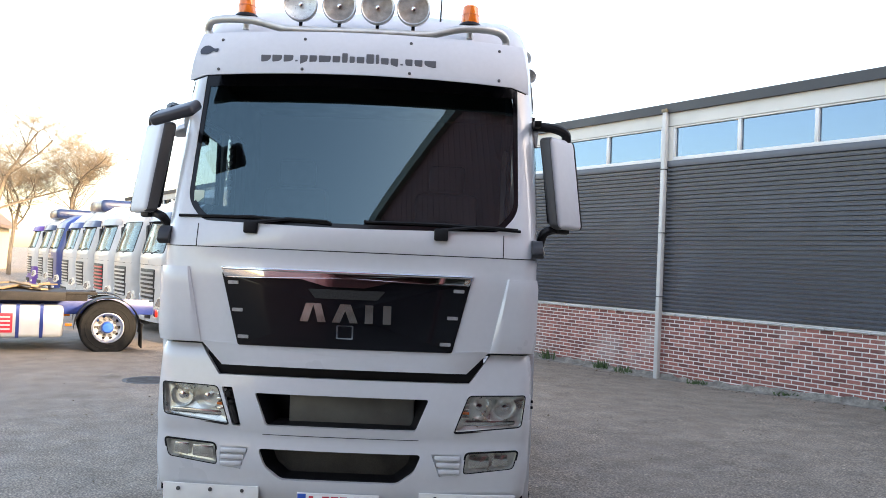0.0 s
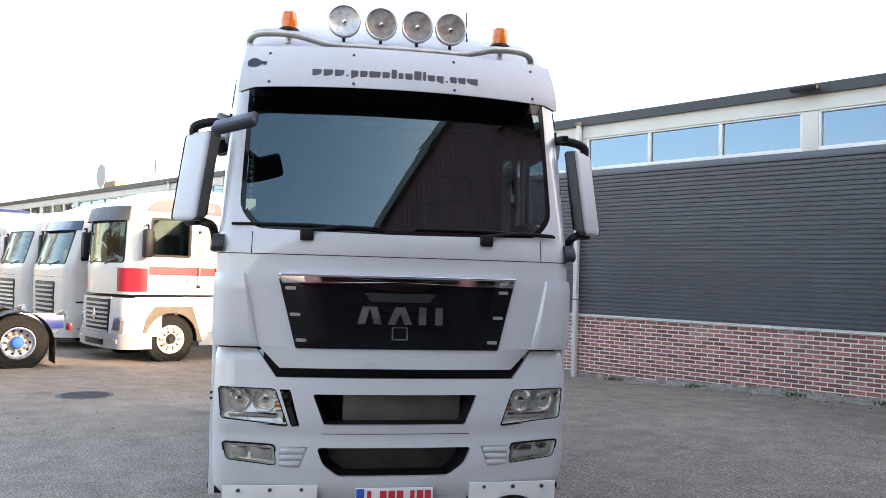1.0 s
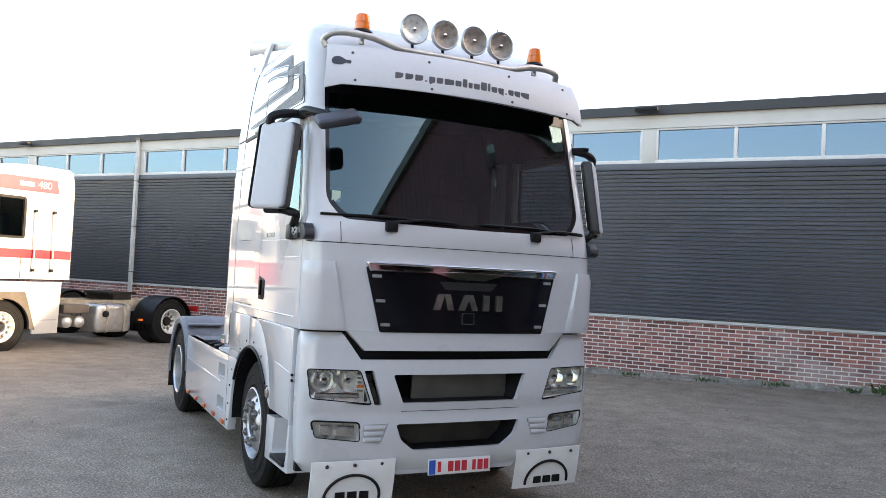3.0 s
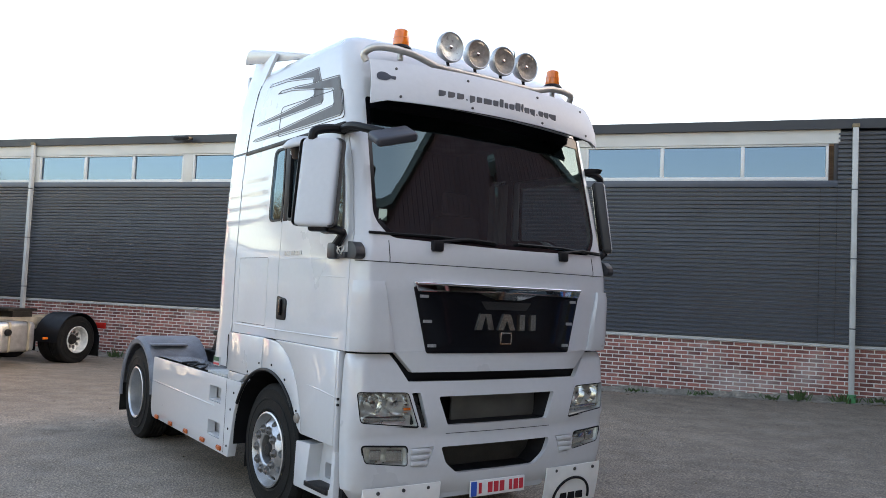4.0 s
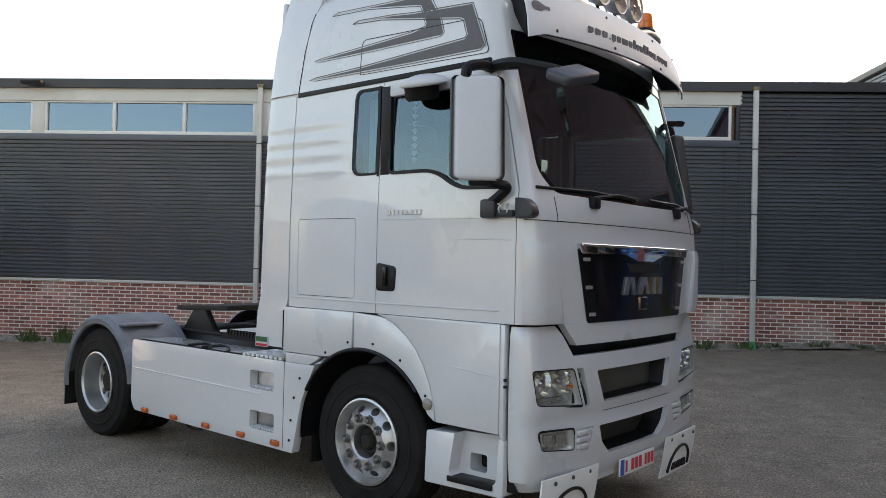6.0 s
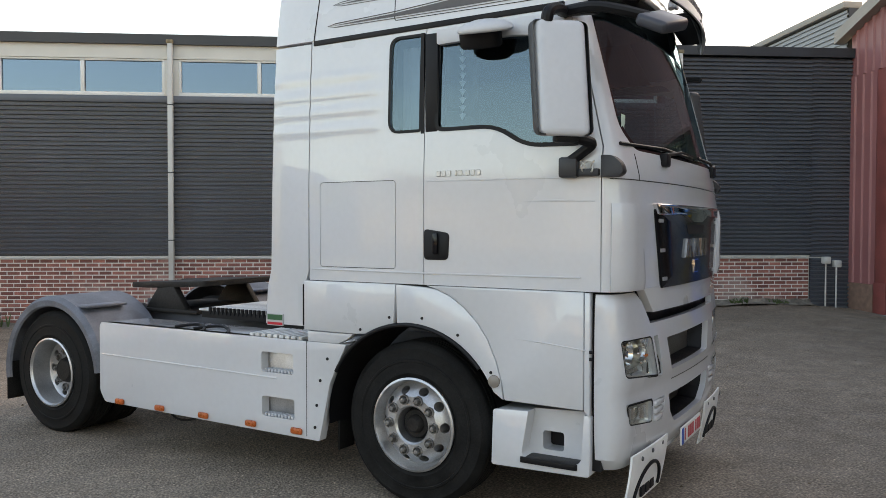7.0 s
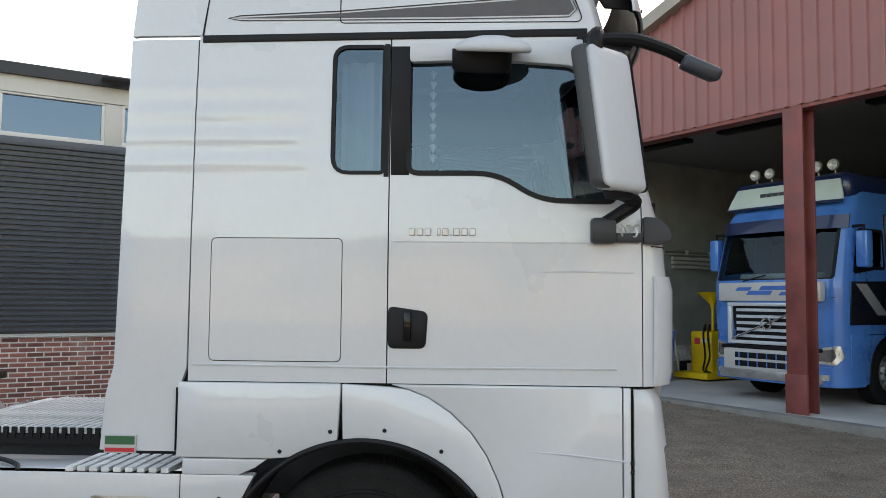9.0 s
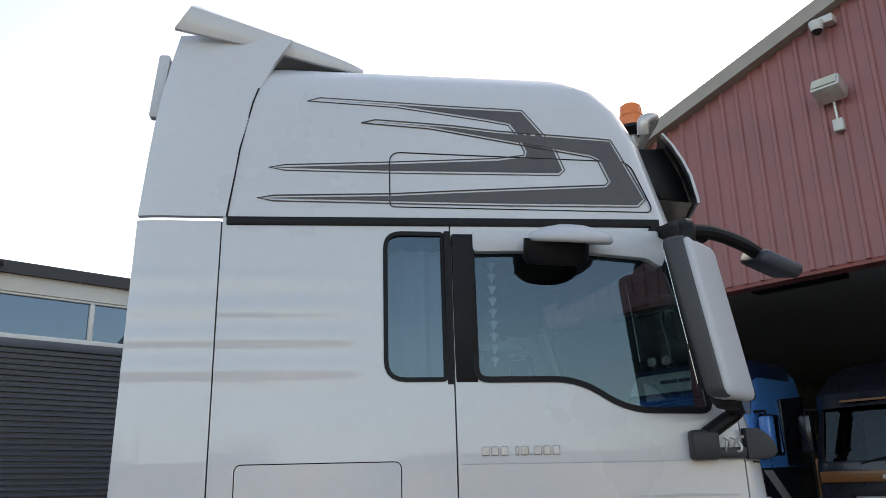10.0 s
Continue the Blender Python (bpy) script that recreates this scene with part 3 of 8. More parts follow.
def cab_solid():
    return hollow([pressed(plan(hw, yf, 2.22, z)) for z, hw, yf in cab_rows], [plan(hw, yf, 2.22, z - (0.03 if z > 3.5 else 0), 0.035) for z, hw, yf in cab_rows])


SCREEN_PTS = rounded([(-0.98, 2.19), (0.0, 2.165), (0.98, 2.19), (1.095, 2.32), (1.075, 3.22), (-1.075, 3.22), (-1.095, 2.32)], [0.06, 0.5, 0.06, 0.08, 0.03, 0.03, 0.08])
DOORWIN = rounded([(1.235, 2.92), (1.235, 2.345), (0.83, 2.345), (0.64, 2.222), (0.30, 2.215), (0.33, 2.5), (0.42, 2.84), (0.50, 2.92)], [0.04, 0.05, 0.12, 0.1, 0.04, 0.2, 0.06, 0.05])
QUARTER = rounded([(1.585, 2.945), (1.585, 2.345), (1.345, 2.345), (1.345, 2.945)], [0.07, 0.08, 0.02, 0.02])
DOOR = [(1.318, 2.985), (1.318, 1.36), (0.185, 1.36), (0.185, 2.2), (0.30, 2.7), (0.40, 2.985)]
LOCKER = rounded([(2.13, 2.05), (2.13, 1.49), (1.525, 1.49), (1.525, 2.05)], 0.03)


def grow(pts, d):
    """The outline moved outward by d."""
    c = Vector((sum(p[0] for p in pts) / len(pts), sum(p[1] for p in pts) / len(pts)))
    area = sum(pts[i - 1][0] * pts[i][1] - pts[i][0] * pts[i - 1][1] for i in range(len(pts)))
    out = []
    for i, p in enumerate(pts):
        a, b = Vector(pts[i - 1]), Vector(pts[(i + 1) % len(pts)])
        t = (b - a).normalized() if (b - a).length > 1e-9 else Vector((1, 0))
        nrm = Vector((t.y, -t.x)) * (1 if area > 0 else -1)
        out.append((p[0] + nrm.x * d, p[1] + nrm.y * d))
    return out


cut = bmesh.new()
prism(SCREEN_PTS, "y", -0.6, 0.9, bm=cut)
for sx in (-1, 1):
    a, b = (-1.5, -0.9) if sx < 0 else (0.9, 1.5)
    prism(grow(DOOR, 0.004), "x", a, b, bm=cut)
    prism(QUARTER, "x", a, b, bm=cut)
    prism(LOCKER, "x", a, b, bm=cut)
box(-1.0, 1.0, -0.5, 0.12, 2.016, 2.022, bm=cut)
for sx in (-1, 1):
    for line in ([(1.0 + 0.02 * i, 2.019) for i in range(12)], [(1.0, 2.019 + 0.015 * i) for i in range(11)]):
        part("panel_seam", tube([(sx * x, cab_y(x, z) - 0.0005, z) for x, z in line], 0.003, 5), BLACK, truck)
cab = part("cab_shell", carved(cab_solid(), cut), WHITE, truck, "glossy white cab shell", 28)
for sx in (-1, 1):
    a, b = (-1.5, -0.9) if sx < 0 else (0.9, 1.5)
    leaf = carved(cab_solid(), prism(grow(DOOR, -0.003), "x", a, b), "INTERSECT")
    leaf = carved(leaf, prism(DOORWIN, "x", a, b))
    door = part("door", leaf, WHITE, truck, "", 28)
    lid = carved(cab_solid(), prism(grow(LOCKER, -0.004), "x", a, b), "INTERSECT")
    part("locker_door", lid, WHITE, truck, "", 28)
    x = sx * 1.234
    part("door_handle", prism(rounded([(1.315, 1.745), (1.315, 1.555), (1.145, 1.555), (1.135, 1.72)], 0.03), "x", x - sx * 0.01, x + sx * 0.012, 0.006), BLACK, door, "black recessed door handle")
    part("handle_grip", box(x + sx * 0.01, x + sx * 0.03, 1.21, 1.245, 1.59, 1.72, 0.008), GLOSSBLACK, door)

# panes follow the shell, a little inside it
def skin_front(pts, off, n=14):
    """A patch of the nose's surface inside an outline of (x, z)."""
    cx, cz = sum(p[0] for p in pts) / len(pts), sum(p[1] for p in pts) / len(pts)
    rows = []
    for k in range(n + 1):
        f = k / n if k else 0.02
        rows.append([(cx + (x - cx) * f, cab_y(cx + (x - cx) * f, cz + (z - cz) * f) + off, cz + (z - cz) * f) for x, z in pts])
    bm = sheet(rows, closed=True)
    bm.faces.new(list(bm.verts)[:len(pts)])
    return bm


def skin_side(pts, sx, off, n=6):
    """A patch of the cab's side inside an outline of (y, z)."""
    cy, cz = sum(p[0] for p in pts) / len(pts), sum(p[1] for p in pts) / len(pts)
    rows = []
    for k in range(n + 1):
        f = k / n if k else 0.02
        rows.append([(sx * (cab_hw(cz + (z - cz) * f) - off), cy + (y - cy) * f, cz + (z - cz) * f) for y, z in pts])
    bm = sheet(rows, closed=True)
    bm.verts.ensure_lookup_table()
    bm.faces.new(list(bm.verts)[:len(pts)])
    return bm


def ring_side(outer, inner, sx, off):
    rows = [[(sx * (cab_hw(z) + off), y, z) for y, z in o] for o in (outer, inner)]
    return sheet(rows, closed=True)


def dense(pts, step=0.03):
    out = []
    for i, p in enumerate(pts):
        q = pts[(i + 1) % len(pts)]
        k = max(1, int(math.dist(p, q) / step))
        out += [(p[0] + (q[0] - p[0]) * j / k, p[1] + (q[1] - p[1]) * j / k) for j in range(k)]
    return out


SCREEN_D = dense(SCREEN_PTS)
screen = part("windscreen", skin_front(grow(SCREEN_D, 0.004), 0.012), SCREEN, truck, "large tinted windscreen", 60)
screen.visible_shadow = False
inner = [(x * 0.972, min(3.13, 2.70 + (z - 2.70) * 0.945)) for x, z in SCREEN_D]
part("screen_border", sheet([[(x, cab_y(x, z) + 0.005, z) for x, z in o] for o in (grow(SCREEN_D, 0.002), inner)], closed=True), GLOSSBLACK, screen, "black border round the windscreen", 60)
for sx in (-1, 1):
    DW, QW = dense(DOORWIN), dense(QUARTER)
    p = part("door_window", skin_side(DW, sx, 0.014), SIDEGLASS, truck, "", 60)
    p.visible_shadow = False
    part("window_seal", ring_side(grow(DW, 0.010), grow(DW, -0.014), sx, 0.004), BLACK, p)
    p = part("quarter_window", skin_side(QW, sx, 0.008), SIDEGLASS, truck, "", 60)
    p.visible_shadow = False
    part("window_seal", ring_side(grow(QW, 0.005), grow(QW, -0.013), sx, 0.003), BLACK, p)
    pil = prism([(1.345, 2.945), (1.345, 2.33), (1.322, 2.33), (1.322, 2.945)], "x", sx * 1.2, sx * 1.232)
    part("pillar_cover", pil, BLACK, truck)
    pil = prism([(1.314, 2.935), (1.314, 2.335), (1.225, 2.335), (1.225, 2.935)], "x", sx * 1.2, sx * 1.231, 0.004)
    part("pillar_cover", pil, BLACK, truck)
    part("wind_deflector", prism(rounded([(1.23, 2.95), (1.23, 2.86), (1.06, 2.865), (0.74, 2.86), (0.5, 2.84), (0.44, 2.80), (0.40, 2.9), (0.44, 2.96)], 0.02), "x", sx * 1.195, sx * 1.236, 0.008), WHITE2, truck, "white weather shield over the door window")

# cab back, floor and inside
part("back_wall", box(-1.128, 1.128, 2.17, 2.215, 1.35, 3.5, 0.01), INTERIOR, truck)
part("cab_floor", box(-1.18, 1.18, 0.25, 2.2, 1.36, 1.42, 0.01), INTERIOR, truck)
part("roof_lining", box(-1.115, 1.115, 0.62, 2.175, 3.265, 3.34, 0.02), INTERIOR, truck)
part("dashboard", prism(rounded([(0.16, 1.9), (0.16, 2.2), (0.42, 2.22), (0.62, 2.12), (0.68, 1.85)], 0.05), "x", -1.12, 1.12, 0.02), INTERIOR, truck)
for x in (-0.62, 0.62):
    seat = part("driver_seat" if x > 0 else "passenger_seat", box(x - 0.27, x + 0.27, 0.95, 1.45, 1.75, 1.92, 0.06), SEATCLOTH, truck)
    part("backrest", box(x - 0.26, x + 0.26, 1.40, 1.55, 1.88, 2.55, 0.06, m=None), SEATCLOTH, seat)
    part("headrest", box(x - 0.15, x + 0.15, 1.44, 1.54, 2.56, 2.78, 0.04), SEATCLOTH, seat)
wheel_m = Matrix.Translation((0.62, 0.68, 2.17)) @ Euler((radians(-62), 0, 0)).to_matrix().to_4x4()
sw = bmesh.new()
tube([(0.23 * math.cos(a), 0, 0.23 * math.sin(a)) for a in [2 * math.pi * i / 40 for i in range(41)]], 0.017, 8, sw)
lathe([(-0.02, 0.001), (-0.02, 0.09), (0.03, 0.10), (0.03, 0.001)], "y", 20, sw)
for a in (0.2, math.pi - 0.2, -math.pi / 2):
    tube([(0.05 * math.cos(a), 0, 0.05 * math.sin(a)), (0.22 * math.cos(a), 0, 0.22 * math.sin(a))], 0.018, 6, sw)
bmesh.ops.transform(sw, verts=sw.verts[:], matrix=wheel_m)
part("steering_wheel", sw, BLACK, truck)
part("bunk", box(-1.1, 1.1, 1.68, 2.15, 1.85, 2.05, 0.05), SEATCLOTH, truck)
for sx in (-1, 1):
    cur = sheet([[(sx * (1.085 - 0.015 * math.sin(i * 1.7)), 1.28 + 0.022 * i, z) for i in range(14)] for z in (2.25, 2.9)])
    part("curtain", cur, CURTAIN, truck, "grey cab curtain drawn to the back")
for sx in (-1, 1):
    lin = prism([(0.42, 1.42), (2.17, 1.42), (2.17, 3.28), (0.78, 3.28), (0.42, 2.6)], "x", sx * 1.105, sx * 1.125)
    holes = prism(DOORWIN, "x", sx * 0.9, sx * 1.4)
    prism(QUARTER, "x", sx * 0.9, sx * 1.4, bm=holes)
    part("side_lining", carved(lin, holes), INTERIOR, truck, "dark inner trim of the cab side")
for lo, hi, x_in in ((2.95, 3.22, 0.98), (3.20, 3.52, -1)):
    lrows = []
    for k in range(7):
        z = lo + (hi - lo) * k / 6
        hw, yf = lerp_table(CAB, z)
        lrows.append(plan(hw, yf, 2.17, z, 0.05))
    pick = [i for i, p in enumerate(lrows[0]) if x_in < 0 or abs(p[0]) > x_in]
    runs = [pick] if x_in < 0 else [[i for i in pick if lrows[0][i][0] < 0], [i for i in pick if lrows[0][i][0] > 0]]
    for run in runs:
        part("header_lining", sheet([[r[i] for i in run] for r in lrows]), INTERIOR, truck, "dark lining round the windscreen top")
trim = bmesh.new()
for i in range(9):
    lathe([(0, 0.001), (-0.01, 0.02), (-0.045, 0.001)], "z", 8, trim, Matrix.Translation((-1.09, 1.13, 2.86 - 0.05 * i)))
part("tassel_trim", trim, WHITE2, truck, "string of pale tassels inside the door window")
part("screen_sticker", box(-1.055, -0.99, cab_y(-1.02, 2.35) + 0.004, cab_y(-1.02, 2.35) + 0.006, 2.31, 2.39), mat("sticker_green", (0.55, 0.7, 0.6), 0.5), truck, "small pale green sticker on the windscreen")

# sun visor across the top of the windscreen
VIS = [(3.158, 0.003), (3.185, 0.005), (3.26, 0.020), (3.34, 0.044), (3.42, 0.080), (3.475, 0.118)]
def vis_point(f, z, y):
    """f runs from -1 to 1 across the visor."""
    w = 1.135 - 0.03 * max(0.0, (z - 3.2) / 0.2)
    drop = 0.03 * max(0.0, abs(f) - 0.9) / 0.1 if z < 3.19 else 0.0
    return (w * f, y + 0.165 * f * f + 0.02 * f ** 8, z - drop + 0.012 * (1 - f * f) * (z < 3.17))
fs = [-1 + 2 * i / 60 for i in range(61)]
vrow_o = [[vis_point(f, z, y) for f in fs] for z, y in VIS]
vrow_i = [[(x * 0.998, y + 0.012, z) for x, y, z in r] for r in vrow_o]
visor = part("sun_visor", hollow(vrow_o, vrow_i), WHITE2, truck, "white sun visor with dark lettering", 40)
def vis_y(x, z):
    f = x / (1.135 - 0.03 * max(0.0, (z - 3.2) / 0.2))
    return lerp_table(VIS, z)[0] + 0.165 * f * f + 0.02 * f ** 8
for sx in (-1, 1):
    part("visor_end", prism([(0.175, 3.18), (0.18, 3.21), (0.20, 3.29), (0.235, 3.37), (0.27, 3.44), (0.44, 3.43), (0.36, 3.27), (0.31, 3.19)], "x", sx * 0.985, sx * 1.005, 0.004), BLACK, visor, "black inner stay of the visor")
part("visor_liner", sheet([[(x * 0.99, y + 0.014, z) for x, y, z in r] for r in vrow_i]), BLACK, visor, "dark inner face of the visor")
for x in (-0.75, 0.0, 0.75):
    part("visor_stay", box(x - 0.012, x + 0.012, vis_y(x, 3.36) + 0.02, 0.42, 3.355, 3.375), BLACK, visor)
BOLT = mat("dull_bolt", (0.11, 0.11, 0.115), 0.35, 0.8, var=0.3, scale=60)
for x in (-0.93, -0.36, 0.34, 0.93):
    for z in (3.197, 3.412):
        part("visor_bolt", lathe([(0, 0.011), (-0.006, 0.010), (-0.009, 0.001)], "y", 10, m=Matrix.Translation((x, vis_y(x, z), z))), BOLT, visor)
# lettering as plain blocks, one a letter
LETTERS = [(0.028, 0.0), (0.028, 0.0), (0.028, 0.0), (0.009, -2), (0.022, -1), (0.022, 0), (0.034, 0), (0.022, 0), (0.016, 1), (0.015, 0), (0.022, 0), (0.022, 1), (0.009, 1), (0.022, 0), (0.022, -1), (0.009, -2), (0.021, 0), (0.023, 0), (0.034, 0)]
LETTERINK = mat("faded_lettering", (0.10, 0.105, 0.12), 0.5, var=0.1)
x, kx = -0.64, 1.15 / (sum(w for w, _ in LETTERS) * 1.0 + 0.0055 * (len(LETTERS) - 1))
for w, k in LETTERS:
    w *= kx
    z0 = 3.247 - (0.022 if k == -1 else 0.0)
    z1 = 3.247 + {0: 0.046, 1: 0.066, -1: 0.046, -2: 0.014}[k]
    yy = vis_y(x + w / 2, 3.26)
    part("letter_block", box(x, x + w, yy - 0.0035, yy + 0.006, z0, z1, 0.004, 1), LETTERINK, visor)
    x += w + 0.0055 * kx
blob = rounded([(-1.085, 3.345), (-1.08, 3.31), (-1.02, 3.305), (-0.985, 3.33), (-0.955, 3.315), (-0.945, 3.35), (-0.98, 3.345), (-1.02, 3.375), (-1.06, 3.372)], 0.02)
part("badge", sheet([[(x, vis_y(x, z) - 0.004, z) for x, z in o] for o in (dense(blob), [(-1.02, 3.34)] * len(dense(blob)))], closed=True), DARKINK, visor)

# front flap under the screen: black grille panel, chrome bar, plain metal blocks
def nose_slab(pts, y0, y1):
    """A plate that follows the nose, from an outline of (x, z); y0 outermost."""
    pts = dense(pts, 0.05)
    cx, cz = sum(p[0] for p in pts) / len(pts), sum(p[1] for p in pts) / len(pts)
    bm = bmesh.new()
    rings = []
    for off, g in ((y1, 1.0), (y0 + 0.006, 1.0), (y0, 0.985), (y0, 0.66), (y0, 0.33), (y0, 0.01)):
        rings.append([bm.verts.new((cx + (x - cx) * g, cab_y(cx + (x - cx) * g, max(1.40, cz + (z - cz) * g)) + off, cz + (z - cz) * g)) for x, z in pts])
    for a, b in zip(rings, rings[1:]):
        for i in range(len(pts)):
            j = (i + 1) % len(pts)
            bm.faces.new((a[i], a[j], b[j], b[i]))
    bm.faces.new(rings[-1])
    bm.faces.new(rings[0])
    return bm


flap_pts = [(-0.935, 1.41), (0.935, 1.41), (0.79, 1.262), (-0.79, 1.262)]
part("front_flap", nose_slab(flap_pts, -0.004, 0.05), WHITE, truck)
grille = part("grille_panel", nose_slab(rounded([(-0.815, 1.86), (0.80, 1.86), (0.69, 1.395), (-0.69, 1.395)], 0.015), -0.014, 0.01), GLOSSBLACK, truck, "glossy black grille panel", 30)
part("chrome_bar", nose_slab(rounded([(-0.82, 1.895), (0.81, 1.895), (0.785, 1.828), (0.30, 1.835), (0.12, 1.79), (-0.12, 1.79), (-0.30, 1.835), (-0.79, 1.828)], 0.012), -0.03, 0.0), CHROME, grille, "chrome bar with a dip in the middle", 30)
EMBLEM = mat("emblem_metal", (0.45, 0.42, 0.39), 0.18, 0.9, var=0.35, scale=9)
part("chrome_lip", tube([(x, cab_y(x, 1.885) - 0.03, 1.885) for x in [-0.80 + 0.08 * i for i in range(21)]], 0.009, 10), CHROME, grille)
for x0, leans in ((-0.29, (0.035, -0.035)), (-0.085, (0.05, -0.05)), (0.125, (0.0, 0.0))):
    for i, lean in enumerate(leans):
        xb = x0 + 0.115 * i
        part("emblem_bar", nose_slab([(xb, 1.565), (xb + 0.052, 1.565), (xb + 0.052 + lean, 1.685), (xb + lean, 1.685)], -0.028, -0.012), EMBLEM, grille)
part("emblem_plate", nose_slab(rect(-0.055, 0.055, 1.46, 1.55, 0.008), -0.022, -0.012), CHROME, grille)
part("emblem_inset", nose_slab(rect(-0.045, 0.045, 1.468, 1.542, 0.006), -0.024, -0.02), GLOSSBLACK, grille)
part("air_slot", nose_slab(rounded([(-0.25, 1.775), (0.25, 1.775), (0.2, 1.715), (-0.2, 1.715)], 0.01), -0.017, -0.01), mat("dark_mesh", (0.03, 0.03, 0.03), 0.6, 0.5, var=0.6, scale=120), grille)
CHIP = mat("marker_grey", (0.34, 0.34, 0.35), 0.35, 0.3, var=0.2, scale=40)
for x, z in ((-0.735, 1.795), (0.72, 1.795), (-0.70, 1.62), (0.685, 1.62), (-0.655, 1.45), (0.645, 1.45)):
    part("marker_chip", nose_slab(rect(x - 0.035, x + 0.035, z - 0.011, z + 0.011, 0.006), -0.02, -0.012), CHIP, grille)
part("radiator_gap", box(-0.9, 0.9, 0.09, 0.11, 1.10, 1.42), BLACK, truck)

# corner deflectors
def corner_slab(sx):
    rows_o, rows_i = [], []
    for k in range(9):
        z = 1.405 + (1.885 - 1.405) * k / 8
        x_in = 0.935 + (1.035 - 0.935) * k / 8
        hw, yf = lerp_table(CAB, z)
        ro, ri = [], []
        for off, out in ((0.028, ro), (0.002, ri)):
            g = 0.6 if k in (0, 8) and out is ro else 1.0
            for i in range(5):
                xx = x_in + (hw - CORNER_R - x_in) * i / 5
                out.append((sx * xx, cab_y(xx, z) - off * g * (0.4 if i == 0 else 1), z))
            for i in range(8):
                a = math.pi / 2 * (i / 7) * 0.68
                out.append((sx * (hw - CORNER_R + (CORNER_R + off * g) * math.sin(a)), yf + BOW + 0.16 * (1 - math.cos(a)) - off * g * math.cos(a), z))
        rows_o.append(ro)
        rows_i.append(ri)
    return hollow(rows_o, rows_i)


for sx in (-1, 1):
    part("corner_deflector", corner_slab(sx), WHITE, truck, "", 40)

# bumper with its lamps
BUMP = [(0.40, 1.15, 0.03), (0.47, 1.205, 0.0), (0.62, 1.222, -0.02), (0.85, 1.228, -0.03), (1.1, 1.228, -0.02), (1.33, 1.222, 0.005), (1.385, 1.21, 0.03)]
bz = [0.40, 0.43, 0.47, 0.53, 0.6, 0.7, 0.8, 0.84, 0.9, 1.0, 1.1, 1.2, 1.28, 1.33, 1.365, 1.385]
def bump_rows(off):
    out = []
    for z in bz:
        hw, yf = lerp_table(BUMP, z)
        yf += 0.018 * (0.76 < z < 0.86)
        out.append(plan(hw, yf, 0.222, z, off, bow=0.07, rc=0.15, ry=0.10, nside=3))
    return out
def bump_y(x, z):
    hw, yf = lerp_table(BUMP, z)
    xe = hw - 0.15
    if abs(x) <= xe:
        return yf + 0.07 * (x / xe) ** 2
    t = min(1.0, (abs(x) - xe) / 0.15)
    return yf + 0.07 + 0.10 * (1 - math.sqrt(max(0, 1 - t * t)))
HEADLAMP = [(-1.19, 1.135), (-0.81, 1.125), (-0.72, 0.88), (-1.165, 0.925)]
FOG = [(-1.15, 0.775), (-0.805, 0.755), (-0.79, 0.615), (-1.12, 0.655)]
UPPER = rounded([(-0.565, 1.09), (0.555, 1.09), (0.475, 0.885), (-0.485, 0.885)], 0.02)
LOWER = rounded([(-0.53, 0.735), (0.52, 0.735), (0.475, 0.62), (0.37, 0.54), (-0.38, 0.54), (-0.485, 0.62)], 0.03)
def mirror_x(pts):
    return [(-x, z) for x, z in pts][::-1]
bcut = prism([(-0.97, 1.5), (0.97, 1.5), (0.945, 1.385), (0.81, 1.197), (-0.81, 1.197), (-0.945, 1.385)], "y", -0.5, 0.5)
for pts in (UPPER, LOWER):
    prism(pts, "y", -0.5, 0.5, bm=bcut)
for pts in (HEADLAMP, FOG):
    for q in (pts, mirror_x(pts)):
        prism(rounded(q, 0.03), "y", -0.5, 0.5, bm=bcut)
prism(rounded([(-0.785, 1.12), (-0.715, 1.12), (-0.645, 0.875), (-0.70, 0.875)], 0.012), "y", -0.5, 0.5, bm=bcut)
for sx in (-1, 1):
    q = [(0.585, 0.742), (0.775, 0.742), (0.775, 0.615), (0.64, 0.60)]
    prism(q if sx > 0 else mirror_x(q), "y", -0.5, bump_y(0.68, 0.68) + 0.016, bm=bcut)
bumper = part("bumper", carved(hollow(bump_rows(0), bump_rows(0.04)), bcut), WHITE, truck, "white bumper with two dark air intakes", 30)
for sx in (-1, 1):
    for k in range(3):
        z = 0.702 - 0.042 * k
        x0, x1 = 0.605 + 0.014 * k, 0.772
        rib = box(min(sx * x0, sx * x1), max(sx * x0, sx * x1), bump_y(0.68, 0.68) - 0.006, bump_y(0.68, 0.68) + 0.03, z, z + 0.030, 0.007)
        part("louvre", rib, WHITE, bumper)
part("bumper_seam", tube([(x, bump_y(x, 0.83) - 0.0005, 0.83) for x in [-0.5 + i * 0.05 for i in range(21)]], 0.0025, 6), BLACK, bumper)
part("intake_lining", box(-1.1, 1.1, 0.30, 0.34, 0.45, 1.30), BLACK, bumper)
part("radiator", box(-0.36, 0.46, 0.12, 0.15, 0.86, 1.10, 0.01), mat("cooler_fins", (0.135, 0.13, 0.115), 0.5, 0.4, var=0.25, scale=4, bump=0.002, bscale=160), bumper, "dull metal cooler behind the upper intake")
part("radiator", box(-0.5, 0.5, 0.16, 0.19, 0.53, 0.73, 0.01), MESHGREY, bumper)
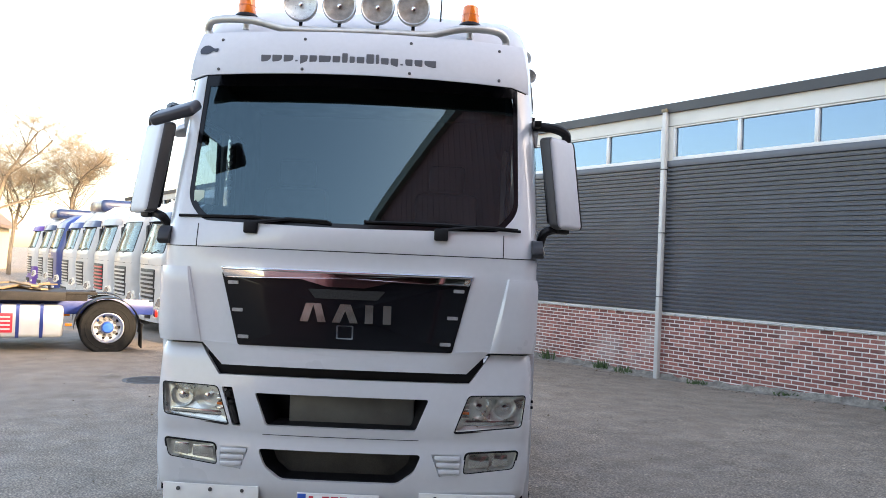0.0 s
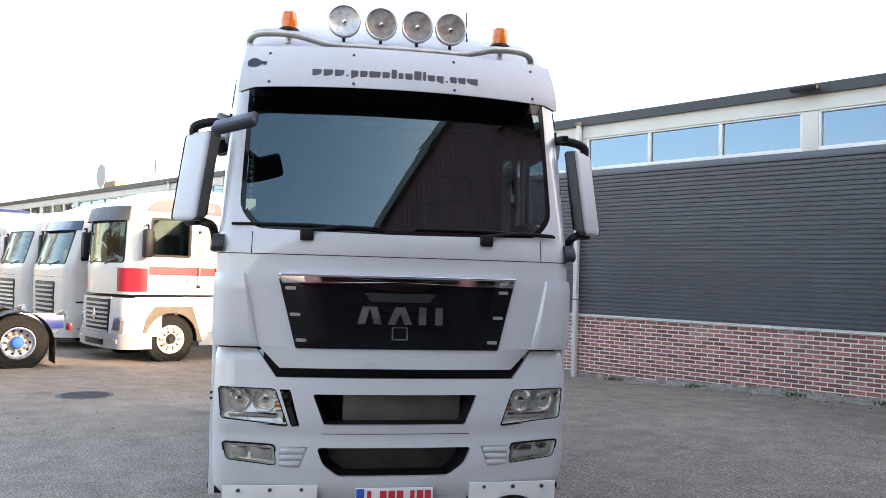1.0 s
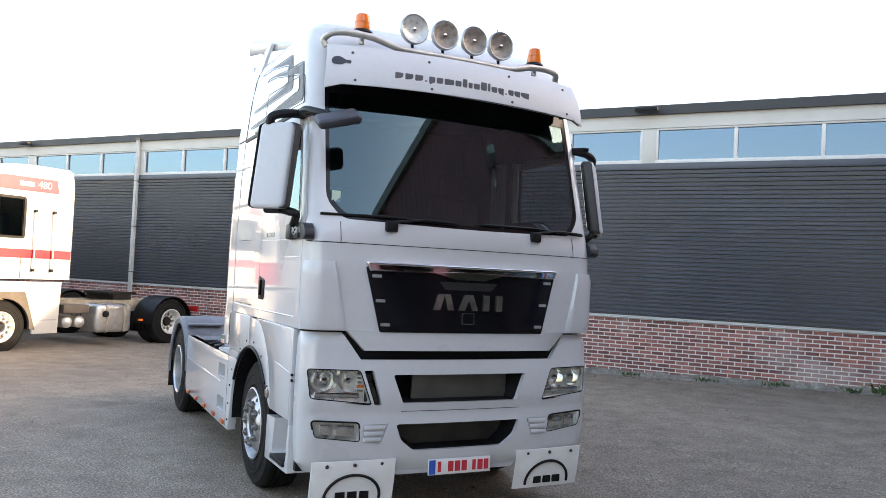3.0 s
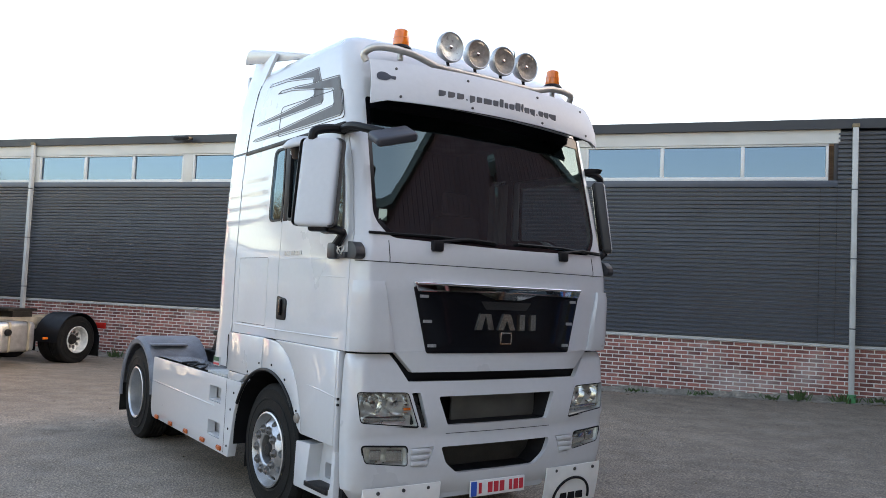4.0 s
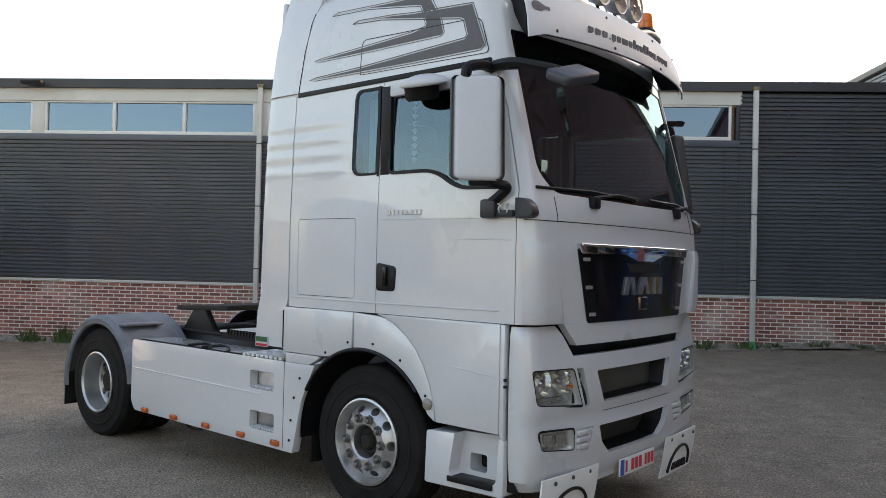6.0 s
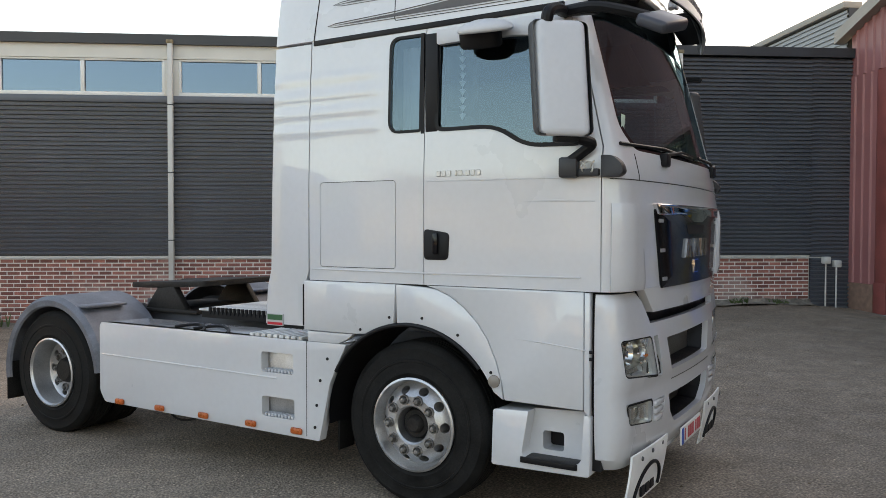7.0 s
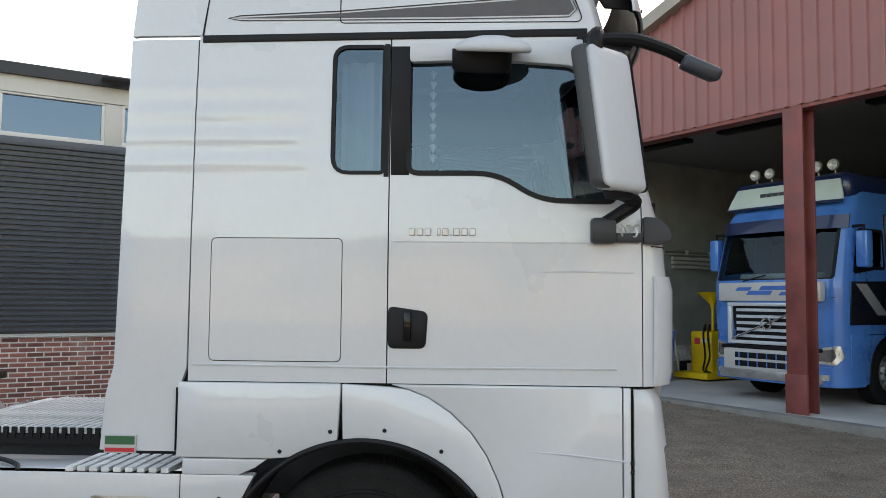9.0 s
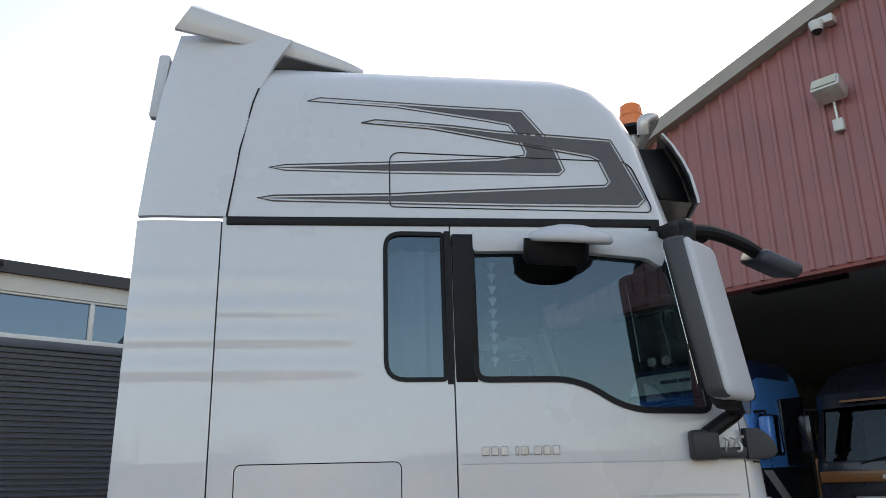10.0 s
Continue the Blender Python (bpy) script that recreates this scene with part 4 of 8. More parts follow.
for pts, y0, y1 in ((UPPER, 0.0, 0.3), (LOWER, 0.0, 0.3)):
    d = dense(pts, 0.08)
    part("intake_frame", sheet([[(x, bump_y(x, z) + 0.03, z) for x, z in grow(d, 0.004)], [(x * 0.92, 0.17, z) for x, z in grow(d, -0.02)]], closed=True), BLACK, bumper)
LAMPBACK = mat("lamp_housing", (0.72, 0.72, 0.69), 0.3, 0.75, var=0.2, scale=12)
for sx in (-1, 1):
    hp = HEADLAMP if sx < 0 else mirror_x(HEADLAMP)
    d = dense(rounded(hp, 0.03), 0.03)
    lamp = part("headlamp", sheet([[(x, bump_y(x, z) + 0.02, z) for x, z in grow(d, 0.004)], [(x, bump_y(x, z) + 0.055, z) for x, z in grow(d, -0.004)], [(sx * 0.96, 0.12, 1.02)] * len(d)], closed=True), LAMPBACK, truck, "headlamp with clear lens")
    for x, r in ((1.055, 0.072), (0.885, 0.078)):
        part("reflector", lathe([(0.0, r), (0.03, r * 0.9), (0.07, r * 0.55), (0.085, 0.012)], "y", 28, m=Matrix.Translation((sx * x, bump_y(x, 1.05) + 0.035, 1.045)), caps=False), REFLECTOR, lamp)
        part("bulb_cap", lathe([(0.0, 0.001), (0.004, 0.022), (0.04, 0.024), (0.04, 0.001)], "y", 16, m=Matrix.Translation((sx * x, bump_y(x, 1.05) + 0.04, 1.045))), CHROME, lamp)
    part("side_bezel", prism(rounded([(sx * 1.12, 0.965), (sx * 0.80, 0.955), (sx * 0.775, 0.915), (sx * 1.12, 0.94)], 0.008), "y", 0.075, 0.11, 0.004), REFLECTOR, lamp)
    for k in range(5):
        part("lens_rib", box(sx * 0.79 - 0.03, sx * 0.79 + 0.03, 0.055, 0.075, 0.965 + 0.03 * k, 0.982 + 0.03 * k, 0.003), AMBER if k == 1 else REFLECTOR, lamp)
    o = part("lens", sheet([[(x, bump_y(x, z) + 0.006, z) for x, z in grow(d, 0.002)], [(sx * 0.96 + (x - sx * 0.96) * 0.5, bump_y(sx * 0.96 + (x - sx * 0.96) * 0.5, 1.02) + 0.002, 1.02 + (z - 1.02) * 0.5) for x, z in d], [(sx * 0.96, bump_y(0.96, 1.02), 1.02)] * len(d)], closed=True), CLEAR, lamp, "", 60)
    o.visible_shadow = False
    part("lamp_seal", sheet([[(x, bump_y(x, z) + 0.002, z) for x, z in grow(d, 0.006)], [(x, bump_y(x, z) + 0.003, z) for x, z in grow(d, -0.008)]], closed=True), BLACK, lamp)
    fp = FOG if sx < 0 else mirror_x(FOG)
    d = dense(rounded(fp, 0.03), 0.03)
    fog = part("fog_lamp", sheet([[(x, bump_y(x, z) + 0.02, z) for x, z in grow(d, 0.004)], [(x, bump_y(x, z) + 0.045, z) for x, z in grow(d, -0.01)], [(sx * 0.96, 0.09, 0.7)] * len(d)], closed=True), LAMPBACK, truck, "fog lamp set in the bumper")
    part("reflector", prism(rounded([(sx * 1.08, 0.745), (sx * 0.99, 0.74), (sx * 0.99, 0.665), (sx * 1.08, 0.68)], 0.01), "y", 0.06, 0.09, 0.006), REFLECTOR, fog)
    part("reflector", prism(rounded([(sx * 0.96, 0.735), (sx * 0.83, 0.73), (sx * 0.825, 0.65), (sx * 0.96, 0.665)], 0.01), "y", 0.045, 0.075, 0.006), REFLECTOR, fog)
    o = part("lens", sheet([[(x, bump_y(x, z) + 0.006, z) for x, z in grow(d, 0.002)], [(sx * 0.96, bump_y(0.96, 0.7), 0.7)] * len(d)], closed=True), CLEAR, fog, "", 60)
    o.visible_shadow = False
    part("lamp_seal", sheet([[(x, bump_y(x, z) + 0.002, z) for x, z in grow(d, 0.006)], [(x, bump_y(x, z) + 0.003, z) for x, z in grow(d, -0.007)]], closed=True), BLACK, fog)
hinge = bmesh.new()
box(-0.76, -0.70, 0.06, 0.10, 0.89, 1.10, 0.008, bm=hinge)
lathe([(0.0, 0.02), (-0.02, 0.018), (-0.025, 0.001)], "y", 14, hinge, Matrix.Translation((-0.745, 0.045, 1.07)))
lathe([(0.0, 0.016), (-0.02, 0.014), (-0.025, 0.001)], "y", 14, hinge, Matrix.Translation((-0.725, 0.045, 1.02)))
tube([(-0.72, 0.03, 1.0), (-0.70, 0.02, 0.95), (-0.68, 0.02, 0.89)], 0.018, 8, hinge)
part("lamp_bracket", hinge, DARKSTEEL, bumper, "bare bracket where a trim cover is missing")
# registration plate: plain bars
plate = part("number_plate", box(-0.262, 0.262, bump_y(0, 0.44) - 0.035, bump_y(0, 0.44) - 0.022, 0.355, 0.47, 0.004), mat("plate_white", (0.75, 0.74, 0.72), 0.4, var=0.05), truck, "white number plate with red bars and a blue strip")
py = bump_y(0, 0.44) - 0.037
part("plate_strip", box(-0.258, -0.205, py, py + 0.004, 0.36, 0.465), mat("plate_blue", (0.02, 0.10, 0.45), 0.4), plate)
for x0, w in ((-0.185, 0.028), (-0.10, 0.045), (-0.043, 0.045), (0.014, 0.045), (0.105, 0.03), (0.15, 0.045), (0.205, 0.04)):
    part("plate_bar", box(x0, x0 + w, py, py + 0.004, 0.375, 0.452, 0.001, 1), REDPAINT, plate)
FLAPWHITE = mat("white_rubber", (0.82, 0.82, 0.80), 0.6, var=0.08, scale=5)
part("lower_apron", prism(rounded([(-0.55, 0.46), (0.55, 0.46), (0.5, 0.36), (-0.5, 0.36)], 0.03), "y", 0.05, 0.09, 0.01), WHITE2, bumper)
for sx in (-1, 1):
    rows = []
    for k in range(10):
        z = 0.49 - 0.31 * k / 9
        yy = 0.0 + 0.05 * (k / 9) ** 1.5
        x0, x1 = 0.515, 1.135
        rows.append([(sx * (x0 + (x1 - x0) * i / 6), yy + 0.03 * (i / 6) ** 2, z) for i in range(7)])
    back = [[(x, y + 0.012, z) for x, y, z in r] for r in rows]
    mf = part("mud_flap", hollow(rows, back), FLAPWHITE, truck, "white rubber mud flap with a black arc")
    def flap_y(z):
        return 0.05 * (max(0.0, 0.49 - z) / 0.31) ** 1.5 + 0.012
    arc = []
    for i in range(25):
        a = math.radians(185 - 190 * i / 24)
        x, z = 0.825 + 0.205 * math.cos(a), 0.225 + 0.165 * math.sin(a)
        arc.append((sx * x, flap_y(z) - 0.018 + 0.03 * ((x - 0.515) / 0.62) ** 2, z))
    part("flap_arc", tube(arc, 0.011, 6), BLACK, mf)
    for k in range(3):
        xx = 0.70 + 0.09 * k
        part("flap_mark", box(min(sx * xx, sx * (xx + 0.07)), max(sx * xx, sx * (xx + 0.07)), flap_y(0.22) - 0.02, flap_y(0.24) - 0.001, 0.215, 0.27, 0.002, 1), BLACK, mf)
    for xx in (0.62, 0.825, 1.03):
        part("flap_bolt", lathe([(0, 0.014), (-0.008, 0.012), (-0.01, 0.001)], "y", 10, m=Matrix.Translation((sx * xx, 0.008, 0.46))), BOLT, mf)
# added dark block, no known part, that deepens the shade below the nose
part("under_shadow_block", box(-1.0, 1.0, 0.35, 0.6, 0.35, 0.62, 0.02), FRAMEGREY, truck)

# wipers
for x in (-0.64, 0.59):
    arm = part("wiper", box(x - 0.045, x + 0.045, cab_y(x, 2.14) - 0.03, cab_y(x, 2.14) + 0.02, 2.115, 2.195, 0.012), BLACK, truck)
    tip = (x + 0.50, cab_y(min(1.0, x + 0.5), 2.22) - 0.025, 2.212)
    part("wiper_arm", tube([(x, cab_y(x, 2.19) - 0.03, 2.185), (x + 0.25, cab_y(x + 0.25, 2.22) - 0.033, 2.218), tip], [0.012, 0.009, 0.006], 8), BLACK, arm)
    part("wiper_blade", tube([(x - 0.5, cab_y(x - 0.5, 2.235) - 0.012, 2.218), (x + 0.0, cab_y(x, 2.22) - 0.014, 2.222), (x + 0.52, cab_y(min(1.05, x + 0.5), 2.20) - 0.012, 2.20)], 0.010, 6), BLACK, arm)

# roof bar with work lamps and beacons
bar_pts = [(-1.07, 0.39, 3.480), (-1.09, 0.39, 3.535), (-1.04, 0.32, 3.575), (-0.9, 0.29, 3.585), (-0.75, 0.275, 3.575), (-0.6, 0.265, 3.540), (-0.48, 0.26, 3.520), (0.0, 0.25, 3.520), (0.4, 0.26, 3.520), (0.52, 0.265, 3.540), (0.66, 0.275, 3.575), (0.8, 0.29, 3.585), (0.93, 0.32, 3.575), (0.985, 0.39, 3.535), (0.97, 0.39, 3.480)]
part("roof_bar", tube(smooth_path(bar_pts, 5), 0.027, 12), STEEL, truck, "bent steel tube carrying the roof lamps", 60)
LAMPGLASS = [mat("work_lamp_bright", (0.72, 0.74, 0.74), 0.3, 0.3, var=0.15, scale=25), mat("work_lamp_brown", (0.33, 0.285, 0.255), 0.35, 0.1, var=0.3, scale=25)]
for k, x in enumerate((-0.428, -0.165, 0.095, 0.339)):
    m = Matrix.Translation((x, 0.275, 3.688))
    lamp = part("work_lamp", lathe([(-0.05, 0.102), (-0.055, 0.110), (-0.045, 0.117), (-0.015, 0.115), (0.01, 0.10), (0.06, 0.072), (0.09, 0.03), (0.092, 0.001)], "y", 36, m=m, caps=False), ALLOY, truck, "round chrome work lamp")
    part("lamp_dish", lathe([(-0.046, 0.103), (-0.032, 0.08), (-0.022, 0.03), (-0.02, 0.001)], "y", 36, m=m, caps=False), LAMPGLASS[0 if k == 0 else 1], lamp)
    part("lamp_bulb", lathe([(-0.045, 0.001), (-0.041, 0.014), (0.0, 0.015)], "y", 16, m=m), CHROME, lamp)
    o = part("lens", lathe([(-0.062, 0.001), (-0.058, 0.06), (-0.050, 0.099)], "y", 36, m=m, caps=False), CLEAR, lamp)
    o.visible_shadow = False
    part("lamp_foot", tube([(x, 0.275, 3.59), (x, 0.255, 3.52)], 0.012, 8), BLACK, lamp)
for k, x in enumerate((-0.815, 0.728)):
    m = Matrix.Translation((x, 0.335, 3.588))
    bea = part("beacon", lathe([(0.0, 0.045), (0.02, 0.082), (0.035, 0.075), (0.045, 0.062), (0.05, 0.001)], "z", 32, m=m), BLACK, truck, "orange rotating beacon on a black foot")
    part("beacon_lens", lathe([(0.045, 0.060), (0.06, 0.062), (0.155, 0.052), (0.165, 0.040), (0.166, 0.001)], "z", 32, m=m), ORANGE, bea)
    part("beacon_ring", lathe([(0.095, 0.0595), (0.10, 0.0605), (0.105, 0.0585)], "z", 32, m=m), AMBER, bea)
    part("pole_socket", lathe([(-0.06, 0.022), (0.01, 0.022)], "z", 14, m=m), STEEL, bea)
part("antenna", tube([(0.52, 0.55, 3.70), (0.525, 0.62, 3.95)], [0.007, 0.004], 8), BLACK, truck)
for x, z in ((1.20, 3.66), (1.243, 3.515)):
    m = Matrix.Translation((x, 1.42, z))
    part("air_horn", lathe([(0.0, 0.012), (-0.07, 0.028), (-0.105, 0.046), (-0.118, 0.058), (-0.12, 0.062), (-0.10, 0.05), (-0.02, 0.024), (0.15, 0.016), (0.22, 0.02), (0.23, 0.001)], "y", 20, m=m), STEEL, truck, "chrome trumpet horn on the roof side")
    part("horn_bracket", tube([(x, 1.5, z), (x - 0.09, 1.52, z - 0.02)], 0.012, 8), STEEL, truck)
for x in (-0.86, 0.86):
    part("roof_marker", box(x - 0.05, x + 0.05, 0.315, 0.345, 3.445, 3.475, 0.008), WHITE2, truck)

# mirrors
BRACKET = mat("bracket_grey", (0.022, 0.023, 0.027), 0.5, var=0.25, scale=8)
for sx in (-1, 1):
    housing = box(-1.61, -1.295, 0.30, 0.44, 2.235, 2.865, 0.04, 4)
    for v in housing.verts:
        f = (v.co.z - 2.235) / 0.63
        g = (v.co.y - 0.30) / 0.14
        v.co.y = (0.275 + 0.095 * f) * (1 - g) + (0.365 + 0.115 * f) * g
        if g < 0.3:
            v.co.x += 0.02 * (-1 if v.co.x > -1.45 else 1)
    if sx > 0:
        bmesh.ops.scale(housing, vec=(-1, 1, 1), verts=housing.verts[:])
    inb = 0.0 if sx < 0 else 0.015
    bmesh.ops.translate(housing, vec=(-sx * inb, 0, 0), verts=housing.verts[:])
    yaw = Matrix.Translation((sx * (1.424 - inb), 0.347, 0)) @ Matrix.Rotation(radians(sx * 48), 4, "Z") @ Matrix.Translation((-sx * (1.4525 - inb), -0.37, 0))
    bmesh.ops.transform(housing, matrix=yaw, verts=housing.verts[:])
    mir = part("mirror", housing, WHITE2, truck, "white door mirror on black arms")
    def mx(x0, x1):
        x0, x1 = x0 - inb, x1 - inb
        return (min(sx * x0, sx * x1), max(sx * x0, sx * x1))
    lean = yaw @ Matrix.Translation((0, 0.46, 2.55)) @ Matrix.Rotation(radians(-8.2), 4, "X") @ Matrix.Translation((0, -0.46, -2.55))
    back = box(-1.613, -1.2925, 0.30, 0.44, 2.2365, 2.8635, 0.039, 4)
    bmesh.ops.bisect_plane(back, geom=back.verts[:] + back.edges[:] + back.faces[:], plane_co=(0, 0.318, 0), plane_no=(0, 1, 0), clear_inner=True)
    for v in back.verts:
        f = (v.co.z - 2.235) / 0.63
        g = (v.co.y - 0.30) / 0.14
        v.co.y = (0.275 + 0.095 * f) * (1 - g) + (0.365 + 0.115 * f) * g + 0.0015
        v.co.x = (v.co.x if sx < 0 else -v.co.x) - sx * inb
    bmesh.ops.transform(back, matrix=yaw, verts=back.verts[:])
    part("mirror_back", back, mat("mirror_back_grey", (0.05, 0.05, 0.053), 0.55, var=0.15, bump=0.0005, bscale=300), mir, "dark grey rear shell")
    part("mirror_rim", box(*mx(1.32, 1.585), 0.40, 0.44, 2.26, 2.85, 0.018, m=lean), BLACK, mir)
    part("mirror_glass", box(*mx(1.34, 1.565), 0.439, 0.444, 2.44, 2.82, 0.002, 1, m=lean), MIRRORGLASS, mir)
    part("mirror_glass", box(*mx(1.34, 1.565), 0.439, 0.444, 2.29, 2.42, 0.002, 1, m=lean), MIRRORGLASS, mir)
    part("mirror_arm", tube(smooth_path([(sx * 1.19, 0.42, 2.955), (sx * 1.33, 0.40, 2.945), (sx * (1.44 - inb), 0.41, 2.91), (sx * (1.45 - inb), 0.42, 2.85)]), 0.033, 10), BLACK, mir)
    part("mirror_arm", tube(smooth_path([(sx * 1.27, 0.35, 2.12), (sx * 1.272, 0.28, 2.165), (sx * 1.285, 0.225, 2.205), (sx * 1.33, 0.255, 2.225), (sx * (1.42 - inb), 0.36, 2.25)]), 0.03, 10), BLACK, mir)
    part("mirror_wedge", box(*mx(1.36, 1.50), 0.32, 0.385, 2.205, 2.25, 0.018, m=yaw), BLACK, mir)
    part("mirror_base", prism(rounded([(0.18, 2.148), (0.18, 2.03), (0.09, 2.028), (0.055, 2.05), (0.07, 2.105), (0.12, 2.145)], [0.006, 0.006, 0.02, 0.02, 0.03, 0.02]), "x", sx * 1.19, sx * 1.262, 0.012), BRACKET, mir)
    part("hinge_block", box(min(sx * 1.236, sx * 1.30), max(sx * 1.236, sx * 1.30), 0.305, 0.415, 2.028, 2.142, 0.016), BRACKET, mir)
    part("hinge_bridge", box(min(sx * 1.236, sx * 1.278), max(sx * 1.236, sx * 1.278), 0.19, 0.32, 2.035, 2.075, 0.008), BRACKET, mir)
    part("hinge_spring", tube([(sx * (1.276 + 0.012 * math.cos(a * 1.6)), 0.205 + 0.007 * a + 0.02 * math.sin(a), 2.085 + 0.028 * math.cos(a)) for a in [0.4 * i for i in range(32)]], 0.005, 6), STEEL, mir, "bare steel hinge spring")
    part("roof_arm_base", prism(rounded([(0.47, 2.985), (0.47, 2.94), (0.22, 2.92), (0.20, 2.96)], 0.015), "x", sx * 1.19, sx * 1.235, 0.01), BLACK, mir)
fm = box(-0.15, 0.15, -0.10, 0.10, -0.034, 0.034, 0.026, 4)
for v in fm.verts:
    f = (v.co.x + 0.15) / 0.30
    v.co.y *= 0.62 + 0.5 * math.sin(math.pi * (0.15 + 0.7 * f))
    v.co.z = v.co.z * (0.75 + 0.45 * math.sin(math.pi * (0.1 + 0.75 * f))) - 0.012 * f
bmesh.ops.transform(fm, verts=fm.verts[:], matrix=Matrix.Translation((-1.125, -0.11, 2.86)) @ Matrix.Rotation(radians(-12), 4, "Z") @ Matrix.Rotation(radians(-17), 4, "Y") @ Matrix.Rotation(radians(27), 4, "X"))
part("front_mirror", fm, mat("mirror_shell_grey", (0.04, 0.043, 0.055), 0.42, var=0.2), truck, "dark grey front mirror above the windscreen corner", 40)
part("front_mirror_arm", tube(smooth_path([(-1.22, 0.44, 2.955), (-1.25, 0.24, 2.955), (-1.22, 0.08, 2.92), (-1.16, -0.04, 2.885)]), 0.03, 10), BLACK, truck)
tilt = Matrix.Translation((-1.33, 0.85, 2.885)) @ Matrix.Rotation(radians(2), 4, "X") @ Matrix.Rotation(radians(-16), 4, "Y")
dome = lathe([(-0.01, 0.001), (-0.012, 0.16), (0.0, 0.172), (0.02, 0.165), (0.045, 0.12), (0.06, 0.05), (0.062, 0.001)], "z", 32, m=tilt @ Matrix.Diagonal((0.72, 1, 1, 1)))
part("kerb_mirror", dome, WHITE2, truck, "white kerb mirror over the door window", 60)
part("kerb_mirror_glass", lathe([(-0.125, 0.001), (-0.12, 0.13), (-0.10, 0.148), (0.0, 0.15), (0.0, 0.001)], "z", 28, m=tilt @ Matrix.Translation((0.03, 0.05, 0.0)) @ Matrix.Diagonal((0.5, 0.9, 0.85, 1))), BLACK, truck, "dark inner face of the kerb mirror", 40)
part("kerb_mirror_arm", tube([(-1.19, 0.90, 2.92), (-1.28, 0.90, 2.90)], 0.03, 8), BLACK, truck)

MARKER = mat("side_marker_orange", (0.50, 0.10, 0.02), 0.3, var=0.25, scale=60)
# lower body sides
FA, RA, RT = 1.42, 5.06, 0.523
SWEEP = [(1.30, 1.385), (1.22, 1.375), (1.13, 1.34), (1.03, 1.275), (0.94, 1.19), (0.87, 1.09), (0.815, 0.97), (0.78, 0.85), (0.762, 0.745)]
for sx in (-1, 1):
    xo, xi = sx * 1.252, sx * 1.20
    part("door_step_cover", prism([(0.276, 1.396), (1.30, 1.396)] + [(y - 0.0015, z) for y, z in SWEEP[1:]] + [(0.276, 0.74)], "x", xi, xo, 0.010), WHITE, truck, "", 30)
    part("cover_edge", prism([(0.240, 1.394), (0.2725, 1.394), (0.2725, 0.74), (0.240, 0.70)], "x", xi, xo - sx * 0.001, 0.006), WHITE, truck, "narrow white strip before the step cover")
    for z in (1.06, 1.02):
        part("edge_clip", box(min(sx * 1.238, sx * 1.2535), max(sx * 1.238, sx * 1.2535), 0.226, 0.244, z, z + 0.018, 0.003), BLACK, truck)
    arch = [(0.768, 0.745)] + [(y + 0.0015, z) for y, z in SWEEP[::-1][1:]] + [(1.5175, 1.396)]
    # arch front half: from above the hub forward and down
    fwd = [(FA - 0.655 * math.sin(math.radians(a)), 0.5 + 0.655 * math.cos(math.radians(a))) for a in range(-8, 70, 6)]
    part("front_arch", prism(arch + fwd, "x", xi, xo, 0.008), WHITE, truck, "", 30)
    aft = [(FA + 0.655 * math.sin(math.radians(a)), 0.5 + 0.655 * math.cos(math.radians(a))) for a in range(10, 36, 5)]
    part("rear_arch", prism([(1.5205, 1.396), (2.262, 1.396), (2.262, 1.06), (1.83, 1.06)] + aft[::-1][1:], "x", xi, xo, 0.01), WHITE, truck, "", 30)
    for a in (-32, -12, 8, 30, 55):
        part("rivet", lathe([(0, 0.010), (0.006, 0.008), (0.007, 0.001)], "x", 8, m=Matrix.Translation((sx * 1.252, FA - 0.70 * math.sin(math.radians(a)), 0.5 + 0.70 * math.cos(math.radians(a)))) @ Matrix.Diagonal((sx, 1, 1, 1))), BLACK, truck)
    lip = [(sx * 1.25, FA + 0.645 * math.cos(math.radians(a)), 0.5 + 0.645 * math.sin(math.radians(a))) for a in range(28, 141, 4)]
    part("arch_lip", tube(lip, 0.014, 8), BLACK, truck)
    part("wheel_housing", sheet([[(x, FA + 0.64 * math.cos(math.radians(a)), 0.5 + 0.64 * math.sin(math.radians(a))) for a in range(-5, 196, 8)] for x in (sx * 1.235, sx * 0.75)]), BLACK, truck)
    # front step
    sp = prism(rounded([(0.235, 0.715), (0.835, 0.69), (0.845, 0.36), (0.24, 0.37)], 0.02), "x", sx * 1.02, sx * 1.245, 0.012)
    sp = carved(sp, prism(rounded([(0.27, 0.75), (0.60, 0.75), (0.655, 0.43), (0.29, 0.43)], [0, 0, 0.05, 0.05]), "x", sx * 1.14, sx * 1.4))
    sp = carved(sp, prism(rounded([(0.43, 0.575), (0.56, 0.575), (0.56, 0.465), (0.43, 0.465)], 0.02), "x", sx * 0.9, sx * 1.4))
    st = part("entry_step", sp, WHITE, truck, "white entry step with a black tread")
    part("step_tread", prism(rounded([(sx * 1.13, 0.31), (sx * 1.262, 0.31), (sx * 1.262, 0.66), (sx * 1.13, 0.62)], 0.02), "z", 0.402, 0.434, 0.006), BLACK, st)
    part("step_back", box(min(sx * 1.0, sx * 1.02), max(sx * 1.0, sx * 1.02), 0.3, 0.7, 0.4, 0.66), BLACK, st)
    part("side_reflector", lathe([(0.0, 0.038), (0.014, 0.036), (0.02, 0.028), (0.022, 0.001)], "x", 20, m=Matrix.Translation((sx * 1.25, 0.824, 0.852)) @ Matrix.Diagonal((sx, 1, 1, 1))), mat("side_repeater", (0.26, 0.23, 0.20), 0.25, var=0.1), truck, "round side repeater lamp")
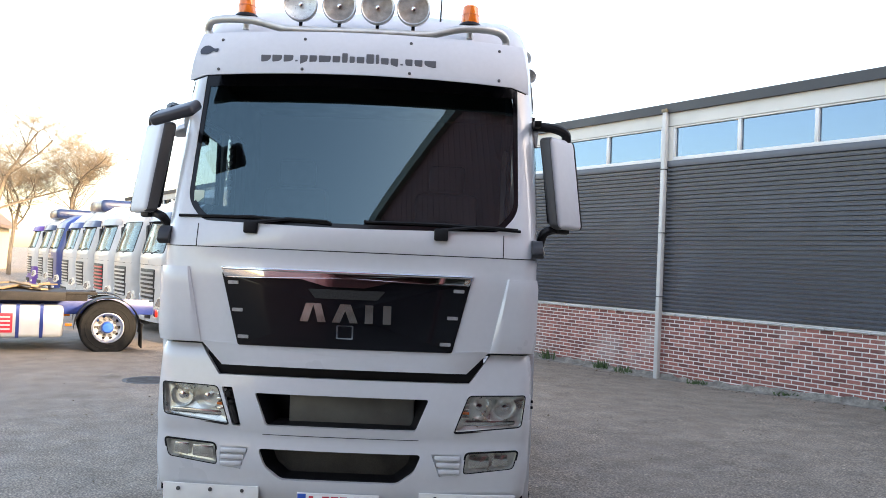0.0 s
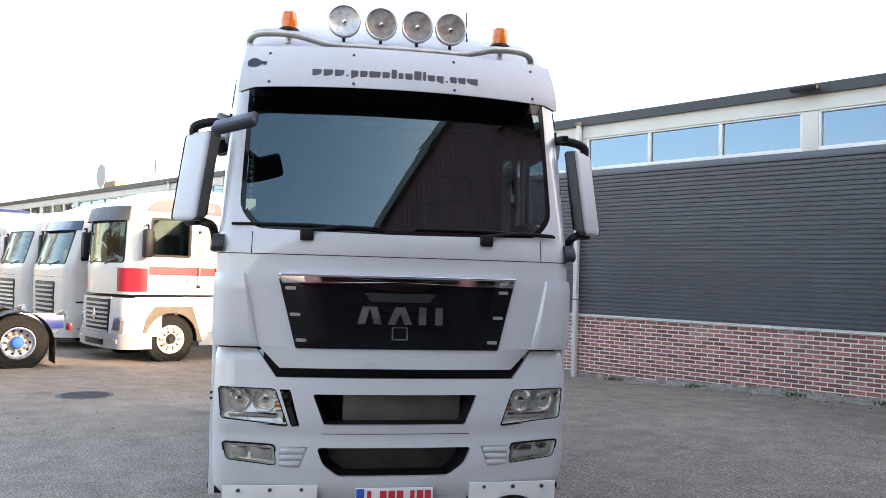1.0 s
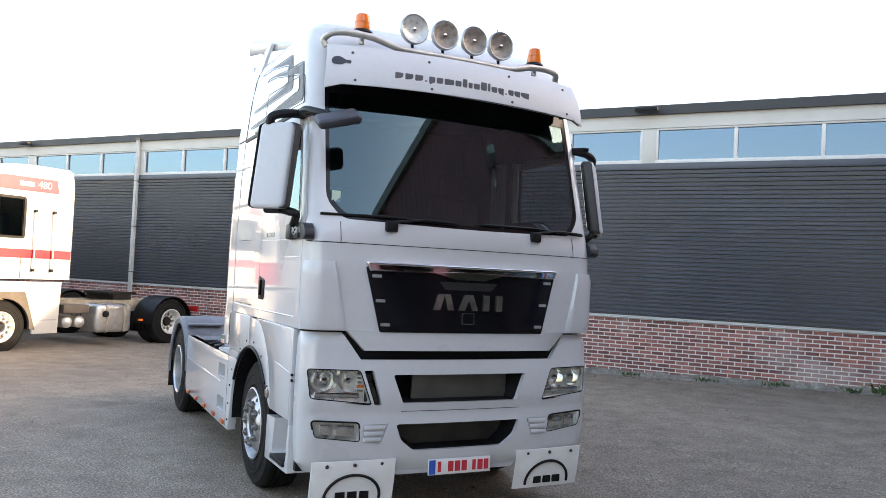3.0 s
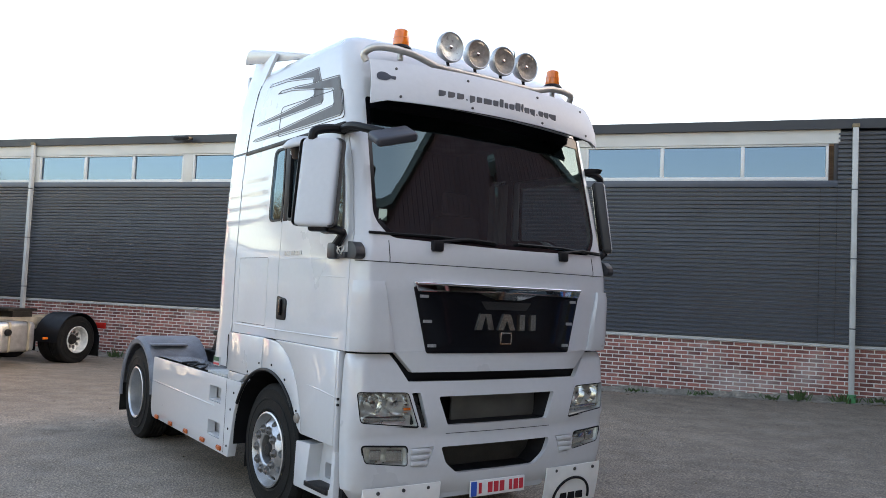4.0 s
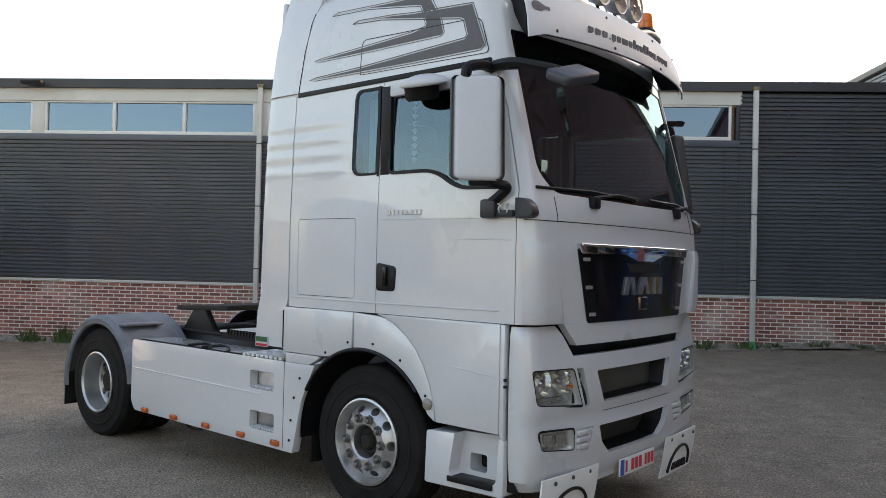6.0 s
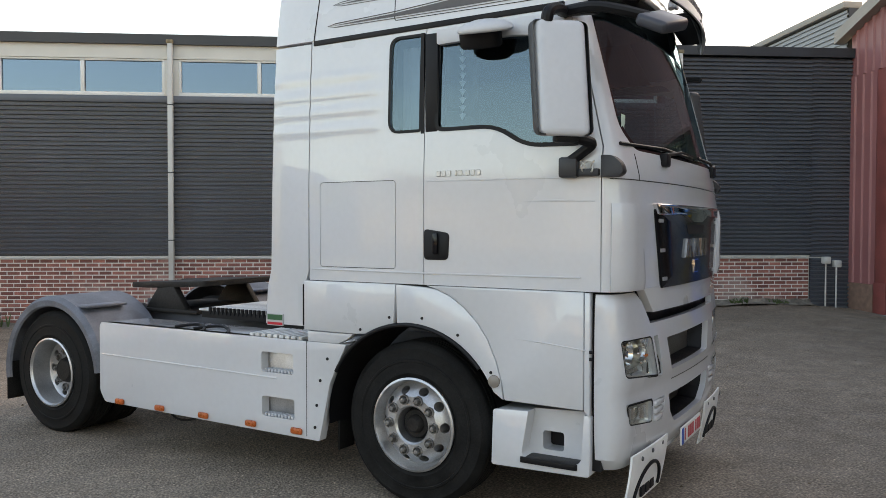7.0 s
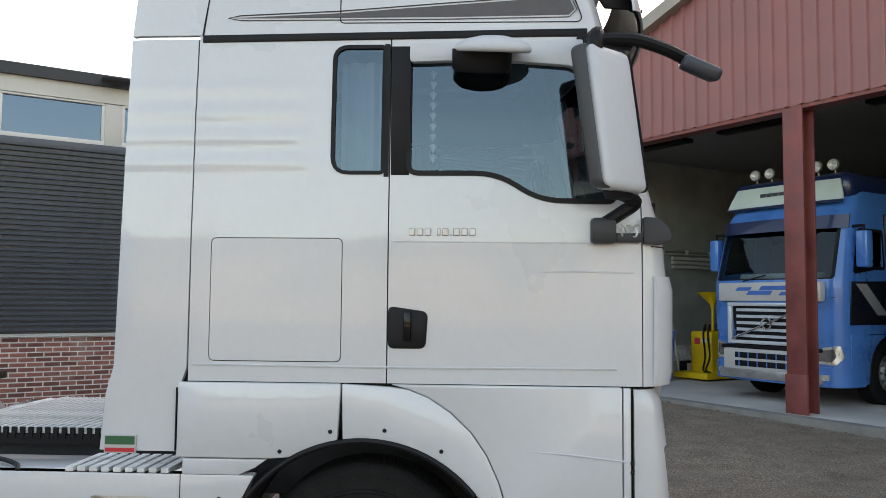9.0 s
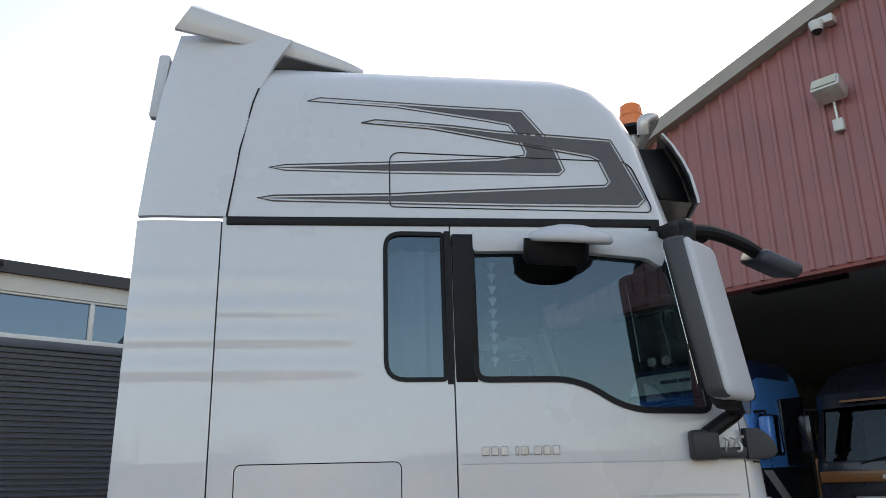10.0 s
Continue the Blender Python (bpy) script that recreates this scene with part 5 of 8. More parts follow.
    part("gap_cover", box(min(sx * 1.0, sx * 1.2), max(sx * 1.0, sx * 1.2), 0.19, 0.24, 0.4, 1.38), BLACK, truck)
    # rear side fairing of the cab
    FAIR = [(1.085, 2.268, 2.62), (1.34, 2.266, 2.60), (1.46, 2.227, 2.568), (2.0, 2.225, 2.555), (2.98, 2.225, 2.545)]
    FAIR2 = [(3.0, 2.21, 2.545), (3.3, 2.17, 2.525), (3.55, 2.12, 2.505), (3.72, 2.06, 2.485), (3.88, 1.98, 2.46)]
    for tab, nm in ((FAIR, "side_fairing"), (FAIR2, "roof_side_fairing")):
        ro, ri = [], []
        steps = 120 if nm == "side_fairing" else 12
        for k in range(steps + 1):
            z = tab[0][0] + (tab[-1][0] - tab[0][0]) * k / steps
            ya, yb = lerp_table(tab, z)
            hw = cab_hw(max(1.4, z)) + 0.004 if z < 3.45 else cab_hw(3.45) + 0.004 - (z - 3.45) * 0.22
            hw += press(2.3, z)
            ro.append([(sx * (hw - 0.012 * max(0, (i - 5)) ** 2 / 4), ya + (yb - ya) * i / 7, z) for i in range(8)])
            ri.append([(sx * (hw - 0.03 - 0.012 * max(0, (i - 5)) ** 2 / 4), ya + (yb - ya) * i / 7, z) for i in range(8)])
        part(nm, hollow(ro, ri), WHITE, truck, "", 40)
    part("fairing_seam", box(min(sx * 1.15, sx * 1.2), max(sx * 1.15, sx * 1.2), 2.20, 2.27, 1.1, 2.98), BLACK, truck)
    part("roof_strip", prism([(2.205, 3.0), (2.205, 2.965), (0.42, 2.985), (0.42, 3.02)], "x", sx * 1.185, sx * 1.212, 0.004), BLACK, truck, "black strip below the roof")
    part("fairing_gap", box(min(sx * 1.2, sx * 1.2545), max(sx * 1.2, sx * 1.2545), 2.263, 2.267, 1.09, 1.37), BLACK, truck)
    # chassis side skirt
    part("mud_flap", box(min(sx * 0.95, sx * 1.12), max(sx * 0.95, sx * 1.12), 2.06, 2.075, 0.24, 0.55, 0.004), RUBBER, truck)
    skirt = [(4.39, 0.985), (4.39, 0.43), (4.33, 0.345), (2.13, 0.32), (2.09, 0.50), (2.04, 0.72), (1.935, 0.93), (1.905, 0.985)]
    sk = prism(rounded(skirt, [0.05, 0.03, 0.03, 0.01, 0.01, 0.01, 0.01, 0.01]), "x", sx * 1.18, sx * 1.252, 0.014, 3)
    sc_ = prism(rect(2.355, 2.645, 0.745, 0.885, 0.02), "x", sx * 1.15, sx * 1.4)
    prism(rect(2.345, 2.64, 0.435, 0.575, 0.02), "x", sx * 1.15, sx * 1.4, bm=sc_)
    side = part("side_skirt", carved(sk, sc_), WHITE, truck, "white side skirt with two step recesses", 30)
    for y, z in ((2.165, 0.41), (2.15, 0.56), (2.12, 0.73), (2.06, 0.88)):
        part("skirt_bolt", lathe([(0.0, 0.011), (0.006, 0.010), (0.009, 0.001)], "x", 10, m=Matrix.Translation((sx * 1.251, y, z)) @ Matrix.Diagonal((sx, 1, 1, 1))), BLACK, side)
    for z in (0.755, 0.445):
        for k in range(9):
            part("step_rib", box(min(sx * 1.182, sx * 1.246), max(sx * 1.182, sx * 1.246), 2.365 + 0.03 * k, 2.383 + 0.03 * k, z - 0.008, z + 0.012, 0.003, 1), WHITE2, side)
    part("arch_filler", prism([(2.232, 1.056), (2.232, 0.986), (1.975, 0.986), (1.90, 1.02), (1.85, 1.056)], "x", sx * 1.19, sx * 1.249, 0.006), WHITE, side)
    part("skirt_crease", prism([(4.36, 0.735), (2.5, 0.715), (2.5, 0.703), (4.36, 0.722)], "x", sx * 1.245, sx * 1.258, 0.003), WHITE, side)
    part("skirt_top", prism([(sx * 1.25, 1.98), (sx * 1.25, 4.38), (sx * 0.86, 4.30), (sx * 0.86, 1.98)], "z", 0.955, 0.985, 0.008), WHITE, side)
    for y in (4.14, 3.68, 3.21, 2.74, 2.32):
        part("side_marker", box(min(sx * 1.25, sx * 1.275), max(sx * 1.25, sx * 1.275), y - 0.05, y + 0.05, 0.345, 0.39, 0.014), MARKER, side)
    tp = bmesh.new()
    for k in range(9):
        box(min(sx * 0.9, sx * 1.23), max(sx * 0.9, sx * 1.23), 2.30 + 0.055 * k, 2.335 + 0.055 * k, 0.986, 1.006, bm=tp)
    part("tread_strip", tp, CHEQUER, side)

for k, (y0, y1) in enumerate(((3.05, 3.35), (3.3, 3.55))):
    part("loose_strap", tube(smooth_path([(-1.22, y1, 0.995), (-1.1, (y0 + y1) / 2, 1.01), (-1.16, y0, 1.0), (-1.24, y0 - 0.06, 0.985)]), 0.012, 6), BLACK, truck)
part("hanging_hose", tube(smooth_path([(-1.1, 3.35, 0.33), (-1.12, 3.5, 0.27), (-1.1, 3.68, 0.26), (-1.1, 3.8, 0.34)]), 0.010, 6), DARKSTEEL, truck)
for sx in (-1, 1):
    part("side_crease", tube([(sx * 1.2505, 0.26, 1.075), (sx * 1.252, 0.5, 1.10), (sx * 1.247, 0.72, 1.115)], 0.005, 6), WHITE, truck)
    part("door_crease", tube([(sx * 1.2365, 0.22, 1.90), (sx * 1.2385, 0.45, 1.905), (sx * 1.233, 0.75, 1.90)], 0.006, 6), WHITE, truck)
    part("waist_crease", tube([(sx * 1.237, 2.2, 1.475), (sx * 1.2385, 1.4, 1.47), (sx * 1.2385, 0.3, 1.475)], 0.006, 6), WHITE, truck)
    part("skirt_gap", box(min(sx * 1.2, sx * 1.2535), max(sx * 1.2, sx * 1.2535), 2.235, 2.239, 0.34, 0.985), BLACK, truck)

# roof air deflector
spo, spi = [], []
for k in range(17):
    f = k / 16
    y = 1.66 + 0.73 * f
    z = 3.85 + 0.145 * f ** 0.9
    low, back = lerp_table([(1.66, 3.815, 0.0), (1.85, 3.815, 0.01), (2.1, 3.835, 0.04), (2.39, 3.858, 0.08)], y)
    w = 0.90 + 0.27 * f ** 0.8
    side = [(w - 0.01, y + back, low), (w, y + back * 0.6, low + 0.35 * (z - low)), (w - 0.005, y + back * 0.2, low + 0.78 * (z - low)), (w - 0.035, y + 0.005, z - 0.006), (w - 0.09, y, z)]
    top = [((w - 0.16) * (1 - i / 5), y, z + 0.012 + 0.015 * i / 5) for i in range(11)]
    cross = [(-a, b, c) for a, b, c in side] + [(-a, b, c) for a, b, c in top] + side[::-1]
    spo.append(cross)
    spi.append([(a * 0.982, b, c - 0.022 if n not in (0, len(cross) - 1) else c) for n, (a, b, c) in enumerate(cross)])
for sx in (-1, 1):
    part("rear_grip", prism(rounded([(2.515, 3.47), (2.56, 3.47), (2.535, 3.76), (2.49, 3.76)], 0.012), "x", sx * 1.06, sx * 1.10, 0.006), WHITE2, truck, "white grip behind the roof fairing")
part("spoiler_base", box(-0.72, 0.72, 1.92, 2.18, 3.8, 3.93, 0.01), BLACK, truck)
part("roof_spoiler", hollow(spo, spi), WHITE, truck, "white air deflector on the cab roof", 40)
for sx in (-1, 1):
    part("fairing_seam", tube([(sx * (cab_hw(z) + 0.003), y, z) for y, z in ((2.205, 3.0), (2.17, 3.3), (2.13, 3.52), (2.11, 3.6))], 0.0035, 6), BLACK, truck)


# wheels
def tyre_mesh(w, r, rim):
    t = bmesh.new()
    prof = [(0.02, rim), (0.004, rim + 0.012), (-0.003, rim + 0.03), (-0.006, rim + 0.036), (-0.003, rim + 0.042), (-0.006, rim + 0.08), (-0.003, rim + 0.105), (-0.007, rim + 0.11), (-0.006, rim + 0.122), (0.0, rim + 0.126), (0.010, r - 0.05), (0.008, r - 0.044), (0.03, r - 0.012), (0.05, r)]
    n = 5
    body = w - 0.10
    for i in range(n):
        a = 0.05 + body * i / n
        b = 0.05 + body * (i + 1) / n
        prof += [(a + 0.004, r), (b - 0.008, r), (b - 0.007, r - 0.014), (b - 0.001, r - 0.014)]
    prof += [(w - 0.05, r), (w - 0.03, r - 0.012), (w - 0.008, r - 0.05), (w + 0.004, rim + 0.09), (w, rim + 0.03), (w - 0.02, rim)]
    return lathe(prof, "x", 72, t, close=True)


def rim_solid(front):
    """A ten-stud disc wheel; the outer face looks along -x."""
    if front:
        prof = [(0.015, 0.305), (-0.012, 0.312), (-0.018, 0.298), (0.0, 0.287), (0.05, 0.278), (0.06, 0.272), (0.035, 0.255), (-0.008, 0.207), (-0.022, 0.188), (-0.022, 0.13), (-0.010, 0.118), (0.10, 0.115), (0.13, 0.12), (0.13, 0.272), (0.25, 0.285), (0.29, 0.305)]
    else:
        prof = [(0.015, 0.305), (-0.012, 0.312), (-0.018, 0.298), (0.0, 0.283), (0.05, 0.279), (0.15, 0.272), (0.16, 0.255), (0.168, 0.20), (0.168, 0.13), (0.155, 0.12), (0.2, 0.12), (0.21, 0.24), (0.27, 0.29), (0.29, 0.305)]
    solid = lathe(prof, "x", 80, close=True)
    holes = bmesh.new()
    for k in range(10):
        a = math.radians(36 * k + 18)
        m = Matrix.Rotation(a, 4, "X") @ Matrix.Translation((0, 0, 0.231))
        lathe([(-0.2, 0.034), (0.4, 0.034)], "x", 18, holes, m @ Matrix.Diagonal((1, 1.0, 0.72, 1)))
    made = carved(solid, holes)
    k = 0.955 if front else 0.945
    bmesh.ops.scale(made, vec=(1, k, k), verts=made.verts[:])
    return made


def hub_mesh(front):
    if front:
        return lathe([(0.10, 0.116), (0.085, 0.104), (0.05, 0.098), (0.03, 0.085), (0.03, 0.06), (0.0, 0.052), (-0.012, 0.04), (-0.014, 0.001)], "x", 32)
    return lathe([(0.175, 0.118), (0.14, 0.108), (0.115, 0.10), (0.10, 0.085), (0.095, 0.001)], "x", 32)


def nut_ring(front):
    d = -0.022 if front else 0.165

    one = []
    for k in range(10):
        a = math.radians(36 * k)
        one.append(lathe([(d, 0.035), (d - 0.016, 0.034), (d - 0.016, 0.028), (d + 0.0, 0.025), (d - 0.02, 0.017), (d - 0.034, 0.014), (d - 0.036, 0.001)], "x", 8, m=Matrix.Translation((0, 0.165 * math.cos(a), 0.165 * math.sin(a)))))
    return one


TYRE = {True: mesh_of(tyre_mesh(0.315, RT, 0.288), "tyre", 40), False: mesh_of(tyre_mesh(0.30, RT, 0.286), "tyre", 40)}
RIMS = {k: mesh_of(rim_solid(k), "rim", 30) for k in (True, False)}
HUBS = {k: mesh_of(hub_mesh(k), "hub", 40) for k in (True, False)}
NUTS = {k: [mesh_of(b, "wheel_nut", 30) for b in nut_ring(k)] for k in (True, False)}
for d, mm in ((TYRE, RUBBER), (RIMS, ALLOY), (HUBS, DARKSTEEL)):
    for me in d.values():
        me.materials.append(mm)
NUTGREY = mat("dull_wheel_nut", (0.26, 0.25, 0.24), 0.45, 0.8, var=0.3, scale=40)
for lst in NUTS.values():
    for me in lst:
        me.materials.append(NUTGREY)


def wheel(parent, x, y, z, front, side, hub_mat=None, scale=1.0, rims=None, inner=True):
    """One wheel under a truck; side -1 or 1 is the face's direction along x."""
    turn = Matrix.Translation((x, y, z)) @ (Matrix.Identity(4) if side < 0 else Matrix.Rotation(math.pi, 4, "Z")) @ Matrix.Scale(scale, 4)
    w = part("wheel", TYRE[front], RUBBER, parent)
    w.matrix_local = turn
    o = part("rim", rims or RIMS[front], ALLOY, w)
    h = part("hub", HUBS[front] if hub_mat is None else hub_mat, DARKSTEEL, w)
    for me in NUTS[front]:
        part("wheel_nut", me, NUTGREY, w)
    if not front and inner:
        i = part("inner_tyre", TYRE[False], RUBBER, w)
        i.location = (0.335, 0, 0)
    return w


for sx in (-1, 1):
    wheel(truck, sx * 1.195, FA, RT - 0.012, True, sx)
    wheel(truck, sx * 1.225, RA, RT - 0.012, False, sx)

# frame, fifth wheel, mudguards
for x in (-0.42, 0.42):
    part("frame_rail", box(x - 0.04, x + 0.04, 0.6, 5.80, 0.72, 0.99, 0.008), FRAMEGREY, truck)
for y in (2.9, 3.6, 4.4, 5.9):
    part("cross_member", box(-0.4, 0.4, y - 0.06, y + 0.06, 0.76, 0.94, 0.01), FRAMEGREY, truck)
for y in (FA, RA):
    part("axle", tube([(-0.95, y, 0.5), (-0.4, y, 0.45), (0.4, y, 0.45), (0.95, y, 0.5)], 0.09, 12), FRAMEGREY, truck)
part("engine", box(-0.45, 0.45, 0.6, 2.0, 0.55, 1.3, 0.05), FRAMEGREY, truck)
part("tank", box(0.6, 1.17, 2.3, 4.2, 0.4, 0.93, 0.06), ALLOY, truck)
part("tank", box(-1.17, -0.6, 2.25, 4.2, 0.4, 0.93, 0.03), ALLOY, truck)
cat = part("catwalk", box(-0.655, 0.655, 2.6, 3.9, 1.055, 1.07), CHEQUER, truck, "ribbed alloy catwalk plate behind the cab")
bar_me = mesh_of(box(-0.65, 0.65, 0, 0.025, 1.07, 1.085), "catwalk_bar", 0)
tooth_me = mesh_of(box(-0.675, -0.657, 0, 0.022, 1.03, 1.088), "edge_tooth", 0)
bar_me.materials.append(CHEQUER)
tooth_me.materials.append(BLACK)
for k in range(26):
    part("catwalk_bar", bar_me, CHEQUER, cat).location = (0, 2.62 + 0.045 * k, 0)
    part("edge_tooth", tooth_me, BLACK, cat).location = (0, 2.62 + 0.045 * k, 0)
part("catwalk_edge", box(-0.67, -0.64, 2.55, 3.85, 1.0, 1.05), BLACK, cat)
fw = prism(rounded([(-0.45, 4.05), (0.45, 4.05), (0.48, 4.7), (0.30, 5.2), (0.10, 4.85), (-0.10, 4.85), (-0.30, 5.2), (-0.48, 4.7)], 0.06), "z", 1.21, 1.26, 0.012)
for v in fw.verts:
    v.co.z += -0.05 * (v.co.y - 4.5)
f5 = part("fifth_wheel", fw, DARKSTEEL, truck, "greasy fifth wheel coupling plate")
for sx in (-1, 1):
    part("coupling_stand", prism([(4.25, 1.0), (4.42, 1.22), (4.62, 1.22), (4.8, 1.0)], "x", sx * 0.40, sx * 0.47, 0.01), DARKSTEEL, f5)
part("coupling_base", box(-0.5, 0.5, 4.1, 5.0, 0.985, 1.02, 0.01), DARKSTEEL, f5)
for sx in (-1, 1):
    rows_o = [[(x, RA - 0.02 + r * math.cos(math.radians(a)) * 1.0, 0.50 + r * math.sin(math.radians(a))) for x, r in ((sx * 1.255, 0.585), (sx * 1.26, 0.63), (sx * 1.22, 0.665), (sx * 0.60, 0.67))] for a in [-8 + 182 * i / 26 for i in range(27)]]
    rows_i = [[(x * 0.99, RA - 0.02 + (r - 0.012) * math.cos(math.radians(a)), 0.50 + (r - 0.012) * math.sin(math.radians(a))) for x, r in ((sx * 1.25, 0.585), (sx * 1.25, 0.625), (sx * 1.21, 0.66), (sx * 0.60, 0.665))] for a in [-8 + 182 * i / 26 for i in range(27)]]
    mg = part("mudguard", hollow(rows_o, rows_i), MUDGREY, truck, "weathered dark grey rear mudguard", 40)
    part("spray_flap", box(min(sx * 0.65, sx * 1.25), max(sx * 0.65, sx * 1.25), 5.66, 5.675, 0.22, 0.55, 0.004), RUBBER, mg)
    part("guard_clip", box(min(sx * 0.8, sx * 1.2), max(sx * 0.8, sx * 1.2), 4.62, 4.78, 1.075, 1.10, 0.01), MUDGREY, mg)
part("rear_lamp_bar", box(-1.12, 1.12, 5.70, 5.77, 0.62, 0.80, 0.015), FRAMEGREY, truck)
for x in (-0.95, 0.95):
    part("tail_lamp", box(x - 0.15, x + 0.15, 5.77, 5.81, 0.64, 0.78, 0.01), REDLENS, truck)

# roof side stripes: hooked arrows, each a ribbon on the cab's side
def ribbon(poly, sx, material, off=0.003):
    d = dense(poly, 0.06)
    bm = bmesh.new()
    vs = [bm.verts.new((sx * (cab_hw(z) + off), y, z)) for y, z in d]
    f = bm.faces.new(vs)
    bmesh.ops.triangulate(bm, faces=[f])
    return part("roof_stripe", bm, material, truck, "", 0)


S1P = [(1.902, 3.553), (1.283, 3.530), (0.979, 3.524), (0.90, 3.412), (0.853, 3.34), (0.821, 3.243), (0.838, 3.228), (1.558, 3.219), (2.041, 3.220), (1.557, 3.248), (1.10, 3.279), (0.979, 3.299), (0.969, 3.327), (1.009, 3.422), (1.036, 3.464), (1.136, 3.482), (1.529, 3.537)]
S2P = [(1.674, 3.452), (1.288, 3.432), (1.092, 3.412), (0.596, 3.387), (0.477, 3.113), (0.504, 3.088), (1.064, 3.082), (1.56, 3.082), (2.08, 3.083), (1.559, 3.103), (1.109, 3.135), (0.634, 3.166), (0.611, 3.193), (0.65, 3.30), (0.683, 3.318), (1.093, 3.385), (1.386, 3.434)]
for sx in (-1, 1):
    for off, P in ((0.0022, S1P), (0.0036, S2P)):
        ribbon(P, sx, GREYDECAL, off)
        d = grow(dense(P, 0.05), 0.011)
        part("pinstripe", tube([(sx * (cab_hw(z) + off - 0.001), y, z) for y, z in d + d[:1]], 0.0026, 4), GREYDECAL, truck)
    pan = dense(rounded([(1.56, 3.305), (0.52, 3.29), (0.435, 3.054), (1.56, 3.056)], [0.05, 0.05, 0.04, 0.02]), 0.05)
    part("panel_seam", tube([(sx * (cab_hw(z) + 0.0005), y, z) for y, z in pan + pan[:1]], 0.003, 4), BLACK, truck)
    # type badge: plain blocks
    x = 1.225
    for w, hgt in ((0.028, 0.034), (0.028, 0.034), (0.028, 0.034), (0, 0), (0.014, 0.034), (0.028, 0.034), (0.006, 0.008), (0.028, 0.034), (0.028, 0.034), (0.028, 0.034)):
        if w:
            part("badge_block", box(min(sx * 1.238, sx * 1.246), max(sx * 1.238, sx * 1.246), x - w, x, 2.062, 2.062 + hgt, 0.003, 1), ALLOY, truck)
        x -= w + 0.008 if w else 0.02
    part("crease", tube([(sx * 1.2385, 1.30, 2.035), (sx * 1.2385, 0.2, 2.03)], 0.004, 6), WHITE, truck)
stk = part("dealer_sticker", box(-1.252, -1.243, 2.445, 2.59, 1.075, 1.155), mat("sticker_pale", (0.5, 0.5, 0.5), 0.5), truck, "small pale sticker with a green and a red bar")
part("sticker_bar", box(-1.2535, -1.25, 2.45, 2.585, 1.113, 1.15), mat("sticker_dark_green", (0.02, 0.12, 0.05), 0.5), stk)
part("sticker_bar", box(-1.2535, -1.25, 2.45, 2.585, 1.08, 1.098), REDPAINT, stk)


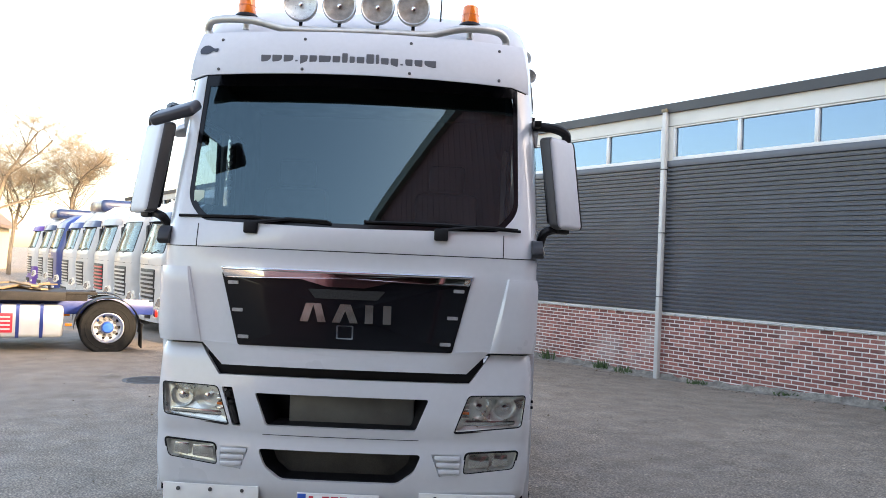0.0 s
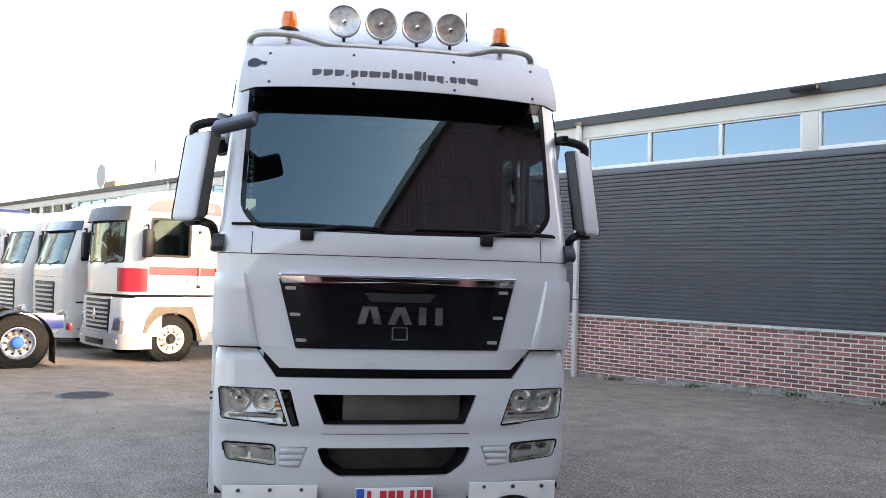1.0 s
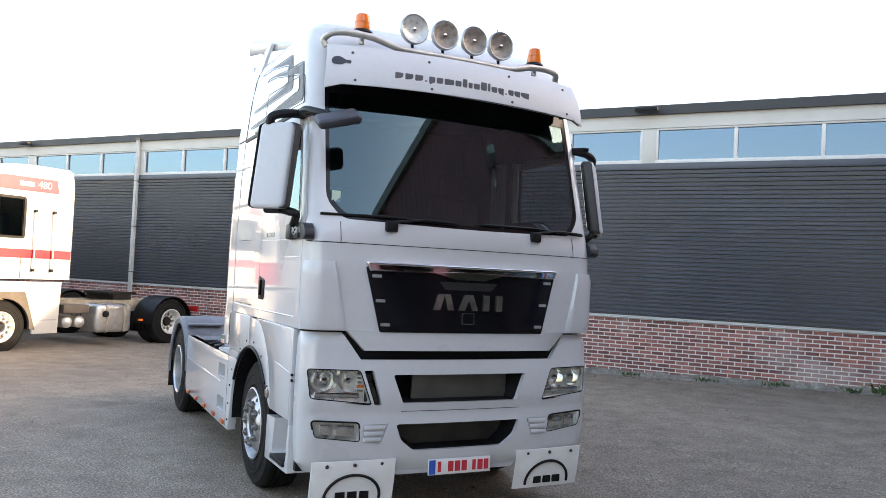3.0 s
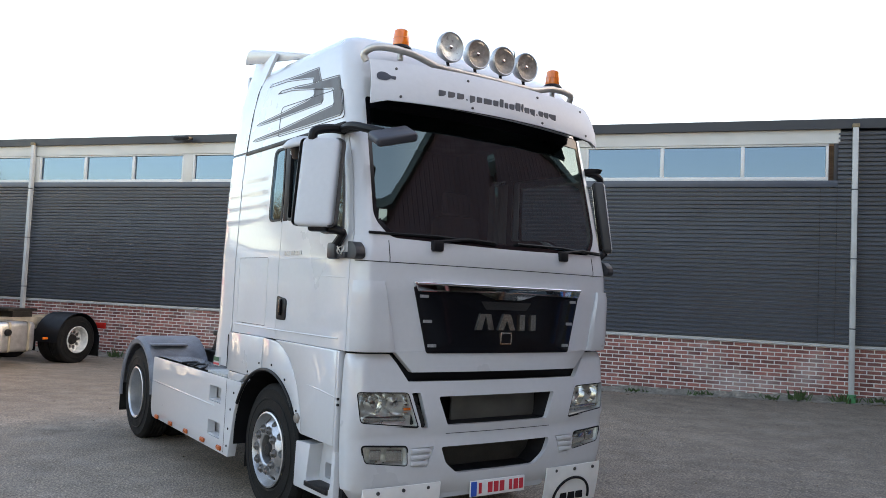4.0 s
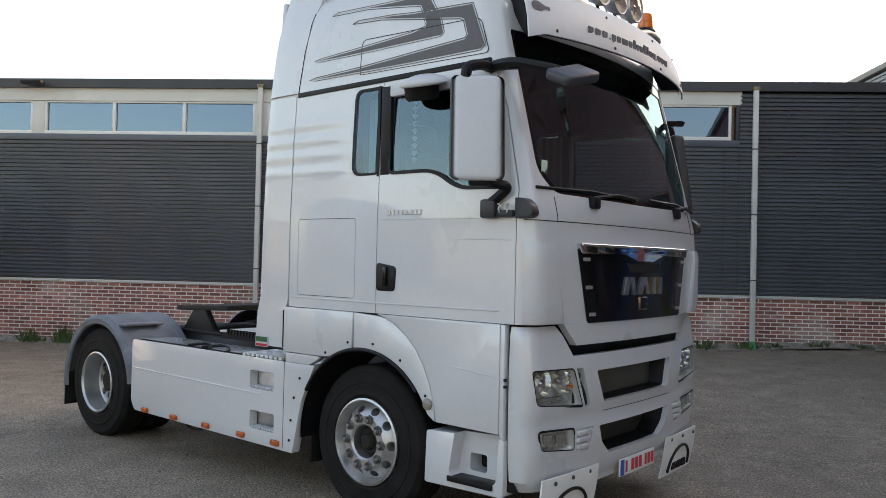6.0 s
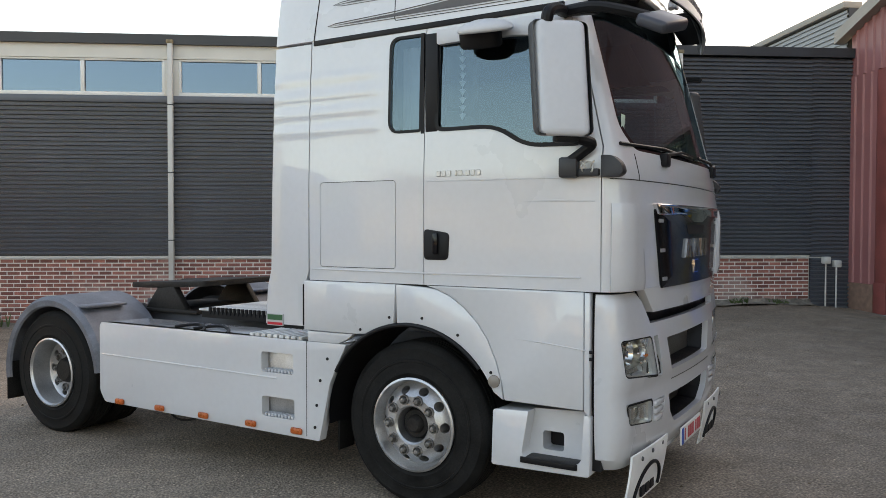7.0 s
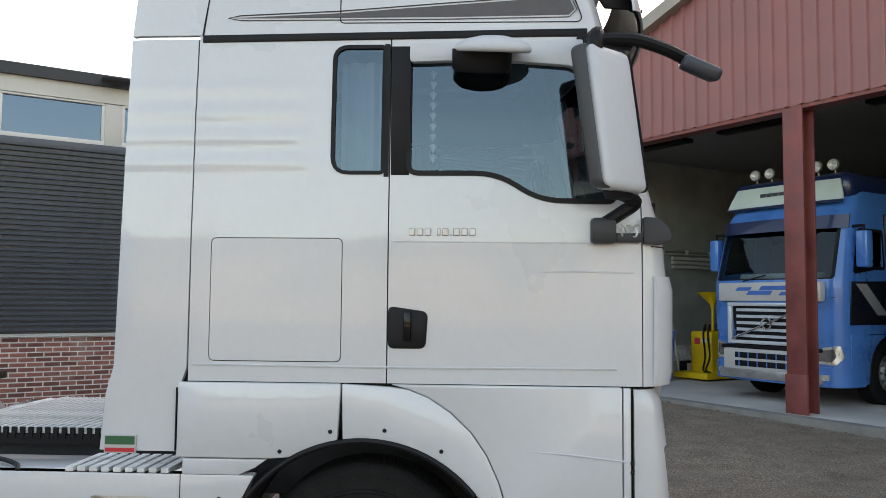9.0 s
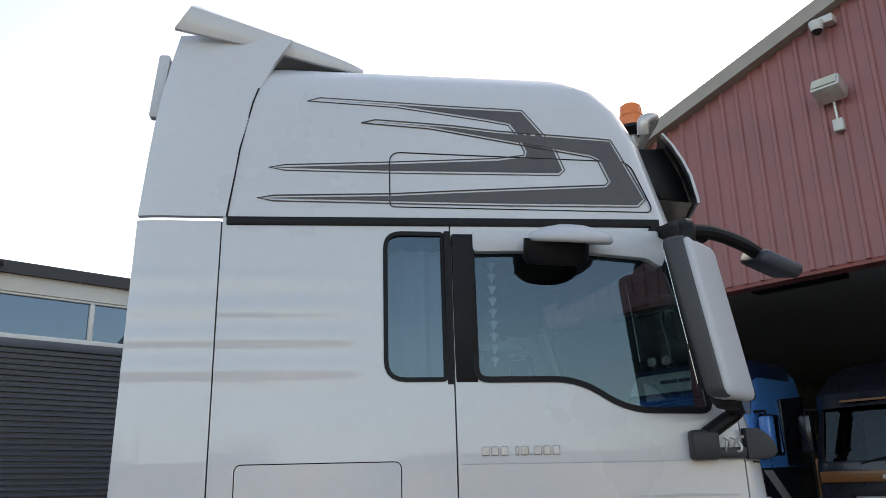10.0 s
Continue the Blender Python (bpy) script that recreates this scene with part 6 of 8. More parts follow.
# ---- other trucks ----
PALERIM = {k: RIMS[k].copy() for k in (True, False)}
for me in PALERIM.values():
    me.materials.clear()
    me.materials.append(mat("dusty_rim_paint", (0.7, 0.69, 0.66), 0.6, 0.1, var=0.2, scale=9))
def parked(m, label, paint, kind="modern", trim=None, length=5.9, cabin=2.25, visor=None, top=3.55, grille_mat=None, group="parked trucks", dust=None, lower=None, glass_mat=None, hubs=None):
    """A parked tractor unit: nose at y = 0 of its own frame, wheels on z = 0."""
    t = thing("parked_truck", label, "truck", m, group=group)
    trim, lower = trim or BLACK, lower or paint
    glass_mat = glass_mat or TRUCKGLASS
    grille_mat = grille_mat or BLACK
    if kind == "tall":
        tab = [(1.44, 1.24, 0.0), (2.0, 1.25, 0.0), (2.2, 1.25, 0.02), (3.1, 1.25, 0.06), (3.45, 1.22, 0.35), (3.62, 1.18, 0.9), (3.7, 1.05, 1.3), (3.72, 0.6, 1.6), (3.725, 0.0, 1.8)]
        bow, rc, ry = 0.10, 0.42, 0.45
        yb, z_ws0, z_ws1 = 2.5, 2.08, 3.05
        swin = rounded([(0.62, 2.24), (1.46, 2.24), (1.46, 3.02), (0.60, 3.02)], 0.06)
    else:
        tab = [(1.15, 1.235, 0.0), (1.9, 1.245, -0.01), (2.05, 1.245, 0.02), (2.9, 1.21, 0.26), (3.1, 1.19, 0.34), (top - 0.22, 1.12, 0.62), (top - 0.08, 1.0, 0.95), (top, 0.75, 1.35), (top + 0.01, 0.0, 1.6)]
        bow, rc, ry = 0.08, 0.24, 0.26
        yb, z_ws0, z_ws1 = cabin, 2.02, 2.88
        swin = rounded([(0.42, 2.12), (1.05, 2.2), (1.30, 2.2), (1.30, 2.82), (0.62, 2.82)], 0.06)
    wy, ry_ax = (1.12, 5.25) if kind == "tall" else (1.45, 5.06)
    zz = sorted(set([tab[0][0] + (3.1 - tab[0][0]) * i / 14 for i in range(15)] + [r[0] for r in tab]))
    rows = [(z, *lerp_table(tab, z)) for z in zz]
    solid = hollow([plan(hw, yf, yb, z, 0, bow, rc, ry, 12, 6, 14) for z, hw, yf in rows], [plan(hw, yf, yb, z - (0.02 if z > 3.2 else 0), 0.04, bow, rc, ry, 12, 6, 14) for z, hw, yf in rows])
    wx = 1.245 - rc * 0.55
    ws = rounded([(-wx, z_ws0), (wx, z_ws0), (wx - 0.02, z_ws1), (-wx + 0.02, z_ws1)], 0.07)
    c = prism(ws, "y", -0.5, 0.75)
    for sx in (-1, 1):
        prism(swin, "x", sx * 1.0, sx * 1.5, bm=c)
    part("cab_shell", carved(solid, c), paint, t, "", 30)

    def fy(x, z):
        hw, yf = lerp_table(tab, z)
        xe = hw - rc
        if abs(x) <= xe:
            return yf + bow * (x / xe) ** 2
        q = min(1.0, (abs(x) - xe) / rc)
        return yf + bow + ry * (1 - math.sqrt(max(0, 1 - q * q)))
    l_rc, l_ry, l_yf = (0.3, 0.35, 0.0) if kind == "tall" else (0.25, 0.3, 0.015)

    def skin(x, z):
        """The nose's surface, cab or lower body."""
        if z >= tab[0][0]:
            return fy(x, z)
        xe = 1.235 - l_rc
        q = min(1.0, max(0.0, abs(x) - xe) / l_rc)
        return l_yf + 0.08 * (min(abs(x), xe) / xe) ** 2 + l_ry * (1 - math.sqrt(max(0, 1 - q * q)))

    def plate(name, pts, out, back, material, parent, label=""):
        """A slab that follows the nose inside an outline of (x, z)."""
        q = dense(pts, 0.07)
        cx, cz = sum(p[0] for p in q) / len(q), sum(p[1] for p in q) / len(q)
        bm = bmesh.new()
        rings = [[bm.verts.new((cx + (x - cx) * g, skin(cx + (x - cx) * g, cz + (z - cz) * g) + off, cz + (z - cz) * g)) for x, z in q] for off, g in ((back, 1.0), (-out + 0.006, 1.0), (-out, 0.97), (-out, 0.5), (-out, 0.02))]
        for u, w in zip(rings, rings[1:]):
            for i in range(len(q)):
                j = (i + 1) % len(q)
                bm.faces.new((u[i], u[j], w[j], w[i]))
        bm.faces.new(rings[-1])
        bm.faces.new(rings[0])
        return part(name, bm, material, parent, label, 30)
    d = dense(ws, 0.12)
    zc = (z_ws0 + z_ws1) / 2
    o = part("windscreen", sheet([[(x * f, fy(x * f, zc + (z - zc) * f) + 0.015, zc + (z - zc) * f) for x, z in d] for f in (1.005, 0.75, 0.5, 0.25, 0.01)], closed=True), glass_mat, t, "", 60)
    o.visible_shadow = False
    part("screen_border", sheet([[(x * f, fy(x * f, zc + (z - zc) * f) + 0.01, zc + (z - zc) * f) for x, z in d] for f in (1.01, 0.95)], closed=True), BLACK, o)
    for sx in (-1, 1):
        w = prism(swin, "x", sx * 1.198, sx * 1.20)
        o = part("side_window", w, glass_mat, t, "", 0)
        o.visible_shadow = False
        part("window_seal", sheet([[(sx * (lerp_table(tab, z)[0] + 0.003), y, z) for y, z in q] for q in (grow(dense(swin), 0.02), grow(dense(swin), -0.03))], closed=True), BLACK, o)
        for zq in (1.45,):
            part("door_seam", tube([(sx * 1.247, 1.42, zq), (sx * 1.247, 1.42, 2.0), (sx * 1.235, 1.42, 2.5), (sx * 1.215, 1.42, 3.0)], 0.006, 5), BLACK, t)
        mir = part("mirror", box(min(sx * 1.30, sx * 1.50), max(sx * 1.30, sx * 1.50), 0.38, 0.56, 2.2, 2.78, 0.04, 2), BLACK if group == "parked trucks" else paint, t)
        part("mirror_arm", tube([(sx * 1.2, 0.5, 2.86), (sx * 1.4, 0.47, 2.86), (sx * 1.4, 0.47, 2.7)], 0.025, 6), BLACK, mir)
        part("mirror_face", box(min(sx * 1.32, sx * 1.48), max(sx * 1.32, sx * 1.48), 0.555, 0.57, 2.23, 2.75, 0.01), BLACK, mir)
        lamp_pts = [(0.72, 0.70), (1.10, 0.66), (1.19, 0.78), (1.16, 0.98), (0.92, 0.94)] if kind != "tall" else [(0.76, 0.66), (1.12, 0.64), (1.14, 1.0), (0.82, 1.0)]
        hl = plate("headlamp", rounded([(sx * x, z) for x, z in lamp_pts], 0.03), 0.012, 0.05, LAMPBACK, t)
        plate("lamp_glass", rounded([(sx * (0.93 + (x - 0.93) * 0.7), 0.82 + (z - 0.82) * 0.66) for x, z in lamp_pts], 0.03), 0.018, 0.0, DARKLAMP, hl)
        plate("fog_lamp", rect(sx * 0.92 - 0.12, sx * 0.92 + 0.12, 0.43, 0.52, 0.02), 0.06, 0.02, LAMPBACK, t)
        part("wheel_housing", sheet([[(x, wy + 0.62 * math.cos(math.radians(a)), 0.5 + 0.62 * math.sin(math.radians(a))) for a in range(-5, 190, 15)] for x in (sx * 1.22, sx * 0.7)]), BLACK, t)
        # lower body round the front wheel
        bot = 1.15 if kind != "tall" else 1.40
        arch = [(0.33, bot - 0.01), (0.33, 0.36), (wy - 0.65, 0.36)] + [(wy - 0.62 * math.cos(math.radians(a)), 0.5 + 0.62 * math.sin(math.radians(a))) for a in range(0, 181, 15)] + [(wy + 0.63, 0.36), (2.30 if kind == "tall" else 2.2, 0.36), (2.34 if kind == "tall" else 2.2, bot - 0.01)]
        part("lower_side", prism(arch, "x", sx * 1.18, sx * 1.24, 0.01), lower, t, "", 30)
        wheel(t, sx * 1.19, wy, RT - 0.012, True, sx, rims=PALERIM[True] if kind == "tall" else None)
        wheel(t, sx * 1.225, ry_ax, RT - 0.012, False, sx, hub_mat=hubs, rims=PALERIM[False] if kind == "tall" else None)
        t_a, t_b, straps = (2.9, 4.27, (3.2, 3.5, 3.9)) if kind == "bare" else (3.25, 4.15, (3.5, 3.95))
        tb = box(min(sx * 0.62, sx * 1.2), max(sx * 0.62, sx * 1.2), t_a, t_b, 0.32, 0.92, 0.08, 3)
        tank = part("fuel_tank", tb, ALLOY if kind == "tall" else lower, t)
        for y in straps:
            part("tank_strap", box(min(sx * 0.60, sx * 1.212), max(sx * 0.60, sx * 1.212), y - 0.03, y + 0.03, 0.31, 0.932, 0.06, 2), dust or BLACK, tank)
        rows_g = [[(x, ry_ax + 0.60 * math.cos(math.radians(a)), 0.5 + 0.60 * math.sin(math.radians(a))) for x in (sx * 1.25, sx * 0.6)] for a in range(-10, 191, 12)]
        part("mudguard", hollow(rows_g, [[(x, y * 1.0, z - 0.015) for x, y, z in r] for r in rows_g]), BLACK, t)
        part("spray_flap", box(min(sx * 0.65, sx * 1.24), max(sx * 0.65, sx * 1.24), ry_ax + 0.61, ry_ax + 0.63, 0.12, 0.6), RUBBER, t)
        part("tail_lamp", box(min(sx * 0.8, sx * 1.15), max(sx * 0.8, sx * 1.15), ry_ax + 0.86, ry_ax + 0.91, 0.72, 0.86, 0.01), REDLENS, t)
        part("side_marker", box(min(sx * 1.21, sx * 1.255), max(sx * 1.21, sx * 1.255), 4.3, 4.42, 0.55, 0.6, 0.008), ORANGE, t)
        part("frame_rail", box(sx * 0.42 - 0.04, sx * 0.42 + 0.04, 0.6, ry_ax + 0.89, 0.72, 0.98, 0.008), dust or FRAMEGREY, t)
    part("rear_panel", box(-1.18, 1.18, yb - 0.06, yb - 0.005, tab[0][0], 3.2, 0.01), INTERIOR, t)
    part("cab_floor", box(-1.15, 1.15, 0.3, yb - 0.05, tab[0][0] - 0.02, tab[0][0] + 0.05), INTERIOR, t)
    part("dashboard", box(-1.05, 1.05, 0.3, 0.75, tab[0][0] + 0.3, z_ws0 + 0.02, 0.05), INTERIOR, t)
    for x in (-0.6, 0.6):
        part("seat", box(x - 0.25, x + 0.25, 1.25, 1.42, 1.7, 2.7, 0.06), SEATCLOTH, t)
    # nose: grille slats, bumper
    gz0, gz1 = (0.62, 1.33) if kind == "tall" else (0.80, 1.62)
    gw = 0.62 if kind == "tall" else 0.66
    gr = plate("grille", rounded([(-gw, gz0), (gw, gz0), (gw + 0.06, gz1), (-gw - 0.06, gz1)], 0.05), 0.012, 0.06, BLACK, t, "dark grille between pale slats")
    n = 7
    for k in range(n):
        z = gz0 + 0.03 + (gz1 - gz0 - 0.05) * k / n
        hgt = (gz1 - gz0) / n * 0.42
        plate("slat", [(-gw + 0.03, z), (gw - 0.03, z), (gw - 0.03, z + hgt), (-gw + 0.03, z + hgt)], 0.03, -0.008, grille_mat if grille_mat is not BLACK else trim if trim is not BLACK else ALLOY, gr)
    if kind != "tall":
        plate("nose_seam", [(-1.12, gz1 + 0.10), (1.12, gz1 + 0.10), (1.12, gz1 + 0.112), (-1.12, gz1 + 0.112)], 0.003, 0.0, BLACK, t)
        plate("lower_intake", rounded([(-0.62, 0.40), (0.62, 0.40), (0.66, 0.60), (-0.66, 0.60)], 0.03), 0.062, 0.0, BLACK, t)
        plate("brand_block", rect(-0.22, 0.22, gz1 + 0.16, gz1 + 0.22, 0.01), 0.01, 0.0, ALLOY, t)
    else:
        plate("grille_frame", rounded([(-gw - 0.12, gz1), (gw + 0.12, gz1), (gw + 0.12, gz1 + 0.05), (-gw - 0.12, gz1 + 0.05)], 0.01), 0.03, 0.0, ALLOY, t)
        plate("grille_badge", [(0.0, 0.86), (0.07, 1.0), (0.0, 1.14), (-0.07, 1.0)], 0.045, -0.01, CHROME, t)
        plate("lower_intake", rounded([(-0.5, 0.38), (0.5, 0.38), (0.52, 0.5), (-0.52, 0.5)], 0.02), 0.052, 0.0, BLACK, t)
    lo = [plan(1.245, -0.04, 0.7, z, o, 0.08, 0.3, 0.35, 4, 6, 10) for o in (0, 0.05) for z in (0.33, 0.36, 0.5, 0.6, 0.64)]
    part("bumper", hollow(lo[:5], lo[5:]), trim if kind == "tall" else lower, t)
    if kind == "tall":
        lo = [plan(1.235, 0.0, 0.9, z, o, 0.08, 0.3, 0.35, 4, 6, 10) for o in (0, 0.04) for z in (0.58, 0.8, 1.1, 1.37)]
        part("lower_nose", hollow(lo[:4], lo[4:]), lower, t)
    else:
        lo = [plan(1.235, 0.015, 0.8, z, o, 0.08, 0.25, 0.3, 4, 6, 10) for o in (0, 0.04) for z in (0.5, 0.8, 1.16)]
        part("lower_nose", hollow(lo[:3], lo[3:]), lower, t)
    if visor:
        deep, drop = (0.15, 0.10) if kind == "tall" else (0.12, 0.05)
        rows_v = [[(x, fy(abs(x), z_ws1) - deep * (1 - 0.8 * k) * (1 - 0.5 * (abs(x) / wx) ** 4), z_ws1 - drop + (0.3 if kind == "tall" else 0.22) * k) for x in [wx * (-1.06 + 0.1325 * i) for i in range(17)]] for k in (0, 0.25, 0.5, 0.75, 1)]
        part("visor", hollow(rows_v, [[(x, y + 0.02, z) for x, y, z in r] for r in rows_v]), visor, t)
    for x in (-0.5, 0.35):
        part("wiper", tube([(x, fy(x, z_ws0 + 0.03) - 0.02, z_ws0 - 0.02), (x + 0.45, fy(x + 0.45, z_ws0 + 0.1) - 0.02, z_ws0 + 0.08)], 0.012, 5), BLACK, t)
    f5 = part("fifth_wheel", prism(rounded([(-0.45, 4.1), (0.45, 4.1), (0.42, 4.9), (0.1, 4.7), (-0.1, 4.7), (-0.42, 4.9)], 0.05), "z", 1.1, 1.16, 0.01), DARKSTEEL, t)
    part("coupling_stand", box(-0.46, 0.46, 4.2, 4.7, 0.98, 1.1), DARKSTEEL, f5)
    return t


def hall_pose(s, v, z=0.0, turn=0.0):
    """Where a truck stands whose nose is at (s, v) and points out of the hall."""
    return HALL @ pose(s, v, z, 0, 0, 180 + turn)


CREAM = mat("cream_white_paint", (0.54, 0.54, 0.525), 0.35, var=0.05, coat=0.5)
DUSTW = mat("dusty_white_paint", (0.46, 0.46, 0.445), 0.4, var=0.07, coat=0.4)
DARKLAMP = mat("lamp_inside", (0.30, 0.31, 0.32), 0.15, 0.7, var=0.3, scale=20)
GREYTRIM = mat("grey_trim", (0.36, 0.36, 0.37), 0.4, 0.3, var=0.1)
NAVY = mat("navy_paint", (0.010, 0.022, 0.075), 0.35, var=0.1, coat=0.5)
PALEBLUE = mat("pale_blue_paint", (0.035, 0.16, 0.50), 0.35, var=0.1, coat=0.5)
DUSTTAN = mat("dusty_tan_plastic", (0.13, 0.108, 0.088), 0.85, var=0.25, scale=6)
DEEPRED = mat("deep_red_stripe", (0.40, 0.010, 0.028), 0.4, var=0.06)
TINT = mat("faded_red_band", (0.45, 0.028, 0.06), 0.4, var=0.06)
VISDARK = mat("smoked_visor", (0.07, 0.07, 0.075), 0.5, var=0.1, spec=0.3)
NAVYBLACK = mat("blue_black_paint", (0.008, 0.010, 0.016), 0.3, var=0.15, coat=0.3)
PURPLE = mat("purple_paint", (0.13, 0.05, 0.30), 0.4, var=0.1)
NAVYHUB = lathe([(0.17, 0.118), (0.10, 0.11), (0.05, 0.10), (0.03, 0.085), (0.025, 0.001)], "x", 32)
BLUEHUB = mesh_of(NAVYHUB, "hub", 40)
BLUEHUB.materials.append(mat("blue_hub", (0.02, 0.12, 0.55), 0.35, var=0.1))

ren = parked(hall_pose(16.976, 7.31, -0.08, -1.5), "sunlit white tall-cab truck with red stripes and a grey bumper", CREAM, "tall", GREYTRIM, visor=VISDARK, cabin=2.85, dust=mat("dusty_chassis", (0.30, 0.26, 0.20), 0.85, var=0.35, scale=6))
for sx in (-1, 1):
    part("red_stripe", box(min(sx * 1.25, sx * 1.256), max(sx * 1.25, sx * 1.256), 0.58, 2.49, 1.85, 2.02), DEEPRED, ren)
    ca = []
    for i in range(9):
        a = math.pi / 2 * i / 8
        ca.append((sx * (0.83 + 0.425 * math.sin(a)), 0.10 + 0.455 * (1 - math.cos(a)) - 0.005 * math.cos(a)))
    part("red_corner", sheet([[(x, y, z) for x, y in ca] for z in (1.50, 1.98)]), DEEPRED, ren)
    part("roof_band", prism(rounded([(0.50, 3.16), (0.70, 3.38), (0.95, 3.43), (2.1, 3.43), (2.15, 3.16)], [0.03, 0.1, 0.1, 0.02, 0.02]), "x", sx * 1.15, sx * 1.2605), TINT, ren)
    part("band_mark", box(min(sx * 1.24, sx * 1.264), max(sx * 1.24, sx * 1.264), 1.30, 1.60, 3.25, 3.34), CREAM, ren)
    num = bpy.data.curves.new("band_number", "FONT")
    num.body, num.size, num.extrude = "480", 0.20, 0.003
    num.materials.append(CREAM)
    tag = new("band_number", num)
    tag.parent = ren
    tag.matrix_local = Matrix(((0, 0, sx, sx * 1.264), (sx, 0, 0, 1.68 if sx > 0 else 2.05), (0, 1, 0, 3.235), (0, 0, 0, 1)))
    for y in (1.66, 2.06):
        grab = part("grab_handle", tube([(sx * 1.25, y, 1.6), (sx * 1.30, y, 1.65), (sx * 1.30, y, 2.75), (sx * 1.25, y, 2.8)], 0.014, 6), CREAM, ren)
        for z in (1.62, 2.78):
            part("handle_end", box(min(sx * 1.25, sx * 1.31), max(sx * 1.25, sx * 1.31), y - 0.03, y + 0.03, z - 0.03, z + 0.03, 0.012), BLACK, grab)
    for z in (0.62, 1.0):
        part("foot_step", box(min(sx * 1.15, sx * 1.245), max(sx * 1.15, sx * 1.245), 1.82, 2.27, z, z + 0.02), GREYTRIM, ren)
    inner_arc = [(1.12 + 0.565 * math.cos(math.radians(a)), 0.5 + 0.565 * math.sin(math.radians(a))) for a in range(-4, 176, 12)]
    part("arch_trim", prism([(0.50, 0.66), (0.56, 0.95), (0.74, 1.19), (1.56, 1.19), (1.69, 0.80), (1.80, 0.44)] + inner_arc, "x", sx * 1.19, sx * 1.252), DUSTTAN, ren, "dusty tan wheel arch trim")
    part("hanger_plate", box(min(sx * 0.7, sx * 1.1), max(sx * 0.7, sx * 1.1), 2.52, 3.12, 0.74, 0.92, 0.02), DUSTTAN, ren)
    for y in (2.68, 2.98):
        part("air_tank", lathe([(-0.5, 0.001), (-0.47, 0.08), (-0.42, 0.12), (0.0, 0.12), (0.05, 0.08), (0.08, 0.001)], "x", 24, m=Matrix.Translation((sx * (1.0 if sx > 0 else 0.6), y, 0.55))), STEEL, ren)
    part("filler_cap", lathe([(0.0, 0.07), (0.05, 0.065), (0.055, 0.001)], "x", 18, m=Matrix.Translation((sx * 1.2, 3.45, 0.72)) @ Matrix.Diagonal((sx, 1, 1, 1))), BLACK, ren)
part("white_curtain", box(0.1, 0.55, 0.75, 0.9, 2.12, 2.75, 0.08), CREAM, ren)
part("yellow_vest", box(-0.75, -0.4, 0.9, 1.0, 2.15, 2.55, 0.05), mat("hi_vis_yellow", (0.75, 0.6, 0.04), 0.7, var=0.2), ren)

VEST = mat("vest_yellow", (0.75, 0.62, 0.05), 0.7, var=0.2)
ROW = [(20.25, 7.3, "white long-nosed grille truck with a dark blue visor", CREAM, NAVY, CREAM, GREYTRIM, 3.6, 2.3),
       (23.3, 7.25, "dusty white truck with a tall flat windscreen", DUSTW, None, DUSTW, CREAM, 3.5, 2.3),
       (26.5, 7.15, "white truck with a red badge on its grille", CREAM, GREYTRIM, CREAM, REDPAINT, 3.55, 2.3),
       (29.7, 7.1, "white truck with a blue roof and a chrome grille", DUSTW, NAVY, DUSTW, ALLOY, 3.75, 2.3),
       (32.9, 7.0, "white truck with a black grille and a blue roof edge", CREAM, BLUEPAINT, CREAM, BLACK, 3.6, 2.3),
       (36.1, 7.0, "blue parked truck in the row by the hall", BLUEPAINT, None, BLUEPAINT, BLACK, 3.55, 2.3),
       (39.3, 6.9, "white parked truck in the row by the hall", DUSTW, NAVY, DUSTW, ALLOY, 3.55, 2.3),
       (42.5, 6.9, "white parked truck with a purple side", CREAM, PURPLE, PURPLE, BLACK, 3.5, 2.3)]
for s, v, label, paint, vis, low, trm, tp, cb in ROW:
    t = parked(hall_pose(s, v, -0.08, -1.5), label, paint, "modern", trm, visor=vis, top=tp, cabin=cb, lower=low)
    plateh = s * 0.37 % 1.0
    for sx in (-1, 1):
        part("side_fairing", box(min(sx * 1.10, sx * 1.235), max(sx * 1.10, sx * 1.235), 2.33, 2.68, 1.0, 3.3 + 0.2 * plateh, 0.03), paint, t)
        part("step_gap", box(min(sx * 1.2, sx * 1.249), max(sx * 1.2, sx * 1.249), 0.35, 2.19, 1.13, 1.165), BLACK, t)
        part("door_handle", box(min(sx * 1.24, sx * 1.256), max(sx * 1.24, sx * 1.256), 1.2, 1.36, 1.62, 1.72, 0.01), BLACK, t)
        for x, y, z in ((0.50, 0.56, 0.50),):
            part("foot_step", box(min(sx * 1.1, sx * 1.245), max(sx * 1.1, sx * 1.245), 0.38, 0.74, 0.50, 0.56, 0.01), BLACK, t)
    if plateh > 0.45:
        part("hi_vis_vest", box(-0.6 + plateh * 0.3, -0.3 + plateh * 0.3, 0.55, 0.68, 2.05, 2.4, 0.06), VEST, t)
    part("number_plate", box(-0.26, 0.26, -0.075, -0.055, 0.36, 0.46, 0.004), CREAM, t)
    if vis is NAVY and trm is ALLOY:
        part("roof_cap", box(-1.1, 1.1, 0.45, 2.1, 3.35, 3.8, 0.15, 3), NAVY, t)

